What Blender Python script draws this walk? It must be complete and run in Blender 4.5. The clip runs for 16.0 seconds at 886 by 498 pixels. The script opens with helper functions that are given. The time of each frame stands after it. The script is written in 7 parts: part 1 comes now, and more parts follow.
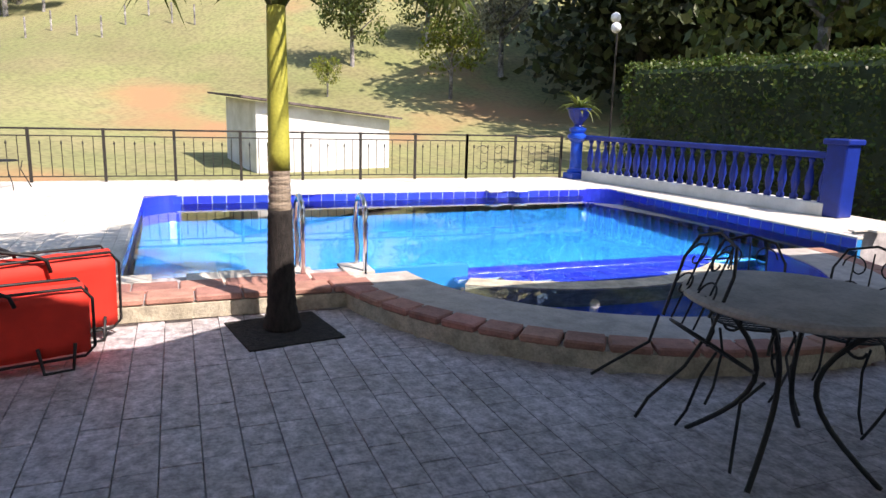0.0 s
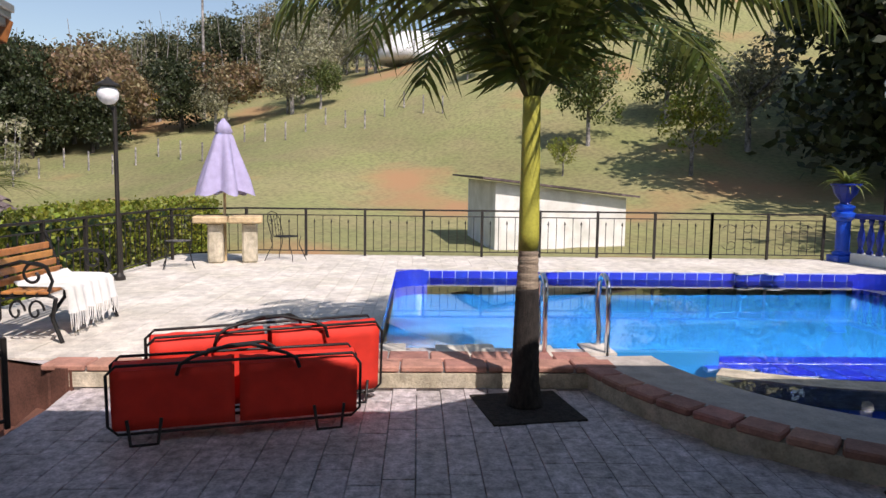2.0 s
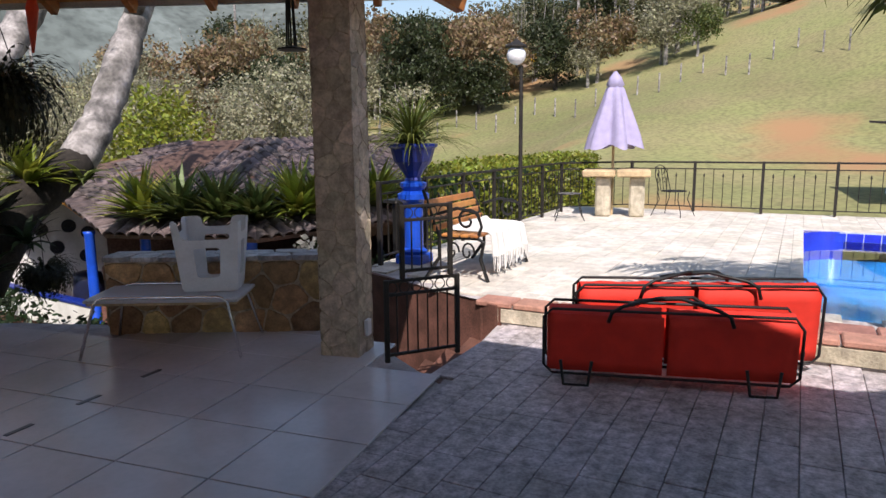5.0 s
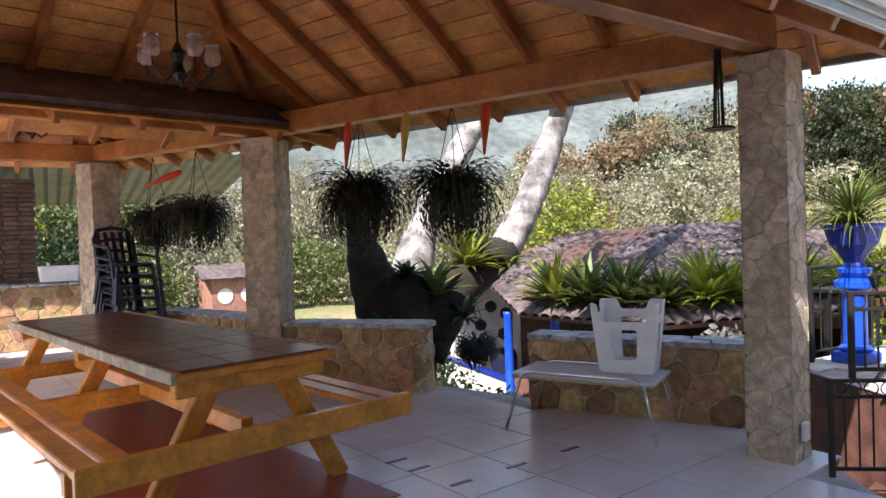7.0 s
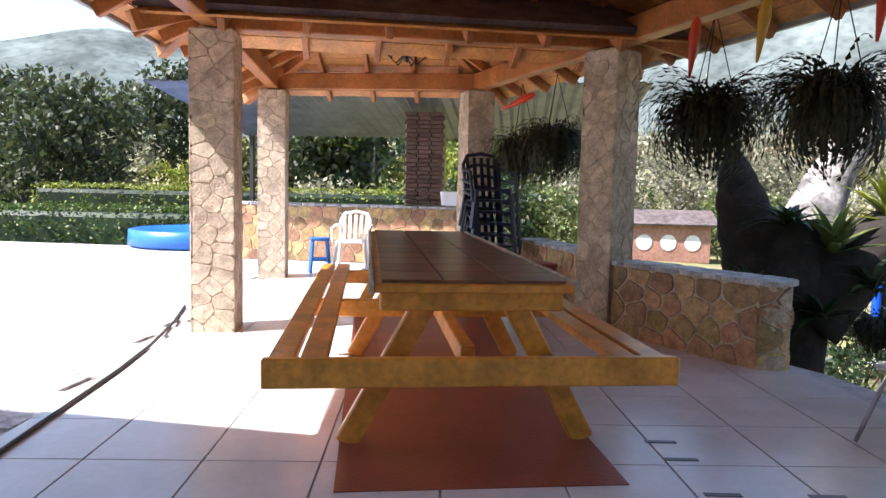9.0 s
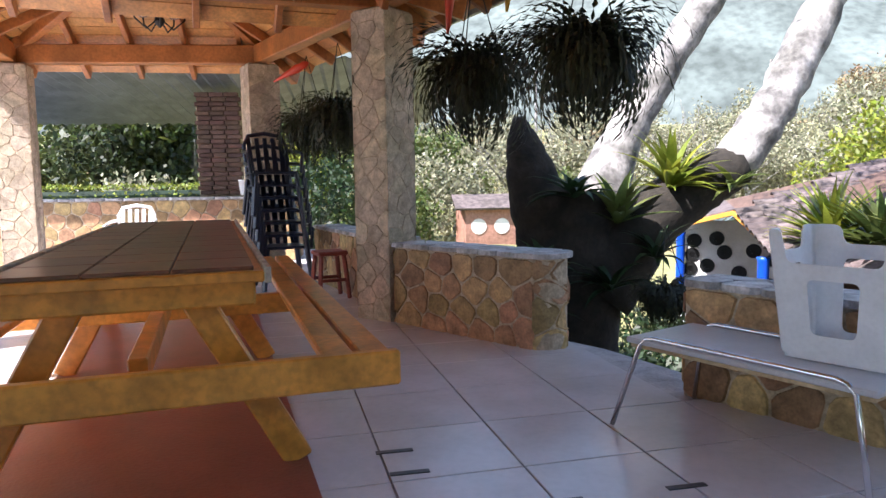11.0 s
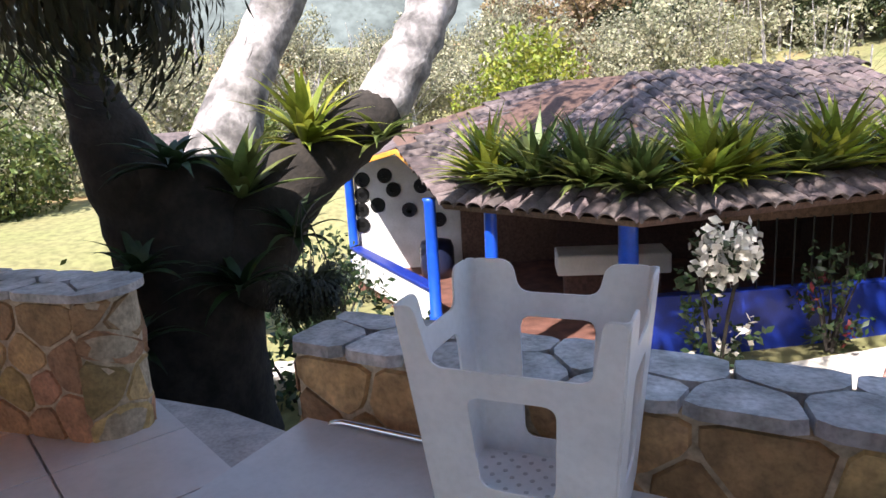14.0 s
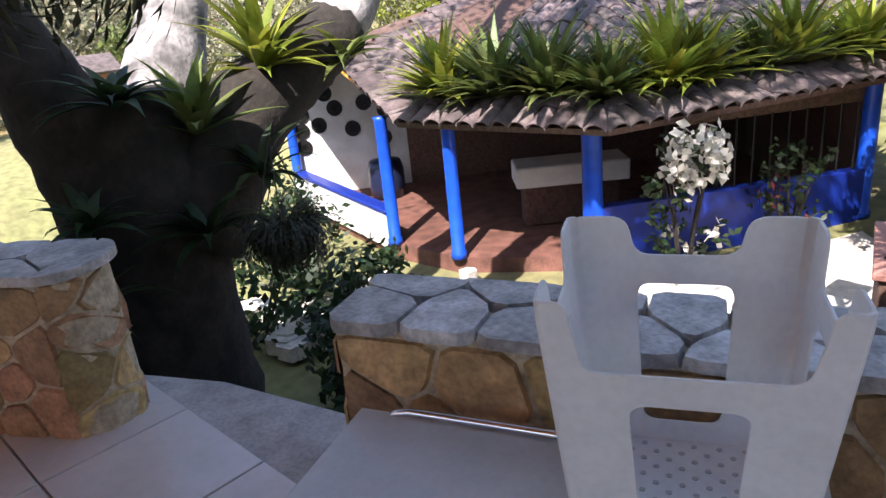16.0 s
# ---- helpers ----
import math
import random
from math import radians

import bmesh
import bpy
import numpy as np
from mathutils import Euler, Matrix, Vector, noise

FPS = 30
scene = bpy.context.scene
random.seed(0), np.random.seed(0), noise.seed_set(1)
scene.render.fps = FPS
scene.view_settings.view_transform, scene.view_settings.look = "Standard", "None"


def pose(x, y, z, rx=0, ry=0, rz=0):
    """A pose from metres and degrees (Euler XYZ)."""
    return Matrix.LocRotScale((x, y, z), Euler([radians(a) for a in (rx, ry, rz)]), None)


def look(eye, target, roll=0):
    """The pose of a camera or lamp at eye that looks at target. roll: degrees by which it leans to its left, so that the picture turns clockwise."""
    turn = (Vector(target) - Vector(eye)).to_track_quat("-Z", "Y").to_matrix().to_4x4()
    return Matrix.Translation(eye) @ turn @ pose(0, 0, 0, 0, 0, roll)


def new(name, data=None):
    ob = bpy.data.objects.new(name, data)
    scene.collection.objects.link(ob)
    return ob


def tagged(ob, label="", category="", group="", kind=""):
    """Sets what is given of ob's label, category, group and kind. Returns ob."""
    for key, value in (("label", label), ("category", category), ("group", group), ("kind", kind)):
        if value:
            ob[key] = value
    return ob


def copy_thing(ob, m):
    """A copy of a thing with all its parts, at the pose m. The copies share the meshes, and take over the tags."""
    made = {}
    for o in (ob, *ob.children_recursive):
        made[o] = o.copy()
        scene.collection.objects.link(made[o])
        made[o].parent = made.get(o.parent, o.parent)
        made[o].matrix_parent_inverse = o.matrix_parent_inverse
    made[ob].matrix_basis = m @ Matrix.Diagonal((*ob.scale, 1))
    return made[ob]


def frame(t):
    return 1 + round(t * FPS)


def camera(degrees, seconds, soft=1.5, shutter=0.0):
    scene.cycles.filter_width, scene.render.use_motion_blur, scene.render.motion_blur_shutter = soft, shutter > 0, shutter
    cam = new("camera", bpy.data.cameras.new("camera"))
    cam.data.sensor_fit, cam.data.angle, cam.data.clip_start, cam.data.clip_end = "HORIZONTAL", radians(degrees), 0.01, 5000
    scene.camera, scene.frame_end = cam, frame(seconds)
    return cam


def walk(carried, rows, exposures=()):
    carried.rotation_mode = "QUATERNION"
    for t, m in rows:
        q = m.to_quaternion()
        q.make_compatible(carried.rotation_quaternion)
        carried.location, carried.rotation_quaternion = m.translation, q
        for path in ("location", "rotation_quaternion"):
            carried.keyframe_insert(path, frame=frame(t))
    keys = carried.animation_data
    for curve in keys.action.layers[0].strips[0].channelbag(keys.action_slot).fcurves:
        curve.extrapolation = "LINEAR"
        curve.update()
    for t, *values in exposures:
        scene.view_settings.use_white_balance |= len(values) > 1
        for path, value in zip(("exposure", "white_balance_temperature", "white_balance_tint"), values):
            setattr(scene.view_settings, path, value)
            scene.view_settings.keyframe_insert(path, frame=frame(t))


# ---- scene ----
cam = camera(66.0, 16.0)
PATH = [
    (0, (-0.382, -4.094, 1.454), (1.442, -4.81, 1.056), 1.7),
    (0.5, (-0.409, -4.067, 1.463), (1.49, -4.609, 1.149), 1.2),
    (1, (-0.414, -4.027, 1.478), (1.529, -4.429, 1.228), 1.3),
    (1.5, (-0.435, -3.998, 1.479), (1.538, -4.244, 1.266), 0.9),
    (2, (-0.409, -3.971, 1.482), (1.58, -4.044, 1.291), 0.8),
    (2.5, (-0.43, -3.923, 1.5), (1.558, -3.783, 1.331), 0.1),
    (3, (-0.508, -3.881, 1.515), (1.448, -3.505, 1.336), -0.3),
    (3.2, (-0.504, -3.874, 1.529), (1.442, -3.445, 1.361), -0.3),
    (5.5, (-0.365, -3.509, 1.436), (1.234, -2.348, 1.132), -0.4),
    (6, (-0.287, -3.531, 1.504), (1.093, -2.097, 1.307), 0.7),
    (6.5, (-0.232, -3.506, 1.484), (0.971, -1.91, 1.398), 1.6),
    (7, (-0.506, -3.418, 1.41), (0.499, -1.69, 1.372), -2.0),
    (7.5, (-0.368, -3.313, 1.338), (0.179, -1.39, 1.314), -0.1),
    (8, (-0.286, -3.194, 1.302), (-0.271, -1.196, 1.217), -0.6),
    (8.2, (-0.094, -3.123, 1.275), (-0.319, -1.141, 1.138), 1.3),
    (10.3, (0.984, -2.602, 1.153), (0.931, -0.614, 0.941), 2.5),
    (10.5, (0.96, -2.544, 1.134), (1.008, -0.562, 0.874), 1.9),
    (11, (1.257, -2.254, 1.096), (1.466, -0.275, 0.901), -0.8),
    (11.5, (1.376, -2.089, 1.124), (1.871, -0.158, 0.954), -1.8),
    (12, (1.553, -1.843, 1.125), (2.029, 0.096, 1.019), -3.4),
    (12.5, (1.75, -1.695, 1.148), (2.301, 0.211, 0.9), -2.9),
    (13, (1.938, -1.376, 1.132), (2.834, 0.388, 0.837), -1.7),
    (13.5, (2.048, -1.094, 1.169), (3.115, 0.575, 0.894), -2.3),
    (14, (2.184, -0.95, 1.29), (3.214, 0.728, 0.85), -3.4),
    (14.5, (2.204, -0.828, 1.355), (3.329, 0.748, 0.842), -4.4),
    (15, (2.118, -0.709, 1.336), (3.287, 0.801, 0.745), -5.5),
    (15.5, (2.105, -0.573, 1.304), (3.251, 0.928, 0.645), -5.9),
    (16, (2.103, -0.483, 1.345), (3.224, 1.018, 0.646), -6.0),
]
walk(cam, [(t, look(eye, target, roll)) for t, eye, target, roll in PATH], [(0, 0.84, 6750, 16), (0.8, 0.40, 6700, 16), (3.2, 0.06, 6600, 16), (5.5, 0.50, 6500, 15), (6.5, 1.08, 6500, 15), (8.2, 1.45, 6250, 14), (11, 1.72, 6100, 13), (13, 1.72, 6200, 13), (14, 1.46, 6400, 15), (16, 1.52, 6400, 16)])

# ---------------------------------------------------------------- light
SUN_EL = radians(50)
SUN_TO = Vector((-0.86 * math.cos(SUN_EL), -0.51 * math.cos(SUN_EL), math.sin(SUN_EL)))
world = bpy.data.worlds.new("world")
scene.world = world
world.use_nodes = True
wn = world.node_tree.nodes
sky = wn.new("ShaderNodeTexSky")
sky.sky_type = "NISHITA"
sky.sun_disc = False
sky.sun_elevation = SUN_EL
sky.sun_rotation = radians(239)
sky.air_density = 1.2
wn["Background"].inputs[1].default_value = 0.125
world.node_tree.links.new(sky.outputs[0], wn["Background"].inputs[0])
sun_data = bpy.data.lights.new("sun", "SUN")
sun_data.energy, sun_data.angle, sun_data.color = 5.0, radians(0.5), (1.0, 0.93, 0.88)
sun = new("sun", sun_data)
sun.matrix_world = look((0, 0, 30), tuple(Vector((0, 0, 30)) - SUN_TO))

# ---------------------------------------------------------------- materials
def material(name, base, rough=0.6, metal=0.0, vary=0.15, scale=6.0, grain=60.0, bump=0.2, tint=None, stain=0.0, stain_scale=1.2, per_piece=0.0, trans=0.0, stretch=(1, 1, 1), spec=0.5, coords="Object"):
    m = bpy.data.materials.new(name)
    m.use_nodes = True
    nt = m.node_tree
    n, l = nt.nodes, nt.links
    b = n["Principled BSDF"]
    b.inputs["Roughness"].default_value = rough
    b.inputs["Metallic"].default_value = metal
    b.inputs["Specular IOR Level"].default_value = spec
    if trans:
        b.inputs["Transmission Weight"].default_value = trans
    geo = n.new("ShaderNodeNewGeometry")
    mp = n.new("ShaderNodeMapping")
    mp.inputs["Scale"].default_value = stretch
    l.new(geo.outputs["Position"], mp.inputs[0])
    big = n.new("ShaderNodeTexNoise")
    big.inputs["Scale"].default_value = scale
    big.inputs["Detail"].default_value = 5
    fine = n.new("ShaderNodeTexNoise")
    fine.inputs["Scale"].default_value = grain
    fine.inputs["Detail"].default_value = 3
    l.new(mp.outputs[0], big.inputs[0])
    l.new(mp.outputs[0], fine.inputs[0])
    ramp = n.new("ShaderNodeValToRGB")
    c2 = tint or tuple(c * (1 - vary * 1.6) for c in base)
    hi = tuple(min(1, c * (1 + vary * 0.6)) for c in base)
    ramp.color_ramp.elements[0].position, ramp.color_ramp.elements[1].position = 0.32, 0.68
    ramp.color_ramp.elements[0].color = (*c2, 1)
    ramp.color_ramp.elements[1].color = (*hi, 1)
    l.new(big.outputs[0], ramp.inputs[0])
    mix = n.new("ShaderNodeMix")
    mix.data_type, mix.blend_type = "RGBA", "MULTIPLY"
    mix.inputs[0].default_value = min(1.0, vary * 3)
    fr = n.new("ShaderNodeValToRGB")
    fr.color_ramp.elements[0].position, fr.color_ramp.elements[1].position = 0.3, 0.6
    fr.color_ramp.elements[0].color = (0.62, 0.62, 0.62, 1)
    l.new(fine.outputs[0], fr.inputs[0])
    l.new(ramp.outputs[0], mix.inputs[6])
    l.new(fr.outputs[0], mix.inputs[7])
    out = mix.outputs[2]
    if stain:
        sn = n.new("ShaderNodeTexNoise")
        sn.inputs["Scale"].default_value = stain_scale
        sn.inputs["Detail"].default_value = 8
        l.new(geo.outputs["Position"], sn.inputs[0])
        sr = n.new("ShaderNodeValToRGB")
        sr.color_ramp.elements[0].position, sr.color_ramp.elements[1].position = 0.35, 0.6
        k = 1 - stain
        sr.color_ramp.elements[0].color = (k, k, k * 0.95, 1)
        l.new(sn.outputs[0], sr.inputs[0])
        mx = n.new("ShaderNodeMix")
        mx.data_type, mx.blend_type = "RGBA", "MULTIPLY"
        mx.inputs[0].default_value = 1
        l.new(out, mx.inputs[6])
        l.new(sr.outputs[0], mx.inputs[7])
        out = mx.outputs[2]
    if per_piece:
        oi = n.new("ShaderNodeObjectInfo")
        ad = n.new("ShaderNodeMath")
        ad.operation = "ADD"
        l.new(oi.outputs["Random"], ad.inputs[0])
        l.new(geo.outputs["Random Per Island"], ad.inputs[1])
        fm = n.new("ShaderNodeMath")
        fm.operation = "FRACT"
        l.new(ad.outputs[0], fm.inputs[0])
        hv = n.new("ShaderNodeHueSaturation")
        mr = n.new("ShaderNodeMapRange")
        mr.inputs[3].default_value, mr.inputs[4].default_value = 1 - per_piece, 1 + per_piece * 0.7
        l.new(fm.outputs[0], mr.inputs[0])
        l.new(mr.outputs[0], hv.inputs["Value"])
        mh = n.new("ShaderNodeMapRange")
        mh.inputs[3].default_value, mh.inputs[4].default_value = 0.5 - per_piece * 0.06, 0.5 + per_piece * 0.06
        m7 = n.new("ShaderNodeMath")
        m7.operation = "MULTIPLY"
        m7.inputs[1].default_value = 7.13
        l.new(fm.outputs[0], m7.inputs[0])
        f2 = n.new("ShaderNodeMath")
        f2.operation = "FRACT"
        l.new(m7.outputs[0], f2.inputs[0])
        l.new(f2.outputs[0], mh.inputs[0])
        l.new(mh.outputs[0], hv.inputs["Hue"])
        l.new(out, hv.inputs["Color"])
        out = hv.outputs[0]
    l.new(out, b.inputs["Base Color"])
    if bump:
        bp = n.new("ShaderNodeBump")
        bp.inputs["Strength"].default_value = bump
        bp.inputs["Distance"].default_value = 0.01
        l.new(fine.outputs[0], bp.inputs["Height"])
        l.new(bp.outputs[0], b.inputs["Normal"])
    return m


PAVER = material("grey_stone_paver", (0.66, 0.60, 0.62), 0.6, vary=0.3, scale=16, grain=55, bump=0.6, stain=0.25, stain_scale=3.5, per_piece=0.08)
DECK = material("cream_stone_slab", (0.74, 0.69, 0.61), 0.8, vary=0.16, scale=9, grain=50, bump=0.4, stain=0.15, per_piece=0.1)
GROUT = material("grout", (0.50, 0.46, 0.45), 0.9, vary=0.2)
COPING = material("red_clay_coping", (0.50, 0.25, 0.19), 0.75, vary=0.18, scale=10, per_piece=0.18, stain=0.2)
RISER = material("cream_riser", (0.62, 0.55, 0.42), 0.85, vary=0.2, scale=12, bump=0.6, stain=0.25, stain_scale=4)
RINGTOP = material("grey_pool_kerb", (0.55, 0.50, 0.46), 0.8, vary=0.15, scale=7, stain=0.2)
POOLWALL = material("pool_blue_paint", (0.03, 0.29, 0.66), 0.4, vary=0.06, scale=2)
BAYBLUE = material("deep_blue_bay_tile", (0.015, 0.085, 0.62), 0.4, vary=0.08, scale=5)
POOLTILE = material("cobalt_glazed_tile", (0.03, 0.05, 0.52), 0.15, vary=0.08, scale=12, per_piece=0.07)
POOLGROUT = material("pale_pool_grout", (0.50, 0.55, 0.78), 0.7, vary=0.1)
FLOORTILE = material("glossy_lilac_grey_floor_tile", (0.74, 0.69, 0.70), 0.22, vary=0.05, scale=3, grain=30, bump=0.03, per_piece=0.05, stain=0.12)
STONE = material("mixed_field_stone", (0.56, 0.35, 0.18), 0.8, vary=0.25, scale=14, grain=60, bump=0.6, per_piece=0.42, stain=0.2, stain_scale=5)
STONEPOST = material("pale_slate_post_stone", (0.66, 0.54, 0.41), 0.8, vary=0.22, scale=14, grain=60, bump=0.6, per_piece=0.2, stain=0.18, stain_scale=5)
CAPSTONE = material("grey_blue_capstone", (0.62, 0.59, 0.60), 0.55, vary=0.28, scale=10, bump=0.5, per_piece=0.22, stain=0.2, stain_scale=5)
MORTAR = material("sandy_mortar", (0.56, 0.45, 0.32), 0.9, vary=0.25, scale=20, bump=0.5)
BOARD = material("honey_ceiling_board", (0.76, 0.35, 0.11), 0.4, vary=0.2, scale=5, grain=40, bump=0.08, per_piece=0.16, stretch=(1, 1, 1))
BEAM = material("varnished_orange_beam", (0.47, 0.175, 0.048), 0.4, vary=0.25, scale=4, grain=35, bump=0.12)
TABLEWOOD = material("varnished_amber_pine", (0.80, 0.345, 0.06), 0.3, vary=0.22, scale=5, grain=30, bump=0.08, per_piece=0.1)
TABLETOP = material("dark_glazed_table_tile", (0.21, 0.10, 0.06), 0.28, vary=0.25, scale=6, grain=40, bump=0.1, per_piece=0.3)
REDTILE = material("oxide_red_rug_tile", (0.30, 0.075, 0.045), 0.35, vary=0.12, scale=4)
WHITEPL = material("white_plastic", (0.87, 0.87, 0.88), 0.38, vary=0.05, scale=8, bump=0.03)
NAVYPL = material("navy_plastic", (0.015, 0.02, 0.05), 0.3, vary=0.1, bump=0.03)
BLUEPL = material("blue_plastic", (0.03, 0.16, 0.55), 0.35, vary=0.08, bump=0.03)
REDWOOD = material("dark_red_painted_wood", (0.28, 0.05, 0.03), 0.5, vary=0.15)
CHROME = material("chrome_tube", (0.75, 0.75, 0.77), 0.12, 1.0, vary=0.04, bump=0)
LAMINATE = material("pale_grey_laminate", (0.58, 0.57, 0.58), 0.3, vary=0.06, bump=0.02)
IRON = material("black_wrought_iron", (0.018, 0.018, 0.018), 0.5, 0.3, vary=0.2, bump=0.1)
FENCEIRON = material("dark_brown_iron", (0.028, 0.024, 0.02), 0.55, 0.2, vary=0.25, bump=0.1)
REDCLOTH = material("red_canvas", (0.70, 0.032, 0.015), 0.75, vary=0.08, scale=9, grain=300, bump=0.15)
BENCHWOOD = material("orange_bench_slat", (0.58, 0.25, 0.07), 0.45, vary=0.2, scale=7, per_piece=0.12)
BLUEPAINT = material("bright_blue_paint", (0.010, 0.08, 0.58), 0.35, vary=0.1, scale=8, stain=0.12, stain_scale=6)
# Dark red that also carries the shade of stairwell and house interior.
DARKFLOOR = material("worn_shaded_red_floor", (0.20, 0.09, 0.065), 0.7, vary=0.3, scale=5, stain=0.3)
# Cobalt paint, darkened to hold the shade on balustrade and dado.
DEEPBLUE = material("shaded_cobalt_paint", (0.008, 0.028, 0.26), 0.4, vary=0.12, scale=6, stain=0.15, stain_scale=4)
WHITEWALL = material("whitewashed_wall", (0.80, 0.79, 0.76), 0.9, vary=0.06, scale=3, grain=30, bump=0.2, stain=0.15, stain_scale=1.5)
LILAC = material("pale_lilac_canvas", (0.40, 0.36, 0.54), 0.85, vary=0.08, scale=8, grain=200)
TIMBER = material("pale_cut_timber", (0.62, 0.46, 0.26), 0.75, vary=0.2, scale=8, grain=50)
CLAYROOF = material("weathered_clay_tile", (0.17, 0.13, 0.125), 0.85, vary=0.3, scale=6, grain=40, bump=0.5, per_piece=0.35, stain=0.3)
METALROOF = material("corrugated_zinc", (0.24, 0.26, 0.27), 0.45, 0.5, vary=0.2, scale=3, stain=0.2)
GUTTER = material("grey_zinc_gutter", (0.42, 0.42, 0.40), 0.4, 0.6, vary=0.15)
# Soot for the chimney; in the lower house its darkness stands for shade.
BRICK = material("sooty_shaded_brick", (0.16, 0.09, 0.065), 0.85, vary=0.25, scale=20, per_piece=0.25)
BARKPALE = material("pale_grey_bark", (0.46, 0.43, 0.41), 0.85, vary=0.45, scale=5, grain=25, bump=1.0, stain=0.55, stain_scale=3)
# Bark with the shade of trunk and inner stems put into its colour.
BARKDARK = material("shade_dark_bark", (0.032, 0.026, 0.02), 0.95, vary=0.4, scale=6, grain=25, bump=1.0)
PALMGREEN = material("yellow_green_palm_shaft", (0.48, 0.46, 0.07), 0.5, vary=0.15, scale=6)
# Dark palm bark, deepened further by the shade put into it.
PALMLOWER = material("shaded_dark_palm_bark", (0.035, 0.028, 0.024), 0.95, vary=0.35, scale=12, stretch=(3, 3, 1), bump=0.8)
PALMTRUNK = material("ringed_palm_trunk", (0.42, 0.33, 0.24), 0.85, vary=0.3, scale=10, stretch=(1, 1, 8), bump=0.6)
GRASS = material("dry_meadow_grass", (0.20, 0.21, 0.078), 0.95, vary=0.42, scale=0.35, grain=5, bump=0.6, tint=(0.28, 0.25, 0.115), stain=0.35, stain_scale=0.06)
SOIL = material("red_bare_earth", (0.42, 0.20, 0.09), 0.95, vary=0.3, scale=0.6)
WATER_MAT = bpy.data.materials.new("clear_pool_water")
WATER_MAT.use_nodes = True
_n = WATER_MAT.node_tree.nodes
_b = _n["Principled BSDF"]
_b.inputs["Base Color"].default_value = (0.55, 0.85, 1.0, 1)
_b.inputs["Roughness"].default_value = 0.02
_b.inputs["IOR"].default_value = 1.33
_b.inputs["Transmission Weight"].default_value = 1.0
_t = _n.new("ShaderNodeTexNoise")
_t.inputs["Scale"].default_value = 2.2
_u = _n.new("ShaderNodeBump")
_u.inputs["Strength"].default_value = 0.12
_u.inputs["Distance"].default_value = 0.05
WATER_MAT.node_tree.links.new(_t.outputs[0], _u.inputs["Height"])
WATER_MAT.node_tree.links.new(_u.outputs[0], _b.inputs["Normal"])


def leafmat(name, base, per=0.5, rough=0.5):
    m = material(name, base, rough, vary=0.25, scale=1.5, grain=20, bump=0, per_piece=per)
    n, l = m.node_tree.nodes, m.node_tree.links
    b = n["Principled BSDF"]
    src = b.inputs["Base Color"].links[0].from_socket
    tr = n.new("ShaderNodeBsdfTranslucent")
    l.new(src, tr.inputs[0])
    mix = n.new("ShaderNodeMixShader")
    mix.inputs[0].default_value = 0.35
    l.new(b.outputs[0], mix.inputs[1])
    l.new(tr.outputs[0], mix.inputs[2])
    l.new(mix.outputs[0], n["Material Output"].inputs[0])
    return m


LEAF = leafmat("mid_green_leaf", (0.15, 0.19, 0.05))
# Dark leaf; holds the shade of sheltered plants and hedge insides.
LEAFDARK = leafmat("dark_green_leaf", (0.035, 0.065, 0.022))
FERNLEAF = leafmat("dark_brownish_fern_leaf", (0.05, 0.055, 0.025))
LEAFLIGHT = leafmat("yellow_green_leaf", (0.28, 0.32, 0.04))
LEAFDRY = leafmat("dry_brown_leaf", (0.31, 0.225, 0.115))
LEAFGREY = leafmat("grey_green_leaf", (0.38, 0.37, 0.23))
FROND = leafmat("palm_frond_leaf", (0.16, 0.20, 0.04), 0.4)
HEDGELEAF = leafmat("clipped_hedge_leaf", (0.09, 0.14, 0.02))
BROMELIA = leafmat("bromeliad_leaf", (0.34, 0.38, 0.05), 0.45, 0.4)
AGAVELEAF = leafmat("blue_grey_agave_leaf", (0.38, 0.46, 0.44), 0.25)
PETALWHITE = leafmat("white_petal", (0.80, 0.76, 0.66), 0.15)
PETALRED = leafmat("red_petal", (0.30, 0.05, 0.05), 0.3)


# ---------------------------------------------------------------- mesh tools
class Geo:
    """Collects vertices and faces for one mesh."""

    def __init__(self):
        self.v, self.f, self.k = [], [], 0

    def add(self, vs, fs):
        vs = np.asarray(vs, float).reshape(-1, 3)
        self.v.append(vs)
        k = self.k
        self.f.extend(tuple(i + k for i in f) for f in fs)
        self.k += len(vs)
        return self

    def mesh(self, name, mat, smooth=False):
        me = bpy.data.meshes.new(name)
        me.from_pydata(np.concatenate(self.v).tolist(), [], self.f)
        me.materials.append(mat)
        if smooth:
            me.shade_smooth()
        me.update()
        return me


def rotz(a):
    c, s = math.cos(a), math.sin(a)
    return np.array([[c, -s, 0], [s, c, 0], [0, 0, 1]])


def chamfered(sx, sy, sz, c):
    """Vertices and faces of a box of that size about its centre, with chamfered edges."""
    h = np.array([sx, sy, sz]) / 2
    c = min(c, *(h * 0.49))
    if c <= 0:
        vs = [(x * h[0], y * h[1], z * h[2]) for z in (-1, 1) for y in (-1, 1) for x in (-1, 1)]
        return vs, [(0, 2, 3, 1), (4, 5, 7, 6), (0, 1, 5, 4), (2, 6, 7, 3), (0, 4, 6, 2), (1, 3, 7, 5)]
    bm = bmesh.new()
    bmesh.ops.create_cube(bm, size=1)
    bmesh.ops.scale(bm, vec=(sx, sy, sz), verts=bm.verts)
    bmesh.ops.bevel(bm, geom=bm.edges[:], offset=c, segments=1, affect="EDGES")
    bm.verts.index_update()
    vs = [v.co[:] for v in bm.verts]
    fs = [[v.index for v in f.verts] for f in bm.faces]
    bm.free()
    return vs, fs


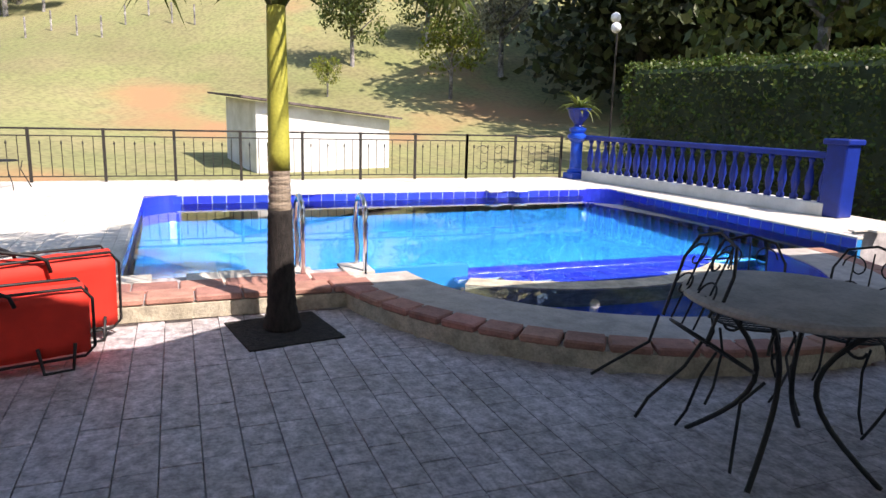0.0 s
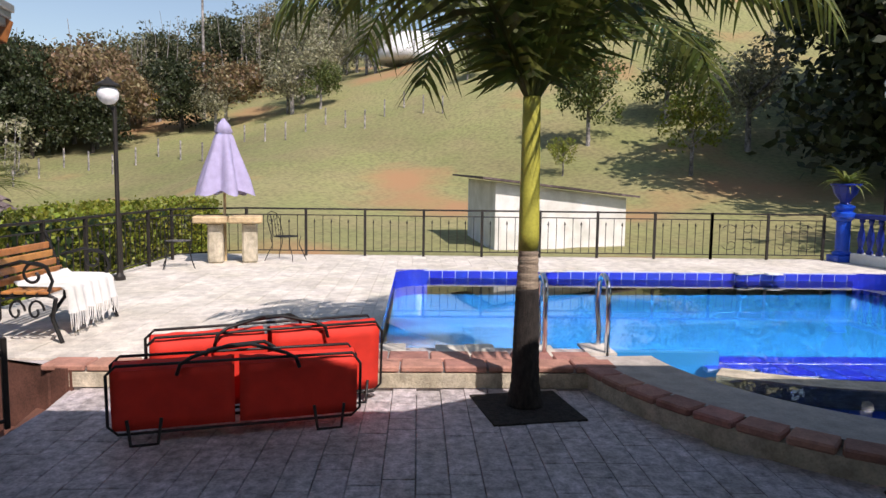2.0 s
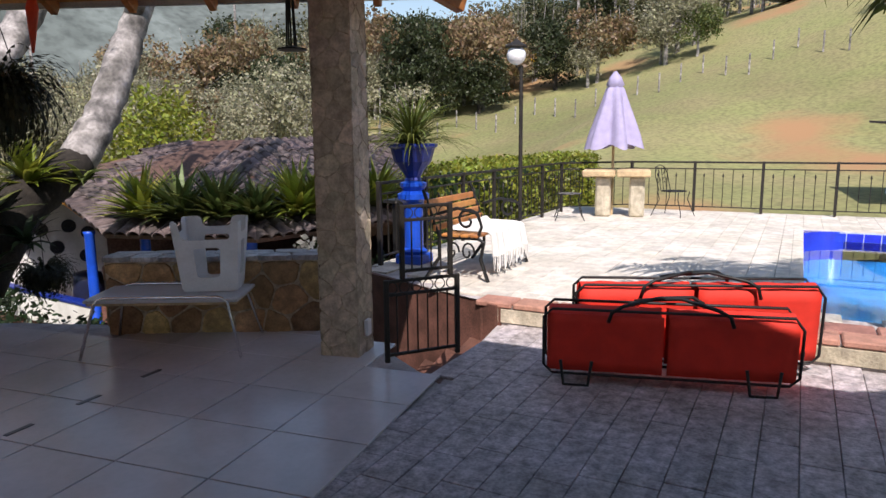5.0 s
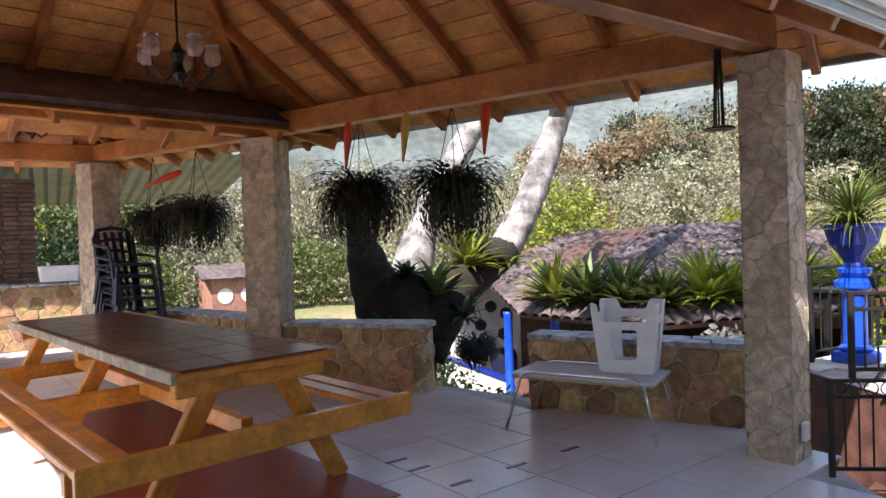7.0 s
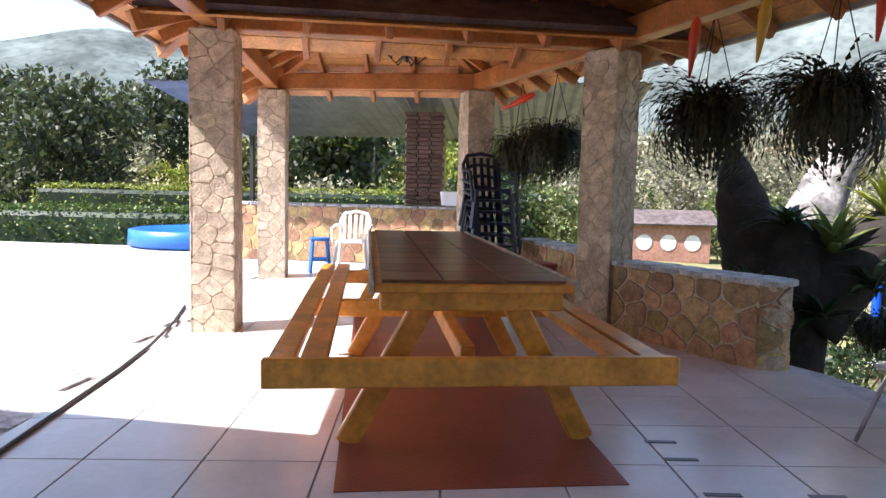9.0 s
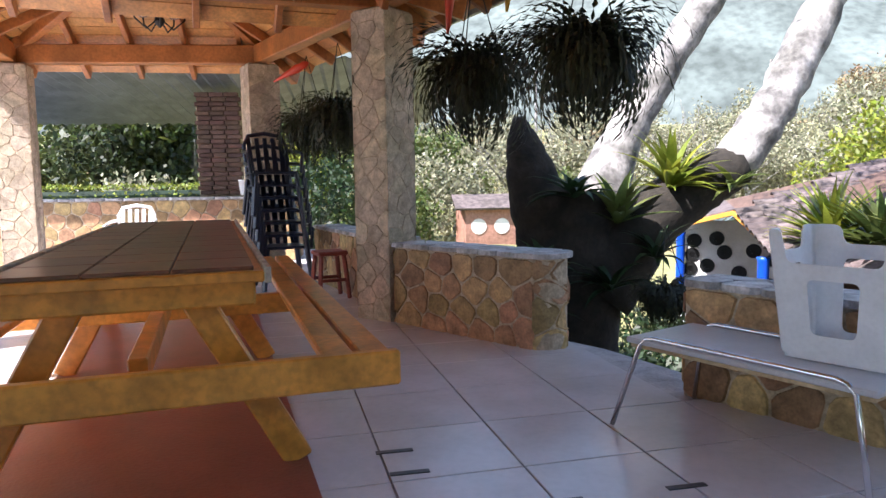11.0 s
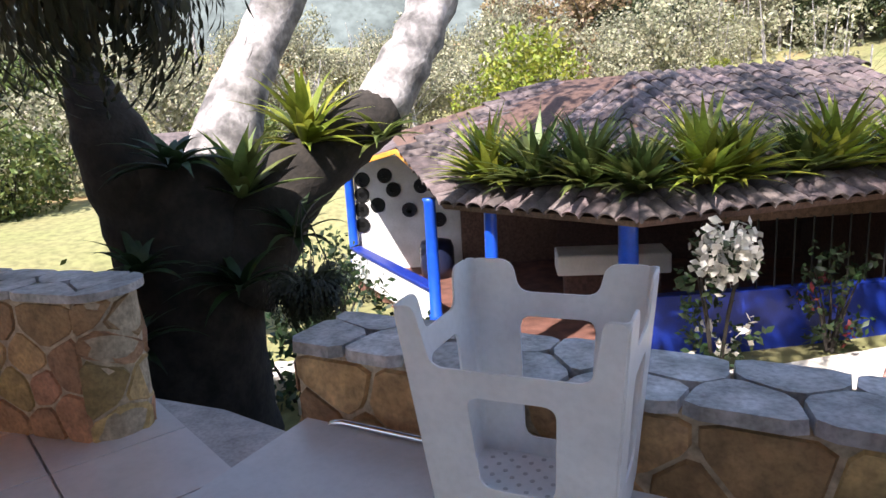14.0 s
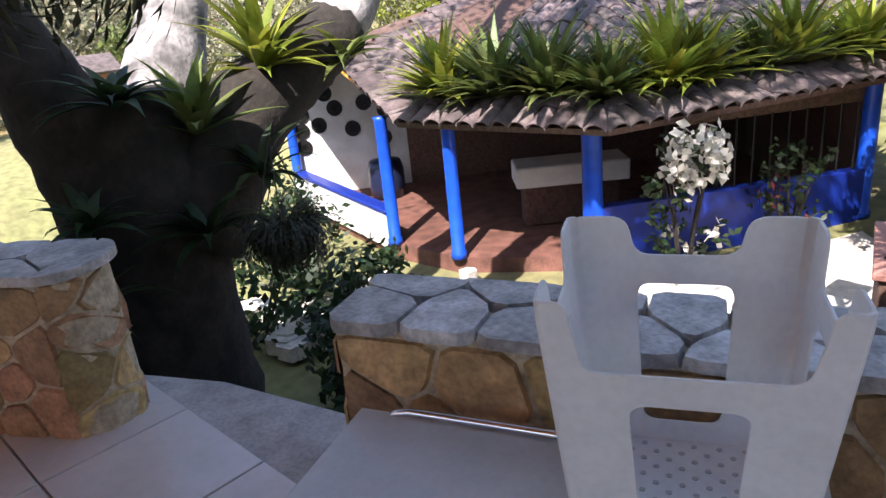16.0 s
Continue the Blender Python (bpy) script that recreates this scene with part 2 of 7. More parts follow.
def box(g, c, s, yaw=0.0, ch=0.004, m=None):
    vs, fs = chamfered(*s, ch)
    vs = np.array(vs) @ (rotz(yaw).T if m is None else np.array(m.to_3x3()).T) + np.array(c)
    return g.add(vs, fs)


def beam(g, a, b, w, h, ch=0.006):
    """A squared timber from a to b, w wide and h deep."""
    a, b = Vector(a), Vector(b)
    d = (b - a)
    q = d.to_track_quat("Y", "Z").to_matrix()
    return box(g, (a + b) / 2, (w, d.length, h), ch=ch, m=q.to_4x4())


def ring_path(g, pts, radii, n=8, close=False):
    """A tube along pts."""
    pts = [Vector(p) for p in pts]
    if not hasattr(radii, "__len__"):
        radii = [radii] * len(pts)
    vs, fs = [], []
    last = None
    for i, p in enumerate(pts):
        d = (pts[min(i + 1, len(pts) - 1)] - pts[max(i - 1, 0)])
        if close:
            d = pts[(i + 1) % len(pts)] - pts[i - 1]
        d = d.normalized()
        u = last if last is not None else d.orthogonal()
        u = (u - d * u.dot(d))
        u = u.normalized() if u.length > 1e-6 else d.orthogonal().normalized()
        last = u
        w = d.cross(u)
        for j in range(n):
            a = 2 * math.pi * j / n
            vs.append(p + (u * math.cos(a) + w * math.sin(a)) * radii[i])
    m = len(pts)
    for i in range(m if close else m - 1):
        for j in range(n):
            a, b = i * n + j, i * n + (j + 1) % n
            c, e = ((i + 1) % m) * n + (j + 1) % n, ((i + 1) % m) * n + j
            fs.append((a, b, c, e))
    if not close:
        fs.append(tuple(range(n - 1, -1, -1)))
        fs.append(tuple((m - 1) * n + j for j in range(n)))
    return g.add([tuple(v) for v in vs], fs)


def lathe(g, c, profile, n=16):
    """A turned shape about the upright axis at c; profile: (radius, height) pairs from the bottom."""
    vs, fs = [], []
    for r, z in profile:
        for j in range(n):
            a = 2 * math.pi * j / n
            vs.append((c[0] + r * math.cos(a), c[1] + r * math.sin(a), c[2] + z))
    for i in range(len(profile) - 1):
        for j in range(n):
            fs.append((i * n + j, i * n + (j + 1) % n, (i + 1) * n + (j + 1) % n, (i + 1) * n + j))
    fs.append(tuple(range(n - 1, -1, -1)))
    fs.append(tuple((len(profile) - 1) * n + j for j in range(n)))
    return g.add(vs, fs)


def prism(g, poly, z0, z1):
    n = len(poly)
    vs = [(x, y, z0) for x, y in poly] + [(x, y, z1) for x, y in poly]
    fs = [tuple(range(n - 1, -1, -1)), tuple(range(n, 2 * n))]
    fs += [(i, (i + 1) % n, n + (i + 1) % n, n + i) for i in range(n)]
    return g.add(vs, fs)


def slab(g, corners, thick):
    """A flat panel of even thickness under 3 or 4 corners given anticlockwise from above."""
    cs = [Vector(c) for c in corners]
    nrm = (cs[1] - cs[0]).cross(cs[2] - cs[0]).normalized()
    n = len(cs)
    vs = [tuple(c) for c in cs] + [tuple(c - nrm * thick) for c in cs]
    fs = [tuple(range(n)), tuple(range(2 * n - 1, n - 1, -1))]
    fs += [((i + 1) % n, i, n + i, n + (i + 1) % n) for i in range(n)]
    return g.add(vs, fs)


def leaves(g, centres, size, rng, ratio=0.45, up=0.0):
    """Folded leaf blades at the centres, in random attitudes."""
    c = np.asarray(centres, float)
    n = len(c)
    d = rng.normal(size=(n, 3))
    d[:, 2] += up
    d /= np.linalg.norm(d, axis=1)[:, None]
    e = np.cross(d, rng.normal(size=(n, 3)))
    e /= np.linalg.norm(e, axis=1)[:, None]
    s = (size * rng.uniform(0.6, 1.4, n))[:, None]
    vs = np.stack([c - d * s * 0.5, c + e * s * ratio * 0.5, c + d * s * 0.5, c - e * s * ratio * 0.5], 1).reshape(-1, 3)
    k = g.k
    g.v.append(vs)
    idx = np.arange(n * 4).reshape(n, 4) + k
    g.f.extend(map(tuple, idx.tolist()))
    g.k += n * 4
    return g


def clumps(rng, c, radii, count, per, spread):
    """Leaf places gathered into clumps in an ellipsoid shell."""
    p = rng.normal(size=(count, 3))
    p /= np.linalg.norm(p, axis=1)[:, None]
    p *= rng.uniform(0.45, 1.0, (count, 1)) ** 0.5 * np.array(radii)
    q = p[:, None, :] + rng.normal(size=(count, per, 3)) * spread
    return q.reshape(-1, 3) + np.array(c)


def part(name, g, mat, parent, label="", smooth=False):
    ob = new(name, g.mesh(name, mat, smooth) if isinstance(g, Geo) else g)
    ob.parent = parent
    if label:
        ob["label"] = label
    return ob


def thing(name, label, category, group="", kind=""):
    return tagged(new(name), label, category, group, kind)


def struct(name, g, mat, label="", smooth=False, category=""):
    return tagged(new(name, g.mesh(name, mat, smooth)), label, category, "", "structure")


def cut_by(poly, p, n):
    """Keep the side of a convex outline where (x - p) . n <= 0."""
    out = []
    for a, b in zip(poly, poly[1:] + poly[:1]):
        da, db = (a[0] - p[0]) * n[0] + (a[1] - p[1]) * n[1], (b[0] - p[0]) * n[0] + (b[1] - p[1]) * n[1]
        if da <= 0:
            out.append(a)
        if da * db < 0:
            t = da / (da - db)
            out.append((a[0] + (b[0] - a[0]) * t, a[1] + (b[1] - a[1]) * t))
    return out


def cell_faces(u0, u1, v0, v1, size, rng, gap=0.012):
    """Crazy-paving outlines that fill a rectangle: each stone is the area nearest to its own jittered seed."""
    rows = max(1, round((v1 - v0) / (size * 0.85)))
    cols = max(1, round((u1 - u0) / (size * 1.15)))
    du, dv = (u1 - u0) / cols, (v1 - v0) / rows
    seeds = [(u0 + du * (c + 0.5 + (0.25 if r % 2 else -0.25) + rng.uniform(-0.33, 0.33)), v0 + dv * (r + 0.5 + rng.uniform(-0.36, 0.36))) for r in range(rows) for c in range(cols)]
    out = []
    for k, p in enumerate(seeds):
        poly = [(u0 + gap, v0 + gap), (u1 - gap, v0 + gap), (u1 - gap, v1 - gap), (u0 + gap, v1 - gap)]
        near = sorted((q for j, q in enumerate(seeds) if j != k), key=lambda q: (q[0] - p[0]) ** 2 + (q[1] - p[1]) ** 2)[:14]
        for q in near:
            n = (q[0] - p[0], q[1] - p[1])
            ln = math.hypot(*n) or 1e-6
            n = (n[0] / ln, n[1] / ln)
            m = ((p[0] + q[0]) / 2 - n[0] * gap, (p[1] + q[1]) / 2 - n[1] * gap)
            poly = cut_by(poly, m, n)
            if len(poly) < 3:
                break
        if len(poly) < 3:
            continue
        # worn corners
        soft = []
        for a, b, c in zip(poly[-1:] + poly[:-1], poly, poly[1:] + poly[:1]):
            soft += [(b[0] + (a[0] - b[0]) * 0.16, b[1] + (a[1] - b[1]) * 0.16), (b[0] + (c[0] - b[0]) * 0.16, b[1] + (c[1] - b[1]) * 0.16)]
        area = abs(sum(a[0] * b[1] - a[1] * b[0] for a, b in zip(soft, soft[1:] + soft[:1]))) / 2
        if area > 0.0004:
            out.append(soft)
    return out


def stone_piece(poly, o, u, v, n, depth, inset=0.93):
    """A stone with a slightly domed face: outline in the plane (o; u, v), standing out along n."""
    o, u, v, n = map(np.array, (o, u, v, n))
    p = np.array(poly)
    c = p.mean(0)
    base = [o + u * a + v * b for a, b in p]
    q = c + (p - c) * inset
    top = [o + u * a + v * b + n * depth for a, b in q]
    k = len(p)
    g = Geo()
    g.add(base + top, [(i, (i + 1) % k, k + (i + 1) % k, k + i) for i in range(k)] + [tuple(range(k, 2 * k))])
    return g


rng = np.random.default_rng(7)

# ---------------------------------------------------------------- plan
P1, P2, P3 = (3.26, -0.885), (1.38, 3.22), (0.06, 5.70)
Q1, Q2, Q3 = (-1.27, -1.36), (-1.83, 2.45), (-2.55, 5.70)
POST_H = 2.42
STEP_X, DECK_Z = 4.43, 0.16
FENCE_X = 11.9

# ---------------------------------------------------------------- ground
def fall(v):
    return 1 / (1 + math.exp(max(-40, min(40, v))))


def ground_z(x, y):
    """Height of the land: a garden hollow by the lower house, a flat meadow, then hills."""
    z = -0.45
    d = math.hypot((x - 8) / 7.0, (y - 7) / 6.5)
    z -= 1.75 / (1 + math.exp((d - 1.35) * 6))
    z -= 1.4 / (1 + math.exp(-(y - 7) * 1.2)) / (1 + math.exp((d - 0.9) * -6)) * (1 if x < 30 else math.exp(-(x - 30) / 15))
    z -= 0.42 * fall(-(x - 13.8) * 3) * fall((x - 40) / 4) * fall((y + 1) * 2)
    a = math.hypot(x - 62, (y + 30) * 1.0)
    z += 17 * math.exp(-(a / 27) ** 2)
    b = math.hypot((x - 110) / 1.6, (y - 12) * 0.9)
    z += 20 * math.exp(-(b / 30) ** 2)
    z += 12 / (1 + math.exp(-(math.hypot(x, y) - 150) / 18))
    z += 5.0 * fall(-(math.hypot(x, y) - 52) / 5) * fall(-(y - 0.45 * x - 6) / 4)
    if math.hypot(x, y) > 16:
        z += 0.6 * noise.noise(Vector((x * 0.06, y * 0.06, 0))) + 0.12 * noise.noise(Vector((x * 0.4, y * 0.4, 3)))
    return z


def make_ground():
    xs = np.concatenate([-np.geomspace(300, 16, 20), np.arange(-15, 40, 1.0), np.geomspace(40, 420, 46)])
    ys = np.concatenate([-np.geomspace(300, 26, 34), np.arange(-25, 26, 1.0), np.geomspace(26, 420, 40)])
    g = Geo()
    vs = [(x, y, min(ground_z(x, y), -0.35) if (-14 < x < 12.5 and -15 < y < -0.5) or (x < 1 and -15 < y < 9) else ground_z(x, y)) for y in ys for x in xs]
    vs = [(x, y, -2.2 if 4.6 < x < 11.2 and -12.5 < y < -2.6 or (1.6 < x < 7 and -9.8 < y < -5.0) else z) for x, y, z in vs]
    nx = len(xs)
    fs = [(j * nx + i, j * nx + i + 1, (j + 1) * nx + i + 1, (j + 1) * nx + i) for j in range(len(ys) - 1) for i in range(nx - 1)]
    g.add(vs, fs)
    return struct("ground", g, GRASS, "dry yellow-green meadow rising to grassy hills", True, "ground")


make_ground()
_g = GRASS.node_tree
_pos = _g.nodes.new("ShaderNodeNewGeometry")
_pn = _g.nodes.new("ShaderNodeTexNoise")
_pn.inputs["Scale"].default_value, _pn.inputs["Detail"].default_value = 0.11, 7
_g.links.new(_pos.outputs["Position"], _pn.inputs[0])
_pr = _g.nodes.new("ShaderNodeValToRGB")
_pr.color_ramp.elements[0].position, _pr.color_ramp.elements[1].position = 0.55, 0.67
_g.links.new(_pn.outputs[0], _pr.inputs[0])
_pm = _g.nodes.new("ShaderNodeMix")
_pm.data_type = "RGBA"
_pm.inputs[7].default_value = (0.33, 0.19, 0.09, 1)
_bsdf = _g.nodes["Principled BSDF"]
_src = _bsdf.inputs["Base Color"].links[0].from_socket
_g.links.new(_src, _pm.inputs[6])
_g.links.new(_pr.outputs[0], _pm.inputs[0])
_g.links.new(_pm.outputs[2], _bsdf.inputs["Base Color"])

# ---------------------------------------------------------------- terrace, deck and pool
EDGE = [(4.43, -14), (4.43, -1.50), (3.05, -1.70), (3.42, -1.08), (3.95, -0.45), (3.12, 1.2), (2.80, 2.0), (1.82, 3.45), (1.0, 5.95), (0.6, 9.5)]
g = Geo()
BAY_RIM = [(4.95 + 2.52 * math.cos(a), -7.75 + 2.52 * math.sin(a)) for a in np.linspace(radians(258.1), radians(101.9), 25)]
prism(g, [(-12, -14), EDGE[0]] + BAY_RIM + EDGE[1:] + [(-12, 9.5)], -2.3, -0.02)
struct("terrace", g, GROUT, "mortar bed of the grey stone terrace", category="terrace")
X0, X1, Y0, Y1 = 5.08, 10.05, -11.35, -3.62
WC, WR = (4.95, -7.75), 2.45
g = Geo()
for poly in ([(STEP_X, Y1), (12.1, Y1), (12.1, 0.3), (5.2, 0.3), (STEP_X, -1.35)], [(X1, Y0), (12.1, Y0), (12.1, Y1), (X1, Y1)], [(5.5, -13.0), (12.1, -13.0), (12.1, Y0), (5.5, Y0)], [(STEP_X, -5.45), (X0, -5.45), (X0, Y1), (STEP_X, Y1)]):
    prism(g, poly, -2.3, DECK_Z - 0.02)
struct("pool_deck", g, GROUT, "mortar bed of the pool deck", category="deck")


def paving(u0, u1, v0, v1, du, dv, z, mat, name, keep, near, host, stuff_label, th=0.022, gap=0.002):
    """Stone slabs in broken bond over a rectangle; those for which near() holds are single pieces."""
    rest = Geo()
    r = np.random.default_rng(int(abs(u0 * 100 + v0 * 10)) + 3)
    row = 0
    v = v0
    shapes = {}
    count = 0
    while v < v1 - 1e-6:
        u = u0 - r.uniform(0, du)
        while u < u1:
            w = du * r.choice([0.7, 1.0, 1.3])
            a, b = max(u, u0), min(u + w, u1)
            c, d = v, min(v + dv, v1)
            u += w
            if b - a < 0.04 or not keep((a + b) / 2, (c + d) / 2):
                continue
            if near((a + b) / 2, (c + d) / 2) and count < 300:
                key = (round(b - a, 2), round(d - c, 2))
                if key not in shapes:
                    q = Geo()
                    q.add(*chamfered(key[0] - gap * 2, key[1] - gap * 2, th, 0.003))
                    shapes[key] = q.mesh(name, mat)
                ob = part(name, shapes[key], mat, host)
                ob.location = ((a + b) / 2, (c + d) / 2, z - th / 2 + r.uniform(-0.002, 0.002))
                count += 1
            else:
                rest.add(*[np.array([(a + gap, c + gap, z - th), (b - gap, c + gap, z - th), (b - gap, d - gap, z - th), (a + gap, d - gap, z - th), (a + gap, c + gap, z), (b - gap, c + gap, z), (b - gap, d - gap, z), (a + gap, d - gap, z)]), [(4, 5, 6, 7), (0, 1, 5, 4), (1, 2, 6, 5), (2, 3, 7, 6), (3, 0, 4, 7)]])
        v += dv
    ob = part(name + "_field", rest, mat, host)
    tagged(ob, stuff_label, "", "", "stuff")


def in_poly(x, y, poly):
    c = False
    j = len(poly) - 1
    for i in range(len(poly)):
        (xi, yi), (xj, yj) = poly[i], poly[j]
        if (yi > y) != (yj > y) and x < (xj - xi) * (y - yi) / (yj - yi) + xi:
            c = not c
        j = i
    return c


def off_wade(x, y, r):
    return math.hypot(x - WC[0], y - WC[1]) > r or y > -5.45


KIOSK = [(-1.45, -1.75), (3.03, -1.67), (3.44, -1.04), (3.72, -0.35), (2.95, 1.1), (2.75, 1.95), (1.74, 3.42), (0.95, 5.9), (-2.7, 6.3)]
floor_host = thing("pavement", "grey rectangular stone pavers laid in broken bond", "pavement", kind="structure")
TERR = [(-12, -14)] + [(x - 0.06, y) for x, y in EDGE] + [(-12, 9.5)]
deck_host = thing("deck_pavement", "cream stone slabs around the pool", "pavement", kind="structure")

# red coping, riser and kerbs along the step
def coping():
    host = thing("step", "deck step with red clay coping and cream riser", "step", kind="structure")
    g = Geo()
    box(g, (STEP_X - 0.006, (-5.45 - 1.4) / 2, 0.06), (0.03, 5.45 - 1.4, 0.11), ch=0.004)
    part("riser", g, RISER, host)
    y = -5.44
    k = 0
    me = None
    while y < -1.45:
        if me is None:
            q = Geo()
            q.add(*chamfered(0.235, 0.305, 0.045, 0.01))
            me = q.mesh("tile", COPING)
        ob = part("tile", me, COPING, host)
        ob.location = (STEP_X + 0.09, y + 0.16, DECK_Z - 0.015)
        y += 0.318
    for row in (0.33,):
        y = -5.44
        while y < -3.0:
            ob = part("tile", me, COPING, host)
            ob.location = (STEP_X + row, y + 0.16 + 0.1, DECK_Z - 0.018)
            y += 0.318
    return host


coping()


def arc(c, r, a0, a1, n):
    return [(c[0] + r * math.cos(a0 + (a1 - a0) * i / n), c[1] + r * math.sin(a0 + (a1 - a0) * i / n)) for i in range(n + 1)]


def annulus(g, c, r0, r1, a0, a1, n, z0, z1):
    o, i_ = arc(c, r1, a0, a1, n), arc(c, r0, a0, a1, n)
    for k in range(n):
        prism(g, [i_[k + 1], i_[k], o[k], o[k + 1]], z0, z1)


def pool():
    A0, A1 = radians(95), radians(265)
    host = thing("swimming_pool", "blue swimming pool with cobalt tile band and round shallow bay", "pool", kind="structure")
    zb, zw = -1.35, 0.03
    g = Geo()
    box(g, ((X0 + X1) / 2, (Y0 + Y1) / 2, zb - 0.05), (X1 - X0, Y1 - Y0, 0.1), ch=0)
    t = 0.08
    box(g, (X1 + t / 2, (Y0 + Y1) / 2, (zb + DECK_Z - 0.03) / 2), (t, Y1 - Y0 + 2 * t, DECK_Z - 0.03 - zb), ch=0)
    box(g, ((X0 + X1) / 2, Y1 + t / 2, (zb + DECK_Z - 0.03) / 2), (X1 - X0, t, DECK_Z - 0.03 - zb), ch=0)
    box(g, ((X0 + X1) / 2, Y0 - t / 2, (zb + DECK_Z - 0.03) / 2), (X1 - X0, t, DECK_Z - 0.03 - zb), ch=0)
    box(g, (X0 - t / 2, (Y1 - 6.45) / 2, (zb + DECK_Z - 0.03) / 2), (t, Y1 + 6.45, DECK_Z - 0.03 - zb), ch=0)
    box(g, (X0 - t / 2, (Y0 - 6.45) / 2, (zb - 0.12) / 2), (t, abs(Y0 + 6.45), -0.12 - zb), ch=0)
    part("basin", g, POOLWALL, host)
    # tile band round the rim
    q = Geo()
    q.add(*chamfered(0.188, 0.012, 0.125, 0.003))
    me = q.mesh("tile", POOLTILE)
    zt = DECK_Z - 0.085
    spots = []
    n = int((Y1 - Y0) / 0.2)
    for i in range(n):
        spots.append((X1 - 0.006, Y0 + 0.1 + i * 0.2, 90))
    for i in range(int((X1 - X0) / 0.2)):
        spots.append((X0 + 0.1 + i * 0.2, Y1 - 0.006, 0))
        spots.append((X0 + 0.1 + i * 0.2, Y0 + 0.006, 0))
    for x, y, r in spots:
        ob = part("tile", me, POOLTILE, host)
        ob.matrix_basis = pose(x, y, zt, 0, 0, r)
    g = Geo()
    box(g, (X1 - 0.001, (Y0 + Y1) / 2, zt), (0.006, Y1 - Y0, 0.15), ch=0)
    box(g, ((X0 + X1) / 2, Y1 - 0.001, zt), (X1 - X0, 0.006, 0.15), ch=0)
    box(g, ((X0 + X1) / 2, Y0 + 0.001, zt), (X1 - X0, 0.006, 0.15), ch=0)
    part("band_grout", g, POOLGROUT, host, "pale joints of the tile band")
    # stone rim flush with the deck
    for cx, cy, sx, sy in (((X1 + 0.05), (Y0 + Y1) / 2, 0.1, Y1 - Y0 + 0.2), ((X0 + X1) / 2, Y1 + 0.05, X1 - X0, 0.1), ((X0 + X1) / 2, Y0 - 0.05, X1 - X0, 0.1)):
        g = Geo()
        box(g, (cx, cy, DECK_Z - 0.012), (sx, sy, 0.036), ch=0.006)
        part("rim", g, DECK, host, "cream stone rim")
    # cobalt fillets round off the far corners
    for cx, cy, a0_ in ((X1, Y1, 0), (X1, Y0, -90)):
        g = Geo()
        rad = 0.5
        ox, oy = cx - rad, cy + (rad if cy == Y0 else -rad)
        curve = arc((ox, oy), rad, radians(a0_), radians(a0_ + 90), 10)
        prism(g, [(cx, cy)] + curve, zb, DECK_Z - 0.004)
        part("corner_fillet", g, POOLTILE, host)
    # the shallow bay: a tiled shelf, a pale curved bench and a floor
    g = Geo()
    annulus(g, WC, 1.95, WR - 0.001, A0, A1, 48, -0.6, DECK_Z)
    part("kerb", g, RINGTOP, host, "grey curved kerb of the shallow bay")
    g = Geo()
    prism(g, arc(WC, 1.96, A0, A1, 40) + [(X0, WC[1] - 1.9), (X0, WC[1] + 1.9)], -0.55, -0.45)
    part("bay_floor", g, BAYBLUE, host, "deep blue floor of the shallow bay")
    g = Geo()
    annulus(g, WC, 1.93, 1.951, A0, A1, 48, -0.5, DECK_Z - 0.01)
    part("bay_tile_band", g, POOLTILE, host)
    g = Geo()
    annulus(g, (6.85, -7.75), 2.36, 2.6, radians(146), radians(214), 24, -0.45, 0.036)
    part("bay_bench", g, RISER, host, "pale curved ledge in the shallow bay")
    # cobalt tiled shelf between the bay and the deep pool
    q = Geo()
    q.add(*chamfered(0.19, 0.19, 0.02, 0.003))
    me = q.mesh("shelf_tile", POOLTILE)
    gr = Geo()
    for i in range(22):
        for j in range(7):
            x, y = X0 + 0.12 - j * 0.2, -5.62 - i * 0.2
            if math.hypot(x - WC[0], y - WC[1]) < 1.9 and math.hypot(x - 6.85, y + 7.75) < 2.33 and y > -9.7:
                ob = part("shelf_tile", me, POOLTILE, host)
                ob.location = (x, y, 0.002)
                box(gr, (x, y, -0.06), (0.2, 0.2, 0.11), ch=0)
    part("shelf_bed", gr, POOLGROUT, host)
    # kerb coping: bricks on the outer rim of the bay
    q = Geo()
    q.add(*chamfered(0.24, 0.2, 0.05, 0.012))
    me = q.mesh("brick", COPING)
    r = WR + 0.06
    n = int(r * (A1 - A0) / 0.25)
    for i in range(n):
        a = A0 + (A1 - A0) * (i + 0.5) / n
        ob = part("brick", me, COPING, host)
        ob.matrix_basis = pose(WC[0] + r * math.cos(a), WC[1] + r * math.sin(a), DECK_Z - 0.02, 0, 0, math.degrees(a) + 90)
    g = Geo()
    annulus(g, WC, WR, WR + 0.14, A0, A1, 48, -0.6, DECK_Z - 0.046)
    part("bay_wall", g, RISER, host)
    return host


pool()
g = Geo()
prism(g, [(X0 - 0.02, Y0), (X1, Y0), (X1, Y1), (X0 - 0.02, Y1)], -1.34, 0.03)
prism(g, arc(WC, 1.94, radians(95), radians(265), 40) + [(X0 - 0.03, WC[1] - 1.92), (X0 - 0.03, WC[1] + 1.92)], -0.44, 0.028)
w = struct("water", g, WATER_MAT, "clear blue pool water, nearly still", category="water")
w.visible_shadow = False

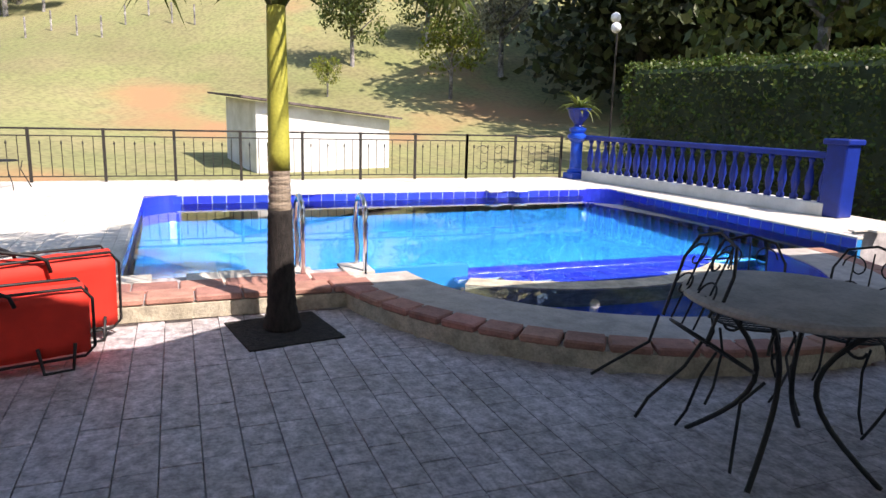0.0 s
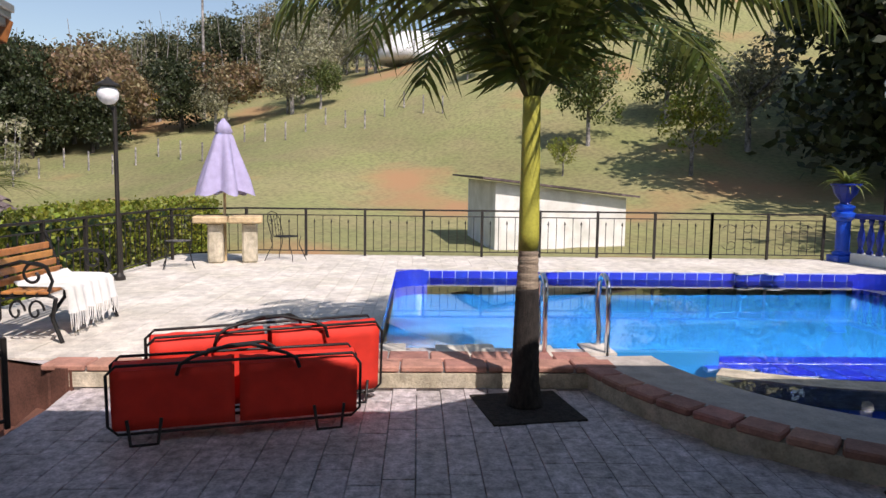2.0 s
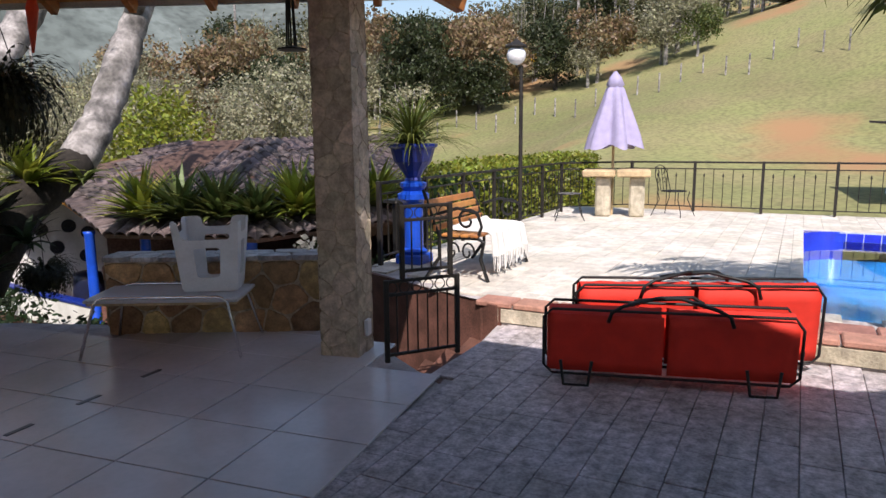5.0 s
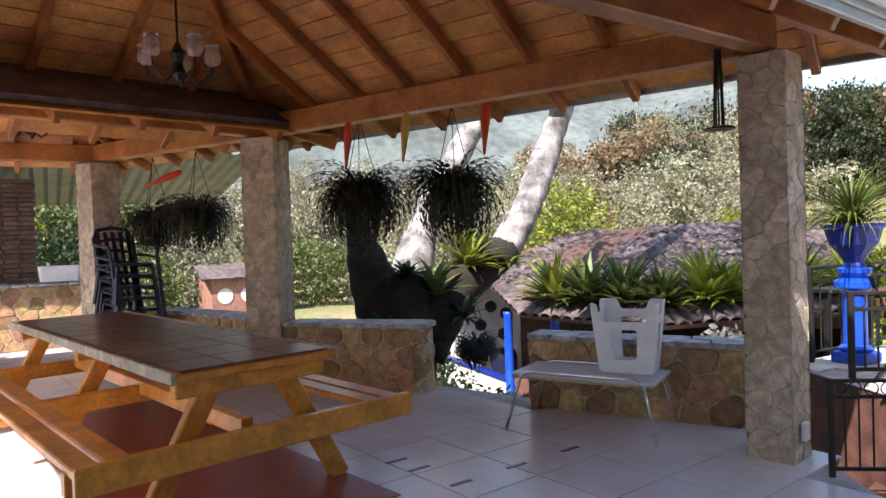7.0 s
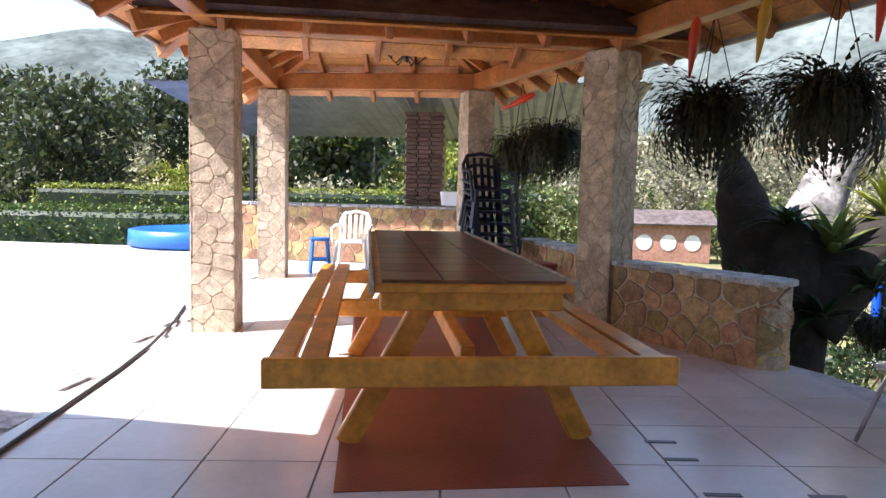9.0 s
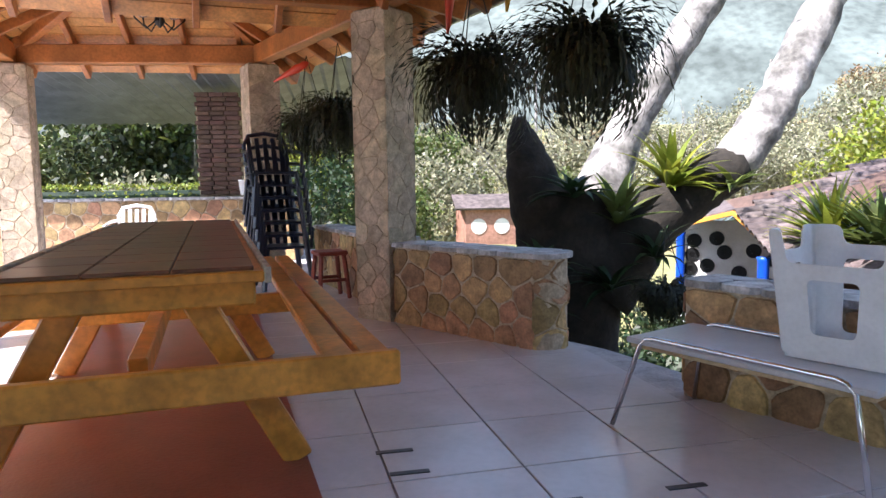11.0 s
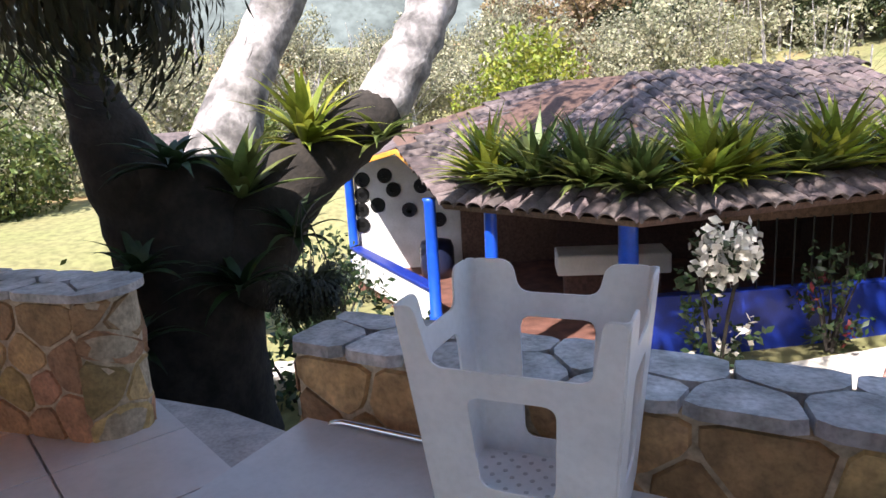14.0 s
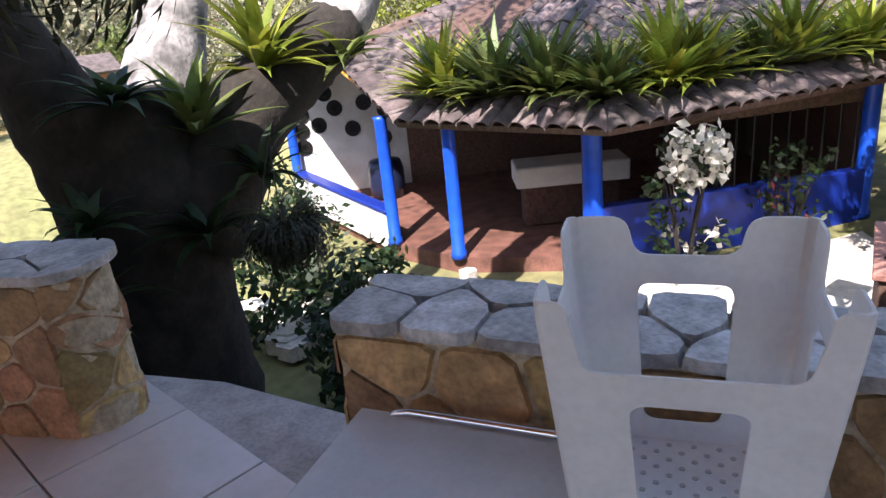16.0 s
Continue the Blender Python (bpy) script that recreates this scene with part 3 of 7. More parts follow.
# ---------------------------------------------------------------- kiosk: posts, low walls, roof
def stone_post(c, w, h, yaw, label, seed):
    host = thing("stone_post", label, "post", "posts of the open kiosk", "structure")
    r = np.random.default_rng(seed)
    host.matrix_basis = pose(c[0], c[1], 0, 0, 0, yaw)
    g = Geo()
    box(g, (0, 0, h / 2), (w - 0.03, w - 0.03, h), ch=0.012)
    part("core", g, MORTAR, host)
    k = w / 2 - 0.016
    for n, u in (((0, -1, 0), (1, 0, 0)), ((1, 0, 0), (0, 1, 0)), ((0, 1, 0), (-1, 0, 0)), ((-1, 0, 0), (0, -1, 0))):
        for poly in cell_faces(-w / 2 + 0.004, w / 2 - 0.004, 0.0, h - 0.01, 0.13, r, 0.0025):
            part("stone", stone_piece(poly, np.array(n) * k, u, (0, 0, 1), n, r.uniform(0.004, 0.009), 0.95), STONEPOST, host)
    return host


for i, (c, yaw) in enumerate(((P1, 13), (P2, 48), (P3, 25), (Q1, 12), (Q2, 12), (Q3, 12))):
    stone_post(c, 0.29 if i == 0 else 0.36, POST_H, yaw, "square post clad in pale tan stone pieces", 40 + i)


def stone_wall(name, a, b, h, t, seed, label, z0=0.0, round_end=0.0):
    """A low wall from a to b faced with field stones, with flat capstones."""
    host = thing(name, label, "wall", kind="structure")
    r = np.random.default_rng(seed)
    a, b = np.array(a, float), np.array(b, float)
    d = b - a
    L = np.linalg.norm(d)
    u = np.array([*(d / L), 0])
    n = np.array([u[1], -u[0], 0])
    m = (a + b) / 2
    yaw = math.atan2(u[1], u[0])
    g = Geo()
    box(g, (m[0], m[1], (z0 + h - 0.05) / 2), (L, t - 0.03, h - 0.05 - z0), yaw, 0.01)
    part("core", g, MORTAR, host)
    o = np.array([*a, 0])
    for s in (1, -1):
        for poly in cell_faces(0, L, z0, h - 0.06, 0.2, r, 0.0045):
            part("stone", stone_piece(poly, o + n * s * (t / 2 - 0.02) + (u * L if s > 0 else 0), u * (-s), (0, 0, 1), n * s, r.uniform(0.010, 0.02)), STONE, host)
    if round_end:
        # a rounded nose in front of the first end: stones follow its curve
        half = t / 2 - 0.02

        def nose(w, z, d):
            a_ = math.pi * w
            return o - u * (round_end * math.sin(a_) * (1 + d / half) - 0.02) + n * (half + d) * math.cos(a_) + np.array([0, 0, z])

        g = Geo()
        outline = [tuple((o - u * (round_end * math.sin(a_) - 0.02) + n * (t / 2 - 0.02) * math.cos(a_))[:2]) for a_ in np.linspace(0, math.pi, 13)]
        prism(g, outline, z0, h - 0.05)
        part("nose_core", g, MORTAR, host)
        run = half * 2.4
        for poly in cell_faces(0, run, z0, h - 0.06, 0.17, r, 0.004):
            q = stone_piece(poly, (0, 0, 0), (1, 0, 0), (0, 1, 0), (0, 0, 1), r.uniform(0.010, 0.02))
            q.v = [np.array([nose(x / run, y, d) for x, y, d in q.v[0]])]
            part("stone", q, STONE, host)
        g = Geo()
        prism(g, [tuple((o - u * (round_end * 1.08 * math.sin(a_)) + n * (t / 2 + 0.01) * math.cos(a_))[:2]) for a_ in np.linspace(0.02, math.pi - 0.02, 13)], h - 0.055, h - 0.022)
        part("capstone", g, CAPSTONE, host)
    for e, s in ((o + u * L, 1),) if round_end else ((o, -1), (o + u * L, 1)):
        for poly in cell_faces(-t / 2, t / 2, z0, h - 0.06, 0.19, r, 0.008):
            part("stone", stone_piece(poly, e + u * s * -0.005, n * s * -1, (0, 0, 1), u * s, r.uniform(0.010, 0.02)), STONE, host)
    for poly in cell_faces(-0.02, L + 0.02, -t / 2 - 0.012, t / 2 + 0.012, 0.19, r, 0.004):
        part("capstone", stone_piece(poly, o + np.array([0, 0, h - 0.055]), u, n * -1, (0, 0, 1), 0.030 + r.uniform(0, 0.006), 0.975), CAPSTONE, host)
    return host


LW_A, LW_B = (2.40, 2.045), (1.55, 3.08)
RW_A, RW_B = (2.93, 1.04), (3.70, -0.36)
stone_wall("low_wall_1", LW_A, LW_B, 0.66, 0.34, 3, "low stone wall with rounded end beside the tree", round_end=0.13)
stone_wall("low_wall_2", RW_A, RW_B, 0.62, 0.30, 4, "low stone wall with grey-blue flagstone capping")
stone_wall("low_wall_3", (1.52, 3.50), (0.78, 5.55), 0.66, 0.34, 5, "low stone wall running between two kiosk posts")


def lerp(a, b, t):
    return tuple(x + (y - x) * t for x, y in zip(a, b))


def hip_roof(corners, apex_a, apex_b, z0, out, slope_z, name, label, skip=()):
    """Board ceiling, rafters and hips over four posts; apex_a and apex_b are the ridge's ends."""
    c = np.array(corners)
    mid = c.mean(0)
    ring = []
    for i, p in enumerate(c):
        d = (p - mid)
        k = np.linalg.norm(d)
        ring.append((*(p + d / k * out), z0 + slope_z * -1))
    boards, rafters = Geo(), Geo()
    tops = [apex_a, apex_a, apex_b, apex_b]
    planes = [(0, 1, apex_a, apex_a), (1, 2, apex_b, apex_a), (2, 3, apex_b, apex_b), (3, 0, apex_a, apex_b)]
    for i, j, tj, ti in planes:
        A, B = Vector(ring[i]), Vector(ring[j])
        TJ, TI = Vector(tj), Vector(ti)
        # boards run along the eave, row over row
        rows = 16
        nrm = (B - A).cross(TI - A).normalized()
        if nrm.z < 0:
            nrm = -nrm
        for k in range(rows):
            t0, t1 = k / rows, (k + 1) / rows - 0.004
            q = [A.lerp(TI, t0), B.lerp(TJ, t0), B.lerp(TJ, t1), A.lerp(TI, t1)]
            vs = [tuple(v) for v in q] + [tuple(v + nrm * 0.02) for v in q]
            boards.add(vs, [(3, 2, 1, 0), (4, 5, 6, 7), (0, 1, 5, 4), (1, 2, 6, 5), (2, 3, 7, 6), (3, 0, 4, 7)])
        n = max(3, round((B - A).length / 0.62))
        for k in range(1, n):
            t = k / n
            foot = A.lerp(B, t)
            inner = (Vector((*mid, 0)) - Vector((foot.x, foot.y, 0))).normalized()
            along = (B - A).normalized()
            across = Vector((-along.y, along.x, 0))
            if across.dot(inner) < 0:
                across = -across
            # climb straight up the slope until the hip or the ridge is met
            best = None
            for s in range(1, 60):
                p = foot + across * (s * 0.08)
                f = (p - A)
                den = (TI - A).cross(B - A)
                zp = A.z - ((nrm.x * (p.x - A.x) + nrm.y * (p.y - A.y)) / nrm.z)
                inside = in_poly(p.x, p.y, [(A.x, A.y), (B.x, B.y), (TJ.x, TJ.y), (TI.x + 1e-4, TI.y + 1e-4)])
                if not inside and s > 1:
                    break
                best = Vector((p.x, p.y, zp))
            if best is not None:
                beam(rafters, foot - nrm * 0.05, best - nrm * 0.05, 0.055, 0.10)
    for i in range(4):
        beam(rafters, Vector(ring[i]) - Vector((0, 0, 0.06)), Vector(tops[i]) - Vector((0, 0, 0.06)), 0.09, 0.15)
    host = thing(name, label, "roof", kind="structure")
    part("ceiling_boards", boards, BOARD, host)
    part("rafters", rafters, BEAM, host)
    g = Geo()
    for i, j, tj, ti in planes:
        up = Vector((0, 0, 0.10))
        q = [Vector(ring[i]) + up, Vector(ring[j]) + up, Vector(tj) + up, Vector(ti) + up]
        slab(g, q if (q[2] - q[3]).length > 1e-4 else q[:3], 0.05)
    part("roof_cover", g, CLAYROOF, host)
    return host, ring


ring_host, RING = hip_roof([Q1, P1, P2, Q2], (0.55, 0.55, 3.85), (0.22, 1.35, 3.85), POST_H + 0.26, 0.95, 0.24, "roof_1", "hipped timber kiosk roof with honey board ceiling")
hip_roof([Q2, P2, P3, Q3], (-0.55, 4.0, 3.45), (-0.75, 4.6, 3.45), POST_H + 0.20, 0.7, 0.2, "roof_2", "second hipped timber roof over the far bay")


def tie_beams():
    for a, b in ((Q1, P1), (P1, P2), (P2, Q2), (Q2, Q1), (P2, P3), (P3, Q3), (Q3, Q2)):
        A, B = Vector((*a, 0)), Vector((*b, 0))
        d = (B - A).normalized() * 0.16
        g = Geo()
        beam(g, A + d * 0.2 + Vector((0, 0, POST_H + 0.11)), B - d * 0.2 + Vector((0, 0, POST_H + 0.11)), 0.14, 0.2, 0.01)
        tagged(new("tie_beam", g.mesh("tie_beam", BEAM)), "varnished orange timber beam across the post tops", "beam", "beams of the kiosk", "structure")


tie_beams()


def gutter():
    host = thing("gutter", "grey zinc gutter with stepped fascia along the eaves", "gutter", kind="structure")
    for i in (0, 1, 3):
        A, B = Vector(RING[i]), Vector(RING[(i + 1) % 4])
        g = Geo()
        for k, (w, dz, h) in enumerate(((0.05, 0.09, 0.05), (0.09, 0.05, 0.05), (0.12, 0.0, 0.06))):
            beam(g, A + Vector((0, 0, dz)), B + Vector((0, 0, dz)), 0.16 - w, h)
        part("run", g, GUTTER, host)


gutter()

# kiosk floor: large square tiles
tile_host = thing("floor", "glossy lilac-grey square floor tiles with thin joints", "floor", kind="structure")
g = Geo()
prism(g, KIOSK, -0.019, 0.004)
part("floor_bed", g, GROUT, tile_host)
q = Geo()
q.add(*chamfered(0.502, 0.502, 0.014, 0.002))
me = q.mesh("tile", FLOORTILE)
KY = radians(8)
for i in range(-12, 14):
    for j in range(-8, 20):
        x, y, _ = rotz(KY) @ np.array([i * 0.51 + 0.04, j * 0.51 + 0.2, 0])
        if in_poly(x, y, KIOSK):
            ob = part("tile", me, FLOORTILE, tile_host)
            ob.matrix_basis = pose(x, y, 0.011, 0, 0, 8)

# ---------------------------------------------------------------- picnic table
def picnic_table(c, yaw, L, W):
    host = thing("picnic_table", "long amber pine picnic table with dark tiled top and attached benches", "table")
    host.matrix_basis = pose(c[0], c[1], 0.018, 0, 0, yaw)
    H = 0.79
    g = Geo()
    box(g, (W / 2, L / 2, H - 0.035), (W, L, 0.04), ch=0.006)
    part("top_board", g, TABLEWOOD, host)
    nx, ny = 3, round(L / 0.32)
    q = Geo()
    q.add(*chamfered((W - 0.06) / nx - 0.008, (L - 0.06) / ny - 0.008, 0.016, 0.003))
    me = q.mesh("top_tile", TABLETOP)
    for i in range(nx):
        for j in range(ny):
            ob = part("top_tile", me, TABLETOP, host)
            ob.location = (0.03 + (i + 0.5) * (W - 0.06) / nx, 0.03 + (j + 0.5) * (L - 0.06) / ny, H - 0.008)
    for s in (0, 1):
        g = Geo()
        box(g, (s * W + (0.012 if s else -0.012), L / 2, H - 0.03), (0.024, L, 0.06), ch=0.004)
        part("edge_strip", g, RISER, host, "pale worn edge strip")
    for x0, x1 in ((-0.46, -0.2), (W + 0.2, W + 0.46)):
        for k in range(2):
            g = Geo()
            w = (x1 - x0) / 2 - 0.01
            box(g, (x0 + w / 2 + k * (w + 0.02), L / 2 + 0.05, 0.42), (w, L + 0.2, 0.045), ch=0.008)
            part("bench_plank", g, TABLEWOOD, host)
    ys = [0.12, L * 0.5, L - 0.15]
    for y in ys:
        g = Geo()
        box(g, (W / 2, y, H - 0.10), (W * 0.94, 0.07, 0.10), ch=0.008)
        part("top_rail", g, TABLEWOOD, host)
        g = Geo()
        box(g, (W / 2, y, 0.355), (W + 0.94, 0.07, 0.12), ch=0.008)
        part("bench_rail", g, TABLEWOOD, host)
        for s in (0, 1):
            g = Geo()
            xa, xb = (W * 0.3, -0.12) if s == 0 else (W * 0.7, W + 0.12)
            beam(g, (xa, y + 0.07, H - 0.07), (xb, y + 0.07, 0.0), 0.07, 0.11, 0.008)
            part("leg", g, TABLEWOOD, host)
    g = Geo()
    box(g, (W / 2, -0.06, 0.40), (W + 0.94, 0.05, 0.13), ch=0.008)
    part("front_rail", g, TABLEWOOD, host)
    g = Geo()
    beam(g, (W / 2, 0.2, 0.40), (W / 2, L - 0.2, 0.40), 0.07, 0.1)
    part("stretcher", g, TABLEWOOD, host)
    return host


picnic_table((0, 0), 12.5, 3.6, 0.9)
g = Geo()
prism(g, [tuple((rotz(radians(12.5)) @ np.array([x, y, 0]))[:2]) for x, y in ((-0.15, -0.35), (1.05, -0.35), (1.05, 3.7), (-0.15, 3.7))], 0.0185, 0.0225)
tagged(new("floor_inlay", g.mesh("floor_inlay", REDTILE)), "oxide red tiled strip in the floor under the table", "floor inlay", kind="structure")

# ---------------------------------------------------------------- small laminate table and stool on it
def side_table():
    host = thing("side_table", "pale grey laminate table with chrome tube legs beside the low wall", "table")
    yaw = -61
    host.matrix_basis = pose(2.82, 0.27, 0.018, 0, 0, yaw)
    L, W, H = 1.02, 0.48, 0.39
    g = Geo()
    box(g, (0, 0, H - 0.012), (L, W, 0.024), ch=0.006)
    part("tabletop", g, LAMINATE, host)
    g = Geo()
    box(g, (0, 0, H - 0.034), (L - 0.03, W - 0.03, 0.018), ch=0.003)
    part("edge_core", g, TIMBER, host)
    for s in (-1, 1):
        g = Geo()
        y = s * (W / 2 - 0.01)
        z = H + 0.012
        pts = [(-L / 2 - 0.02, y + s * 0.07, 0), (-L / 2 + 0.07, y, z - 0.04), (-L / 2 + 0.1, y, z - 0.01), (-L / 2 + 0.14, y, z), (L / 2 - 0.14, y, z), (L / 2 - 0.1, y, z - 0.01), (L / 2 - 0.07, y, z - 0.04), (L / 2 + 0.02, y + s * 0.07, 0)]
        ring_path(g, pts, 0.011, 10)
        part("leg_frame", g, CHROME, host, "bent chrome tube leg frame", True)
    return host


side_table()


def rounded(w, d, r, n=5):
    pts = []
    for cx, cy, a in ((w / 2 - r, d / 2 - r, 0), (-w / 2 + r, d / 2 - r, 90), (-w / 2 + r, -d / 2 + r, 180), (w / 2 - r, -d / 2 + r, 270)):
        for i in range(n + 1):
            t = radians(a + 90 * i / n)
            pts.append((cx + r * math.cos(t), cy + r * math.sin(t)))
    return pts


def upturned_stool():
    """A plastic stool standing on its seat, its four feet in the air."""
    host = thing("plastic_stool", "white plastic stool turned upside down on the laminate table", "stool")
    host.matrix_basis = pose(3.045, 0.105, 0.412, 0, 0, -56)
    H, t = 0.49, 0.006
    base, top = (0.37, 0.28), (0.455, 0.40)

    def half(k, z):
        return (base[k] + (top[k] - base[k]) * z / H) / 2

    def softened(pts, rad):
        """Round off the corners of an outline."""
        out = []
        for p, c, q in zip(pts[-1:] + pts[:-1], pts, pts[1:] + pts[:1]):
            p, c, q = Vector(p), Vector(c), Vector(q)
            k = min(rad, (p - c).length * 0.45, (q - c).length * 0.45)
            a_, b_ = c + (p - c).normalized() * k, c + (q - c).normalized() * k
            for i in range(6):
                f = i / 5
                out.append(a_ * (1 - f) ** 2 + c * 2 * f * (1 - f) + b_ * f * f)
        return out

    def panel(axis, s, rim, sill, gap=0.50):
        # one moulded side: a window below and a deep notch between the feet
        K = 0.2
        outer = [(-0.97 * K, 0.012), (0.97 * K, 0.012), (0.97 * K, H), (gap * K, H), ((gap - 0.07) * K, rim), ((0.07 - gap) * K, rim), (-gap * K, H), (-0.97 * K, H)]
        hole = [(-0.40 * K, sill), (0.40 * K, sill), (0.43 * K, rim - 0.055), (-0.43 * K, rim - 0.055)]
        cu = bpy.data.curves.new("side_panel", "CURVE")
        cu.dimensions, cu.fill_mode = "2D", "BOTH"
        cu.extrude, cu.bevel_depth, cu.bevel_resolution = t / 2 - 0.0015, 0.0015, 1
        for pts, rad in ((outer, 0.028), (hole, 0.03)):
            soft = softened(pts, rad)
            sp = cu.splines.new("POLY")
            sp.points.add(len(soft) - 1)
            for p, q in zip(sp.points, soft):
                p.co = (q.x, q.y, 0, 1)
            sp.use_cyclic_u = True
        shape = bpy.data.objects.new("side_panel", cu)
        scene.collection.objects.link(shape)
        me = bpy.data.meshes.new_from_object(shape.evaluated_get(bpy.context.evaluated_depsgraph_get()))
        bpy.data.objects.remove(shape)
        bpy.data.curves.remove(cu)
        for v in me.vertices:
            u, z, off = v.co
            x, y = u / K * half(axis, z), s * (half(1 - axis, z) - t / 2 + off)
            v.co = (x, y, z) if axis == 0 else (y, x, z)
        me.materials.clear()
        me.materials.append(WHITEPL)
        part("side_panel", me, WHITEPL, host)

    panel(0, -1, H - 0.125, 0.10, 0.80)
    panel(0, 1, H - 0.075, 0.065)
    panel(1, -1, H - 0.09, 0.10)
    panel(1, 1, H - 0.09, 0.10)
    for sx in (-1, 1):
        for sy in (-1, 1):
            pts0, pts1 = [], []
            n = 6
            for i in range(n + 1):
                a = math.pi / 2 * i / n
                for lst, z in ((pts0, 0.02), (pts1, H)):
                    hx, hy = half(0, z), half(1, z)
                    lst.append((sx * (hx * 0.93 + hx * 0.07 * math.cos(a)), sy * (hy * 0.93 + hy * 0.07 * math.sin(a)), z))
            vs = pts0 + pts1
            m = len(vs)
            vs = vs + [(x - sx * t, y - sy * t, z) for x, y, z in vs]
            fs = [(i, i + 1, n + 2 + i, n + 1 + i) for i in range(n)]
            fs += [tuple(reversed([k + m for k in f])) for f in fs]
            fs += [(n + 1 + i, n + 2 + i, n + 2 + i + m, n + 1 + i + m) for i in range(n)]
            g = Geo()
            g.add(vs, fs)
            part("corner_leg", g, WHITEPL, host, smooth=True)
    g = Geo()
    prism(g, rounded(*base, 0.03), 0.0, 0.022)
    part("seat", g, WHITEPL, host)
    g = Geo()
    for i in range(-6, 7):
        for j in range(-5, 6):
            if (i + j) % 2 == 0:
                lathe(g, (i * 0.024, j * 0.024, 0.0225), [(0.006, 0), (0.006, 0.001)], 8)
    tagged(part("seat_perforation", g, LAMINATE, host, "small round holes in the seat"), kind="stuff")
    return host


upturned_stool()

# ---------------------------------------------------------------- folded red sun beds by the step
def sun_bed(a, b, z, h, lean, seed):
    """A folded lounger on its long edge, from a to b, leaning."""
    host = thing("sun_lounger", "folded red canvas sun lounger with black tube frame standing on edge", "lounger", "folded sun loungers")
    A, B = Vector((*a, z)), Vector((*b, z))
    d = B - A
    L = d.length
    yaw = math.degrees(math.atan2(d.y, d.x))
    host.matrix_basis = pose(A.x, A.y, z, 0, 0, yaw) @ pose(0, 0, 0, lean, 0, 0)
    for s, y in ((0, 0.0), (1, 0.17)):
        for k, (x0, x1) in enumerate(((0.02, L * 0.48), (L * 0.5, L - 0.02))):
            g = Geo()
            nx, nz = 10, 6
            vs, fs = [], []
            for i in range(nx + 1):
                for j in range(nz + 1):
                    sag = 0.012 * math.sin(math.pi * j / nz) * math.sin(math.pi * i / nx) + 0.004 * math.sin(i * 2.3 + seed)
                    vs.append((x0 + (x1 - x0) * i / nx, y + sag, 0.05 + (h - 0.08) * j / nz))
            for i in range(nx):
                for j in range(nz):
                    p = i * (nz + 1) + j
                    fs.append((p, p + nz + 1, p + nz + 2, p + 1))
            m = len(vs)
            vs += [(x, yy + 0.012, zz) for x, yy, zz in vs]
            fs += [tuple(reversed([q + m for q in f])) for f in fs]
            rim = [i * (nz + 1) for i in range(nx + 1)] + [nx * (nz + 1) + j for j in range(1, nz + 1)] + [i * (nz + 1) + nz for i in range(nx - 1, -1, -1)] + [j for j in range(nz - 1, 0, -1)]
            for p, q in zip(rim, rim[1:] + rim[:1]):
                fs.append((q, p, p + m, q + m))
            g.add(vs, fs)
            part("canvas", g, REDCLOTH, host, smooth=True)
        g = Geo()
        pts = [(0.05, y, 0.03), (L - 0.05, y, 0.03), (L, y, 0.08), (L, y, h - 0.07), (L - 0.05, y, h), (0.05, y, h), (0, y, h - 0.05), (0, y, 0.08)]
        ring_path(g, pts, 0.009, 8, True)
        part("frame", g, IRON, host, smooth=True)
    # canvas folded over the top edge, in two lengths
    for k, (x0, x1) in enumerate(((0.03, L * 0.47), (L * 0.5, L - 0.03))):
        g = Geo()
        nx, ny = 10, 6
        vs = []
        for i in range(nx + 1):
            for j in range(ny + 1):
                x, v = x0 + (x1 - x0) * i / nx, j / ny
                vs.append((x, 0.004 + 0.162 * v, h - 0.035 + 0.03 * math.sin(math.pi * v) + 0.006 * math.sin(i * 1.7 + seed + v * 3)))
        fs = [(i * (ny + 1) + j, (i + 1) * (ny + 1) + j, (i + 1) * (ny + 1) + j + 1, i * (ny + 1) + j + 1) for i in range(nx) for j in range(ny)]
        m = len(vs)
        vs += [(x, yy, zz - 0.01) for x, yy, zz in vs]
        fs += [tuple(reversed([q + m for q in f])) for f in fs]
        g.add(vs, fs)
        part("top_canvas", g, REDCLOTH, host, smooth=True)
    # folded leg hoops lying over the top
    for x0, x1, ya, yb in ((L * 0.26, L * 0.66, -0.03, 0.2), (L * 0.36, L * 0.74, 0.2, -0.03)):
        g = Geo()
        ring_path(g, [(x0, ya, h * 0.86), (x0 + 0.02, ya, h + 0.0), (x0 + 0.08, ya * 0.6, h + 0.035), ((x0 + x1) / 2, (ya + yb) / 2, h + 0.06), (x1 - 0.08, yb, h + 0.035), (x1 - 0.02, yb, h), (x1, yb, h * 0.86)], 0.011, 8)
        part("leg", g, IRON, host, smooth=True)
    for x in (0.1, L - 0.28):
        g = Geo()
        ring_path(g, [(x, -0.02, 0.12), (x + 0.02, -0.05, -0.02), (x + 0.16, -0.05, -0.02), (x + 0.18, -0.02, 0.12)], 0.01, 8)
        part("foot", g, IRON, host, smooth=True)
    return host


sun_bed((3.33, -2.26), (3.70, -3.62), 0.03, 0.43, 5, 1)
sun_bed((3.63, -2.36), (4.19, -3.72), 0.03, 0.52, 4, 2)

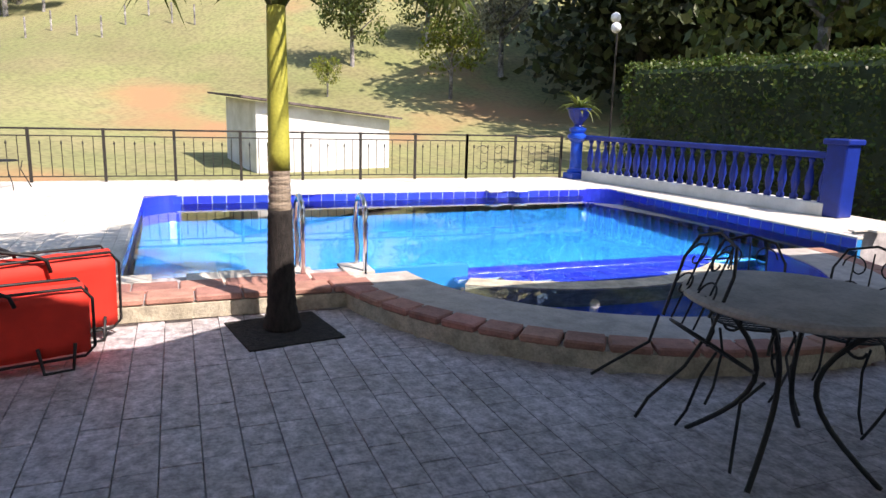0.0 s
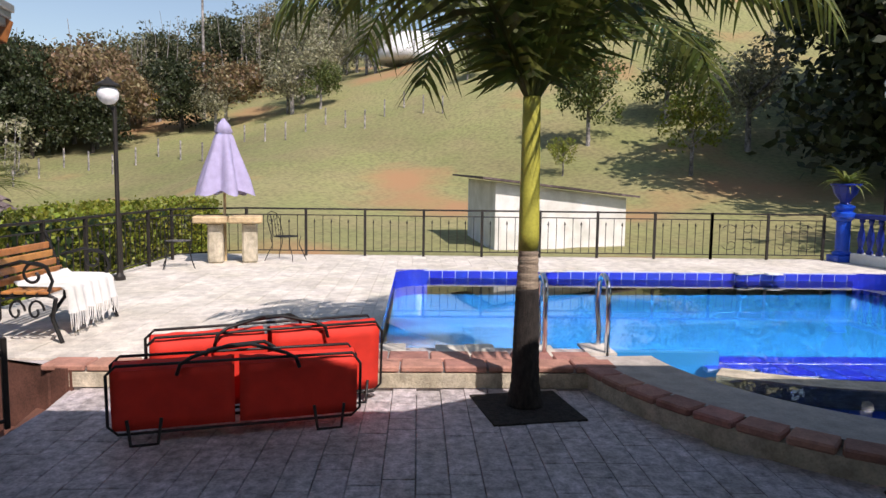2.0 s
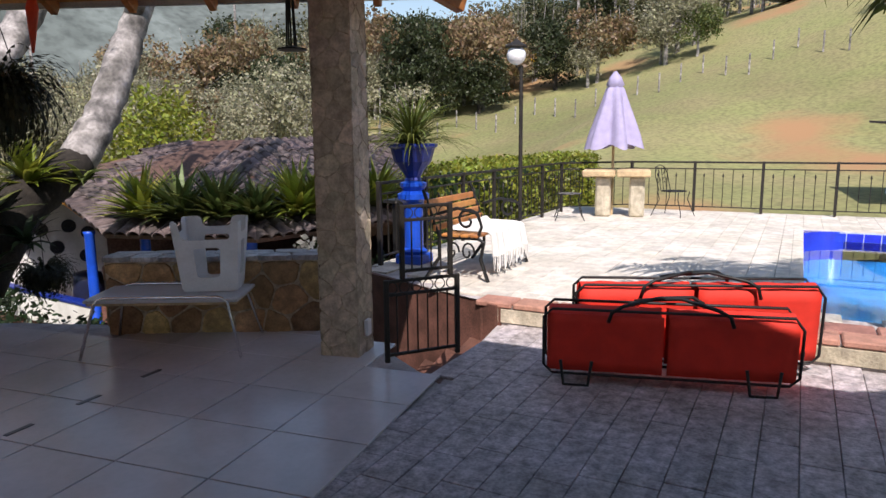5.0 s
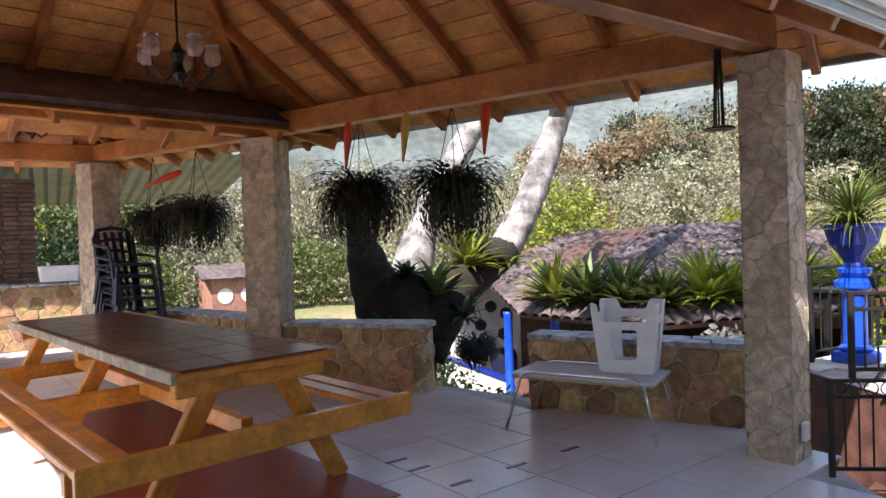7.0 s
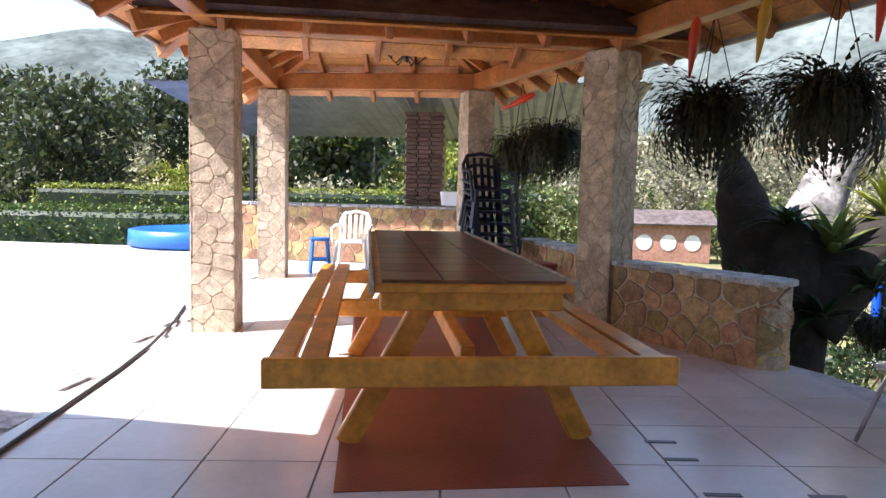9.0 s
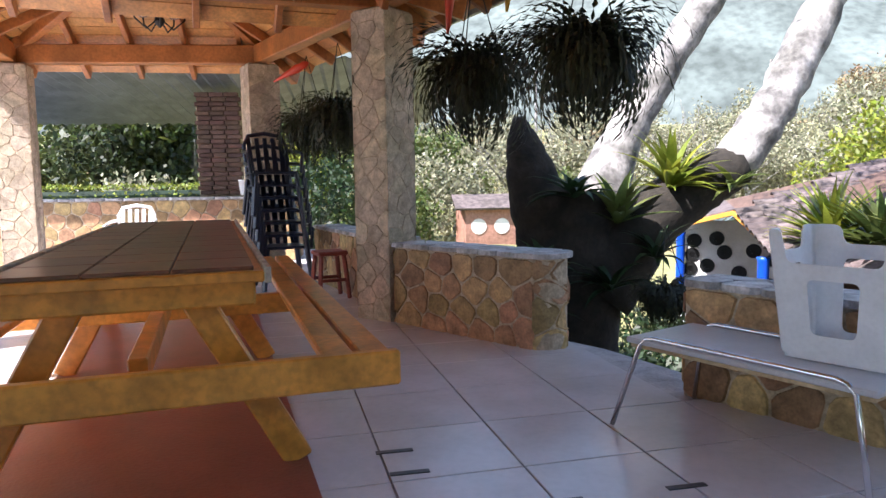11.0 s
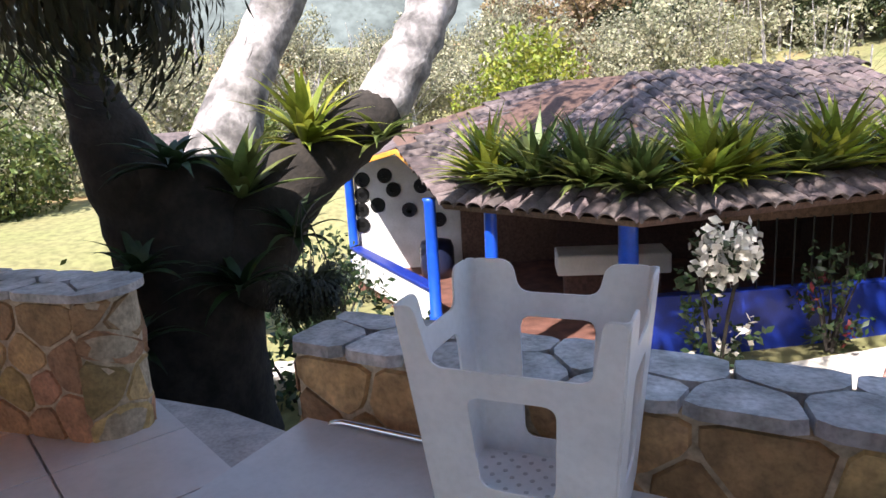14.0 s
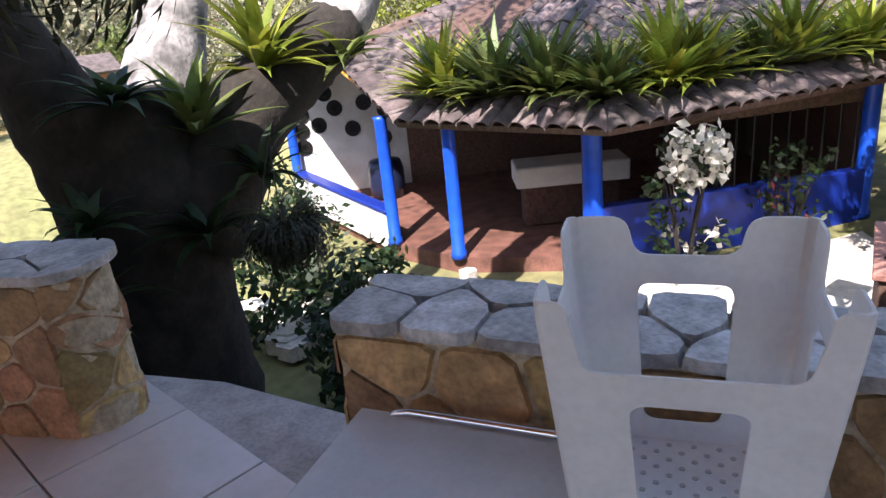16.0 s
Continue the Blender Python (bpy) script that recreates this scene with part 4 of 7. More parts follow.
# ---------------------------------------------------------------- palm by the step
def palm():
    host = thing("palm_tree", "young palm with yellow-green shaft and ringed trunk in a paved square", "palm")
    host.matrix_basis = pose(4.05, -4.70, 0.0)
    # Below the shadow line at 0.80 the bark colour also holds shade.
    g = Geo()
    girth = lambda z: 0.098 - 0.03 * z + 0.18 * max(0, 0.16 - z)
    zs = np.linspace(0, 0.80, 30)
    ring_path(g, [(0.01 * math.sin(z * 3), 0, z) for z in zs], [girth(z) + (0.004 if i % 2 else 0) for i, z in enumerate(zs)], 20)
    part("trunk", g, PALMLOWER, host, "blackish fibrous lower trunk, dark bark with shade in its colour", smooth=True)
    # The sunlit ringed section is coloured paler.
    g = Geo()
    zs = np.linspace(0.80, 1.07, 16)
    ring_path(g, [(0.01 * math.sin(z * 3), 0, z) for z in zs], [girth(z) - 0.004 + (0.004 if i % 3 else 0) for i, z in enumerate(zs)], 20)
    part("ringed_trunk", g, PALMTRUNK, host, "pale ringed upper trunk")
    g = Geo()
    zs = np.linspace(1.05, 2.05, 10)
    ring_path(g, [(0.02 * (z - 0.95), 0, z) for z in zs], [0.07 - 0.012 * (z - 1.05) for z in zs], 16)
    part("shaft", g, PALMGREEN, host, smooth=True)
    r = np.random.default_rng(12)
    n = 17
    for k in range(n):
        az = 2 * math.pi * k / n + r.uniform(-0.2, 0.2)
        el = r.uniform(0.75, 1.5)
        L = r.uniform(1.9, 2.5)
        pts = []
        p = Vector((0.018, 0, 2.0))
        e = el
        for i in range(13):
            pts.append(p.copy())
            p = p + Vector((math.cos(az) * math.cos(e), math.sin(az) * math.cos(e), math.sin(e))) * (L / 12)
            e -= 0.06 + 0.027 * i
        g = Geo()
        ring_path(g, pts, [0.022 * (1 - i / 13) + 0.004 for i in range(13)], 6)
        for i in range(2, 13):
            for sub in range(3):
                t = (i + sub / 3 - 1)
                a, f = int(t), t - int(t)
                if a >= 12:
                    continue
                q = pts[a].lerp(pts[a + 1], f)
                d = (pts[a + 1] - pts[a]).normalized()
                side = d.cross(Vector((0, 0, 1))).normalized()
                ln = 0.6 * (math.sin(math.pi * min(1, (t + 1.5) / 14)) ** 0.6) * r.uniform(0.8, 1.15)
                for s in (-1, 1):
                    tip = q + side * s * ln * 0.75 + d * ln * 0.55 + Vector((0, 0, -ln * r.uniform(0.25, 0.75)))
                    mid = q.lerp(tip, 0.45) + Vector((0, 0, 0.04))
                    w = d * 0.02
                    g.add([tuple(q - w), tuple(q + w), tuple(mid + w * 1.1), tuple(tip), tuple(mid - w * 1.1)], [(0, 1, 2, 4), (4, 2, 3)])
        part("frond", g, FROND, host)
    return host


palm()
g = Geo()
box(g, (0, 0, 0.012), (0.62, 0.62, 0.02), ch=0.004)
o = tagged(new("tree_pit", g.mesh("tree_pit", material("dark_damp_soil", (0.03, 0.025, 0.02), 0.95, vary=0.4, scale=20, bump=1))), "square of dark soil round the palm", "tree pit", kind="structure")
o.matrix_basis = pose(4.0, -4.70, -0.012, 0, 0, 10)


# ---------------------------------------------------------------- fence round the deck
def railing(a, b, h, name, label, bays, scroll=0):
    host = thing(name, label, "fence", "iron fence round the deck")
    A, B = Vector(a), Vector(b)
    d = B - A
    n = bays
    for i in range(n + 1):
        p = A + d * i / n
        g = Geo()
        box(g, p + Vector((0, 0, h / 2)), (0.045, 0.045, h), math.atan2(d.y, d.x), 0.004)
        part("post", g, FENCEIRON, host)
    for z in (h - 0.02, h - 0.13, 0.09):
        g = Geo()
        beam(g, A + Vector((0, 0, z)), B + Vector((0, 0, z)), 0.035 if z > h - 0.1 else 0.018, 0.03 if z > h - 0.1 else 0.018, 0.003)
        part("rail", g, FENCEIRON, host)
    for i in range(n):
        p, q = A + d * i / n, A + d * (i + 1) / n
        m = max(4, round((q - p).length / 0.16))
        for k in range(1, m):
            c = p.lerp(q, k / m)
            g = Geo()
            top = h - 0.13 if k % 2 else h - 0.25
            ring_path(g, [c + Vector((0, 0, 0.09)), c + Vector((0, 0, top))], 0.007, 5)
            if k % 2 == 0:
                lathe(g, tuple(c + Vector((0, 0, top))), [(0.004, -0.03), (0.018, 0), (0.004, 0.05)], 6)
            part("bar", g, FENCEIRON, host)
        if i < scroll:
            u = d.normalized()
            c = p.lerp(q, 0.5) + Vector((0, 0, h * 0.48))
            for s in (-1, 1):
                for t in (-1, 1):
                    g = Geo()
                    pts = []
                    for k in range(15):
                        a_ = 0.3 + k * 0.42
                        rr = 0.17 * (1 - k / 18)
                        pts.append(c + u * s * (0.17 + rr * math.cos(a_) * 0.9) + Vector((0, 0, t * (0.13 + rr * math.sin(a_) * 0.7))))
                    ring_path(g, pts, 0.006, 5)
                    part("scroll", g, FENCEIRON, host)
    return host


FZ = DECK_Z
railing((FENCE_X, -11.45, FZ), (FENCE_X, -9.35, FZ), 0.86, "fence", "dark iron railing with scroll panels along the pool deck", 2, 2)
railing((FENCE_X, -9.35, FZ), (FENCE_X, -0.9, FZ), 0.86, "fence", "dark iron railing with thin uprights along the pool deck", 8)
railing((FENCE_X, -0.9, FZ), (11.0, 0.1, FZ), 0.86, "fence", "dark iron corner railing beside the stone table", 1)
railing((11.0, 0.1, FZ), (5.4, 0.22, FZ), 0.86, "fence", "dark iron railing in front of the clipped hedge", 6)


def iron_panel(host, name, a, b, z0, z1, bars, hoops):
    """A framed iron panel: two posts, two rails, thin bars and a row of small hoops under the top rail."""
    A, B = Vector((*a, 0)), Vector((*b, 0))
    for p in (A, B):
        g = Geo()
        box(g, p + Vector((0, 0, (z0 + z1) / 2)), (0.03, 0.03, z1 - z0), math.atan2(B.y - A.y, B.x - A.x), 0.003)
        part(name + "_post", g, FENCEIRON, host)
    for z in (z0 + 0.05, z1 - 0.10, z1 - 0.012):
        g = Geo()
        beam(g, A + Vector((0, 0, z)), B + Vector((0, 0, z)), 0.02, 0.02, 0.002)
        part(name + "_rail", g, FENCEIRON, host)
    for k in range(1, bars):
        c = A.lerp(B, k / bars)
        g = Geo()
        ring_path(g, [c + Vector((0, 0, z0 + 0.05)), c + Vector((0, 0, z1 - 0.10))], 0.006, 5)
        part(name + "_bar", g, FENCEIRON, host)
    u = (B - A).normalized()
    for k in range(hoops):
        c = A.lerp(B, (k + 0.5) / hoops) + Vector((0, 0, z1 - 0.056))
        g = Geo()
        ring_path(g, [c + u * 0.036 * math.cos(a_) + Vector((0, 0, 0.036 * math.sin(a_))) for a_ in np.linspace(0, 2 * math.pi, 13)[:-1]], 0.004, 5, True)
        part(name + "_hoop", g, FENCEIRON, host)


def stair_gate():
    host = thing("stair_gate", "black iron gate in two tiers at the head of the steps", "gate")
    iron_panel(host, "lower", (3.20, -1.24), (3.60, -1.55), 0.0, 0.55, 7, 6)
    iron_panel(host, "upper", (3.29, -1.31), (3.56, -1.52), 0.55, 1.03, 5, 4)


stair_gate()


def sunken_steps():
    """Steps that go down between the kiosk and the deck towards the garden."""
    host = thing("stairs", "worn dark red steps going down beside the deck", "stairs", kind="structure")
    a0, a1 = Vector((3.05, -1.70)), Vector((4.43, -1.50))
    b0, b1 = Vector((3.75, -0.5)), Vector((5.0, -0.1))
    for k in range(5):
        t0, t1 = k / 5, (k + 1) / 5
        p = [a0.lerp(b0, t0), a1.lerp(b1, t0), a1.lerp(b1, t1), a0.lerp(b0, t1)]
        g = Geo()
        prism(g, [tuple(v) for v in p], -2.3, -0.17 * (k + 1))
        part("step", g, DARKFLOOR, host)


    # Dark cladding paints in the deep shade on the deck's side.
    g = Geo()
    prism(g, [(4.365, -1.505), (4.412, -1.505), (4.423, -1.35), (5.19, 0.30), (5.13, 0.33)], -2.3, DECK_Z - 0.012)
    part("shade_cladding", g, DARKFLOOR, host, "dark red cladding beside the steps, its deep shade painted in")
    g = Geo()
    prism(g, [(4.40, -1.53), (4.44, -1.53), (5.22, 0.30), (5.17, 0.30)], -2.3, DECK_Z - 0.03)
    part("shade_cladding", g, DARKFLOOR, host, "dark red cladding beside the steps, its deep shade painted in")



sunken_steps()


# ---------------------------------------------------------------- blue balustrade, hedge and lamp on the far side
def baluster(h):
    p = [(0.055, 0), (0.055, 0.06), (0.03, 0.08), (0.045, 0.14), (0.065, 0.24), (0.055, 0.33), (0.03, 0.44), (0.026, 0.5), (0.045, 0.53), (0.045, 0.58)]
    return [(r, z * h / 0.58) for r, z in p]


def balustrade(a, b):
    host = thing("balustrade", "cobalt blue turned balustrade, darkened for shade, on a white kerb", "balustrade")
    A, B = Vector(a), Vector(b)
    d = B - A
    yaw = math.atan2(d.y, d.x)
    g = Geo()
    box(g, (A + B) / 2 + Vector((0, 0, 0.09)), (d.length, 0.24, 0.18), yaw, 0.01)
    part("kerb", g, WHITEWALL, host)
    # Rail and balusters are coloured dark for their shade.
    g = Geo()
    box(g, (A + B) / 2 + Vector((0, 0, 0.84)), (d.length, 0.16, 0.09), yaw, 0.015)
    part("handrail", g, DEEPBLUE, host)
    q = Geo()
    lathe(q, (0, 0, 0), baluster(0.62), 12)
    me = q.mesh("baluster", DEEPBLUE, True)
    n = int(d.length / 0.21)
    for i in range(n):
        ob = part("baluster", me, DEEPBLUE, host)
        ob.location = A + d * ((i + 0.5) / n) + Vector((0, 0, 0.18))
    return host


balustrade((11.55, -11.85, FZ), (6.5, -12.55, FZ))


def pedestal(c, z, scale, name, label):
    host = thing(name, label, "pedestal")
    host.matrix_basis = pose(*c, z)
    s = scale
    g = Geo()
    box(g, (0, 0, 0.06 * s), (0.36 * s, 0.36 * s, 0.12 * s), 0, 0.012)
    lathe(g, (0, 0, 0.12 * s), [(0.15 * s, 0), (0.17 * s, 0.04 * s), (0.12 * s, 0.08 * s), (0.12 * s, 0.62 * s), (0.15 * s, 0.66 * s), (0.20 * s, 0.70 * s), (0.20 * s, 0.76 * s), (0.13 * s, 0.80 * s), (0.17 * s, 0.86 * s), (0.17 * s, 0.9 * s), (0.08 * s, 0.93 * s)], 20)
    part("column", g, BLUEPAINT, host, smooth=False)
    return host


def urn(c, z, s, label):
    host = thing("urn", label, "plant pot")
    host.matrix_basis = pose(*c, z)
    g = Geo()
    lathe(g, (0, 0, 0), [(0.10 * s, 0), (0.08 * s, 0.03 * s), (0.12 * s, 0.10 * s), (0.20 * s, 0.2 * s), (0.24 * s, 0.34 * s), (0.27 * s, 0.36 * s), (0.27 * s, 0.39 * s), (0.22 * s, 0.39 * s), (0.20 * s, 0.34 * s)], 12)
    part("bowl", g, DEEPBLUE, host)
    return host


def blade_plant(name, label, c, n, L, mat, seed, droop=0.8, width=0.03, rise=0.9, category="plant", flat=0.0):
    """A rosette of arching strap leaves."""
    host = thing(name, label, category)
    host.matrix_basis = pose(*c)
    r = np.random.default_rng(seed)
    g = Geo()
    for k in range(n):
        az, el = r.uniform(0, 2 * math.pi), r.uniform(rise - 0.7, rise + 0.45)
        ln = L * r.uniform(0.65, 1.15)
        p, e = Vector((0, 0, 0)), el
        side = Vector((-math.sin(az), math.cos(az), 0))
        vs = []
        m = 6
        for i in range(m + 1):
            w = width * (0.55 + 0.9 * math.sin(math.pi * min(0.98, i / m + 0.12))) * (1 - (i / m) ** 3)
            vs += [tuple(p - side * w), tuple(p + Vector((0, 0, -w * 0.35))), tuple(p + side * w)]
            p = p + Vector((math.cos(az) * math.cos(e), math.sin(az) * math.cos(e), math.sin(e))) * (ln / m)
            e -= droop * 2 / m * r.uniform(0.5, 1.2)
        fs = []
        for i in range(m):
            for j in (0, 1):
                a = i * 3 + j
                fs.append((a, a + 1, a + 4, a + 3))
        g.add(vs, fs)
    part("leaves", g, mat, host, smooth=True)
    return host


pedestal((11.75, -11.72), FZ, 1.0, "pedestal", "bright blue painted pedestal at the end of the balustrade")
urn((11.75, -11.72), FZ + 1.05, 0.95, "dark blue urn with a yellowish fern on the far pedestal")
blade_plant("fern", "yellow-green fern in the far blue urn", (11.75, -11.72, FZ + 1.38), 46, 0.62, FROND, 5, 1.0, 0.02)
pedestal((5.68, -0.02), FZ, 0.82, "pedestal", "bright blue painted pedestal by the stairs")
urn((5.68, -0.02), FZ + 0.862, 0.95, "dark blue urn on the pedestal by the stairs")
blade_plant("fern", "feathery yellow-green palm fern in the blue urn", (5.68, -0.02, FZ + 1.19), 220, 0.85, FROND, 6, 0.9, 0.008, 1.05)
g = Geo()
box(g, (6.42, -12.6, FZ + 0.5), (0.3, 0.3, 1.0), 0.1, 0.015)
box(g, (6.42, -12.6, FZ + 1.03), (0.38, 0.38, 0.08), 0.1, 0.015)
tagged(new("balustrade_pillar", g.mesh("balustrade_pillar", DEEPBLUE)), "square cobalt blue pillar closing the balustrade", "pillar")


def street_lamp(c, z, h, globes, name, label, mat, cage=False):
    host = thing(name, label, "lamp")
    host.matrix_basis = pose(*c, z)
    g = Geo()
    lathe(g, (0, 0, 0), [(0.07, 0), (0.07, 0.05), (0.03, 0.1), (0.026, h)], 10)
    part("pole", g, mat, host)
    for dx, dy, dz in globes:
        g = Geo()
        ring_path(g, [(0, 0, h - 0.12), (dx * 0.6, dy * 0.6, h - 0.02), (dx, dy, h - 0.02), (dx, dy, h + dz - 0.1)], 0.012, 6)
        part("arm", g, mat, host)
        g = Geo()
        lathe(g, (dx, dy, h + dz), [(0.02, -0.13)] + [(0.13 * math.cos(a), 0.13 * math.sin(a)) for a in np.linspace(-1.3, 1.5, 12)], 16)
        part("globe", g, WHITEPL, host, "white glass globe", True)
        if cage:
            g = Geo()
            lathe(g, (dx, dy, h + dz + 0.10), [(0.15, 0), (0.15, 0.02), (0.05, 0.08), (0.01, 0.12)], 12)
            part("cap", g, mat, host)
    return host


street_lamp((8.62, -0.06), FZ, 2.25, [(-0.06, 0.05, 0.14)], "garden_lamp", "black iron lamp post with a white globe by the fence", FENCEIRON, True)
street_lamp((14.8, -14.6), -0.3, 4.0, [(0.25, -0.1, 0.2), (-0.15, 0.15, -0.1)], "garden_lamp", "tall slim lamp post with two white globes by the hedge", FENCEIRON)


def hedge(name, label, a, b, w, z0, h, mat, seed, n):
    """A clipped hedge: dark box as its shaded inside, dense skin of leaves."""
    host = thing(name, label, "hedge")
    r = np.random.default_rng(seed)
    A, B = Vector(a), Vector(b)
    d = B - A
    L = d.length
    u = d.normalized()
    v = Vector((-u.y, u.x, 0))
    # Inner shade is painted by a solid box in the dark leaf colour.
    g = Geo()
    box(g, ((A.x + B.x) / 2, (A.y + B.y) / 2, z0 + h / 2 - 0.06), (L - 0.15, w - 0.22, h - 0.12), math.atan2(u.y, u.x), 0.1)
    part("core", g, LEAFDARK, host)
    s = r.uniform(0, 1, n)
    face = r.uniform(0, L * w + 2 * L * h + 2 * w * h, n)
    pts = np.zeros((n, 3))
    for i in range(n):
        f = face[i]
        x, y, z = r.uniform(0, L), r.uniform(-w / 2, w / 2), r.uniform(0, h)
        if f < L * w:
            z = h + r.normal() * 0.035 + 0.06 * noise.noise(Vector((x * 1.3, y * 1.3, seed)))
        elif f < L * w + 2 * L * h:
            y = (1 if f < L * w + L * h else -1) * (w / 2 + r.normal() * 0.04 + 0.07 * noise.noise(Vector((x, z * 1.4, seed))))
        else:
            x = L * (f > L * w + 2 * L * h + w * h) + r.normal() * 0.04
        q = A + u * x + v * y
        pts[i] = (q.x, q.y, z0 + z)
    g = Geo()
    leaves(g, pts, 0.085, r, 0.6)
    part("foliage", g, mat, host)
    return host


hedge("hedge", "tall dark clipped hedge behind the blue balustrade", (12.6, -14.0, 0), (2.0, -15.9, 0), 1.5, -0.4, 2.95, HEDGELEAF, 21, 26000)
hedge("hedge", "low bright green clipped hedge outside the fence", (17.0, 1.6, 0), (9.2, 1.35, 0), 1.1, -0.6, 1.6, LEAFLIGHT, 22, 14000)


# ---------------------------------------------------------------- stone table with closed umbrella, bench, lounger, ladder
def umbrella_table():
    host = thing("garden_table", "pale timber slab table on block legs by the fence", "table")
    host.matrix_basis = pose(10.75, -0.90, FZ, 0, 0, 12)
    g = Geo()
    for y in (-0.27, 0.27):
        box(g, (0, y, 0.70), (0.62, 0.52, 0.11), 0, 0.02)
    part("tabletop", g, TIMBER, host)
    for y in (-0.33, 0.2):
        g = Geo()
        box(g, (0, y, 0.325), (0.36, 0.24, 0.65), 0, 0.03)
        part("leg", g, RISER, host)
    u = thing("parasol", "closed pale lilac garden umbrella standing in the table", "umbrella")
    u.matrix_basis = pose(10.9, -0.80, FZ, 0, 0, 0)
    g = Geo()
    lathe(g, (0, 0, 0), [(0.022, 0), (0.022, 2.25)], 10)
    part("pole", g, TIMBER, u)
    g = Geo()
    prof = [(0.50, 1.16), (0.43, 1.32), (0.33, 1.58), (0.22, 1.85), (0.15, 2.05), (0.12, 2.08), (0.15, 2.1), (0.10, 2.22), (0.02, 2.32)]
    vs, fs = [], []
    n = 48
    for r_, z in prof:
        for j in range(n):
            a = 2 * math.pi * j / n
            fold = 1 - 0.42 * (0.5 + 0.5 * math.cos(a * 6 + 0.4 * math.sin(a))) * min(1, (2.35 - z) * 1.2)
            low = -0.09 * (0.5 + 0.5 * math.cos(a * 6 + 2.6)) if z < 1.2 else 0
            vs.append((r_ * fold * math.cos(a), r_ * fold * math.sin(a), z + low))
    for i in range(len(prof) - 1):
        for j in range(n):
            fs.append((i * n + j, i * n + (j + 1) % n, (i + 1) * n + (j + 1) % n, (i + 1) * n + j))
    g.add(vs, fs)
    part("canopy", g, LILAC, u, smooth=True)


umbrella_table()


def iron_chair(c, z, yaw, label, tip=0.0):
    host = thing("iron_chair", label, "chair", "black wrought iron garden chairs")
    host.matrix_basis = pose(*c, z, 0, 0, yaw) @ pose(0, 0.28, 0.0) @ pose(0, 0, 0, -tip) @ pose(0, -0.28, 0) @ Matrix.Diagonal((0.9, 0.9, 0.9, 1))
    r = 0.008
    for sx in (-1, 1):
        for y0, y1 in ((0.2, 0.26), (-0.2, -0.27)):
            g = Geo()
            ring_path(g, [(sx * 0.2, y0, 0.44), (sx * 0.17, y0 * 0.9, 0.3), (sx * 0.21, y1, 0.1), (sx * 0.25, y1 * 1.1, 0)], r, 6)
            part("leg", g, IRON, host)
    g = Geo()
    ring_path(g, [(0.22 * math.cos(a), 0.22 * math.sin(a), 0.45) for a in np.linspace(0, 2 * math.pi, 25)[:-1]], r, 6, True)
    part("seat_rim", g, IRON, host)
    for k in range(-4, 5):
        x = k * 0.045
        y = math.sqrt(max(0, 0.22 ** 2 - x * x))
        for ends in (((x, -y, 0.45), (x, y, 0.45)), ((-y, x, 0.452), (y, x, 0.452))):
            g = Geo()
            ring_path(g, ends, 0.005, 5)
            part("seat_bar", g, IRON, host)
    g = Geo()
    ring_path(g, [(-0.2, -0.18, 0.45), (-0.21, -0.26, 0.75), (-0.15, -0.29, 0.87), (0, -0.3, 0.91), (0.15, -0.29, 0.87), (0.21, -0.26, 0.75), (0.2, -0.18, 0.45)], r, 6)
    for s_ in (-1, 1):
        for t in (0, 1):
            pts = []
            for k in range(16):
                a = k * 0.42
                rr = 0.085 * (1 - k / 19)
                pts.append((s_ * (0.09 + rr * math.cos(a) * 0.9), -0.25 - 0.03 * t, 0.62 + 0.15 * t + rr * math.sin(a)))
            ring_path(g, pts, 0.005, 5)
    for k in (-1, 0, 1):
        ring_path(g, [(k * 0.1, -0.2, 0.46), (k * 0.1, -0.27, 0.87)], 0.005, 5)
    part("backrest", g, IRON, host)
    return host


iron_chair((10.0, -0.35), FZ, -70, "black wrought iron chair beside the timber slab table")
iron_chair((11.1, -1.75), FZ, 160, "black wrought iron chair between table and fence")


def iron_set():
    host = thing("iron_table", "round grey-topped table on a scrolled black iron base", "table")
    host.matrix_basis = pose(1.66, -6.50, 0.0)
    g = Geo()
    lathe(g, (0, 0, 0.70), [(0.0, 0), (0.44, 0), (0.46, 0.012), (0.46, 0.028), (0.44, 0.04), (0.0, 0.04)], 40)
    part("tabletop", g, RINGTOP, host)
    for k in range(4):
        a = k * math.pi / 2 + 0.5
        g = Geo()
        pts = []
        for i in range(12):
            t = i / 11
            rr = 0.36 - 0.26 * math.sin(math.pi * t) + 0.04 * t
            pts.append((rr * math.cos(a), rr * math.sin(a), 0.70 * (1 - t)))
        ring_path(g, pts, 0.012, 8)
        pts = []
        for i in range(14):
            b = i * 0.45
            rr = 0.09 * (1 - i / 17)
            q = 0.26 + rr * math.cos(b)
            pts.append((q * math.cos(a), q * math.sin(a), 0.56 + rr * math.sin(b)))
        ring_path(g, pts, 0.007, 6)
        part("leg", g, IRON, host)
    return host


iron_set()
iron_chair((1.86, -5.96), 0.0, 169, "black wrought iron scroll chair tipped against the round table", 32)
for c, yaw in (((2.28, -6.92), 55), ((1.98, -7.25), 18), ((1.36, -7.20), -18)):
    iron_chair(c, 0.0, yaw, "black wrought iron scroll chair drawn up to the round table")


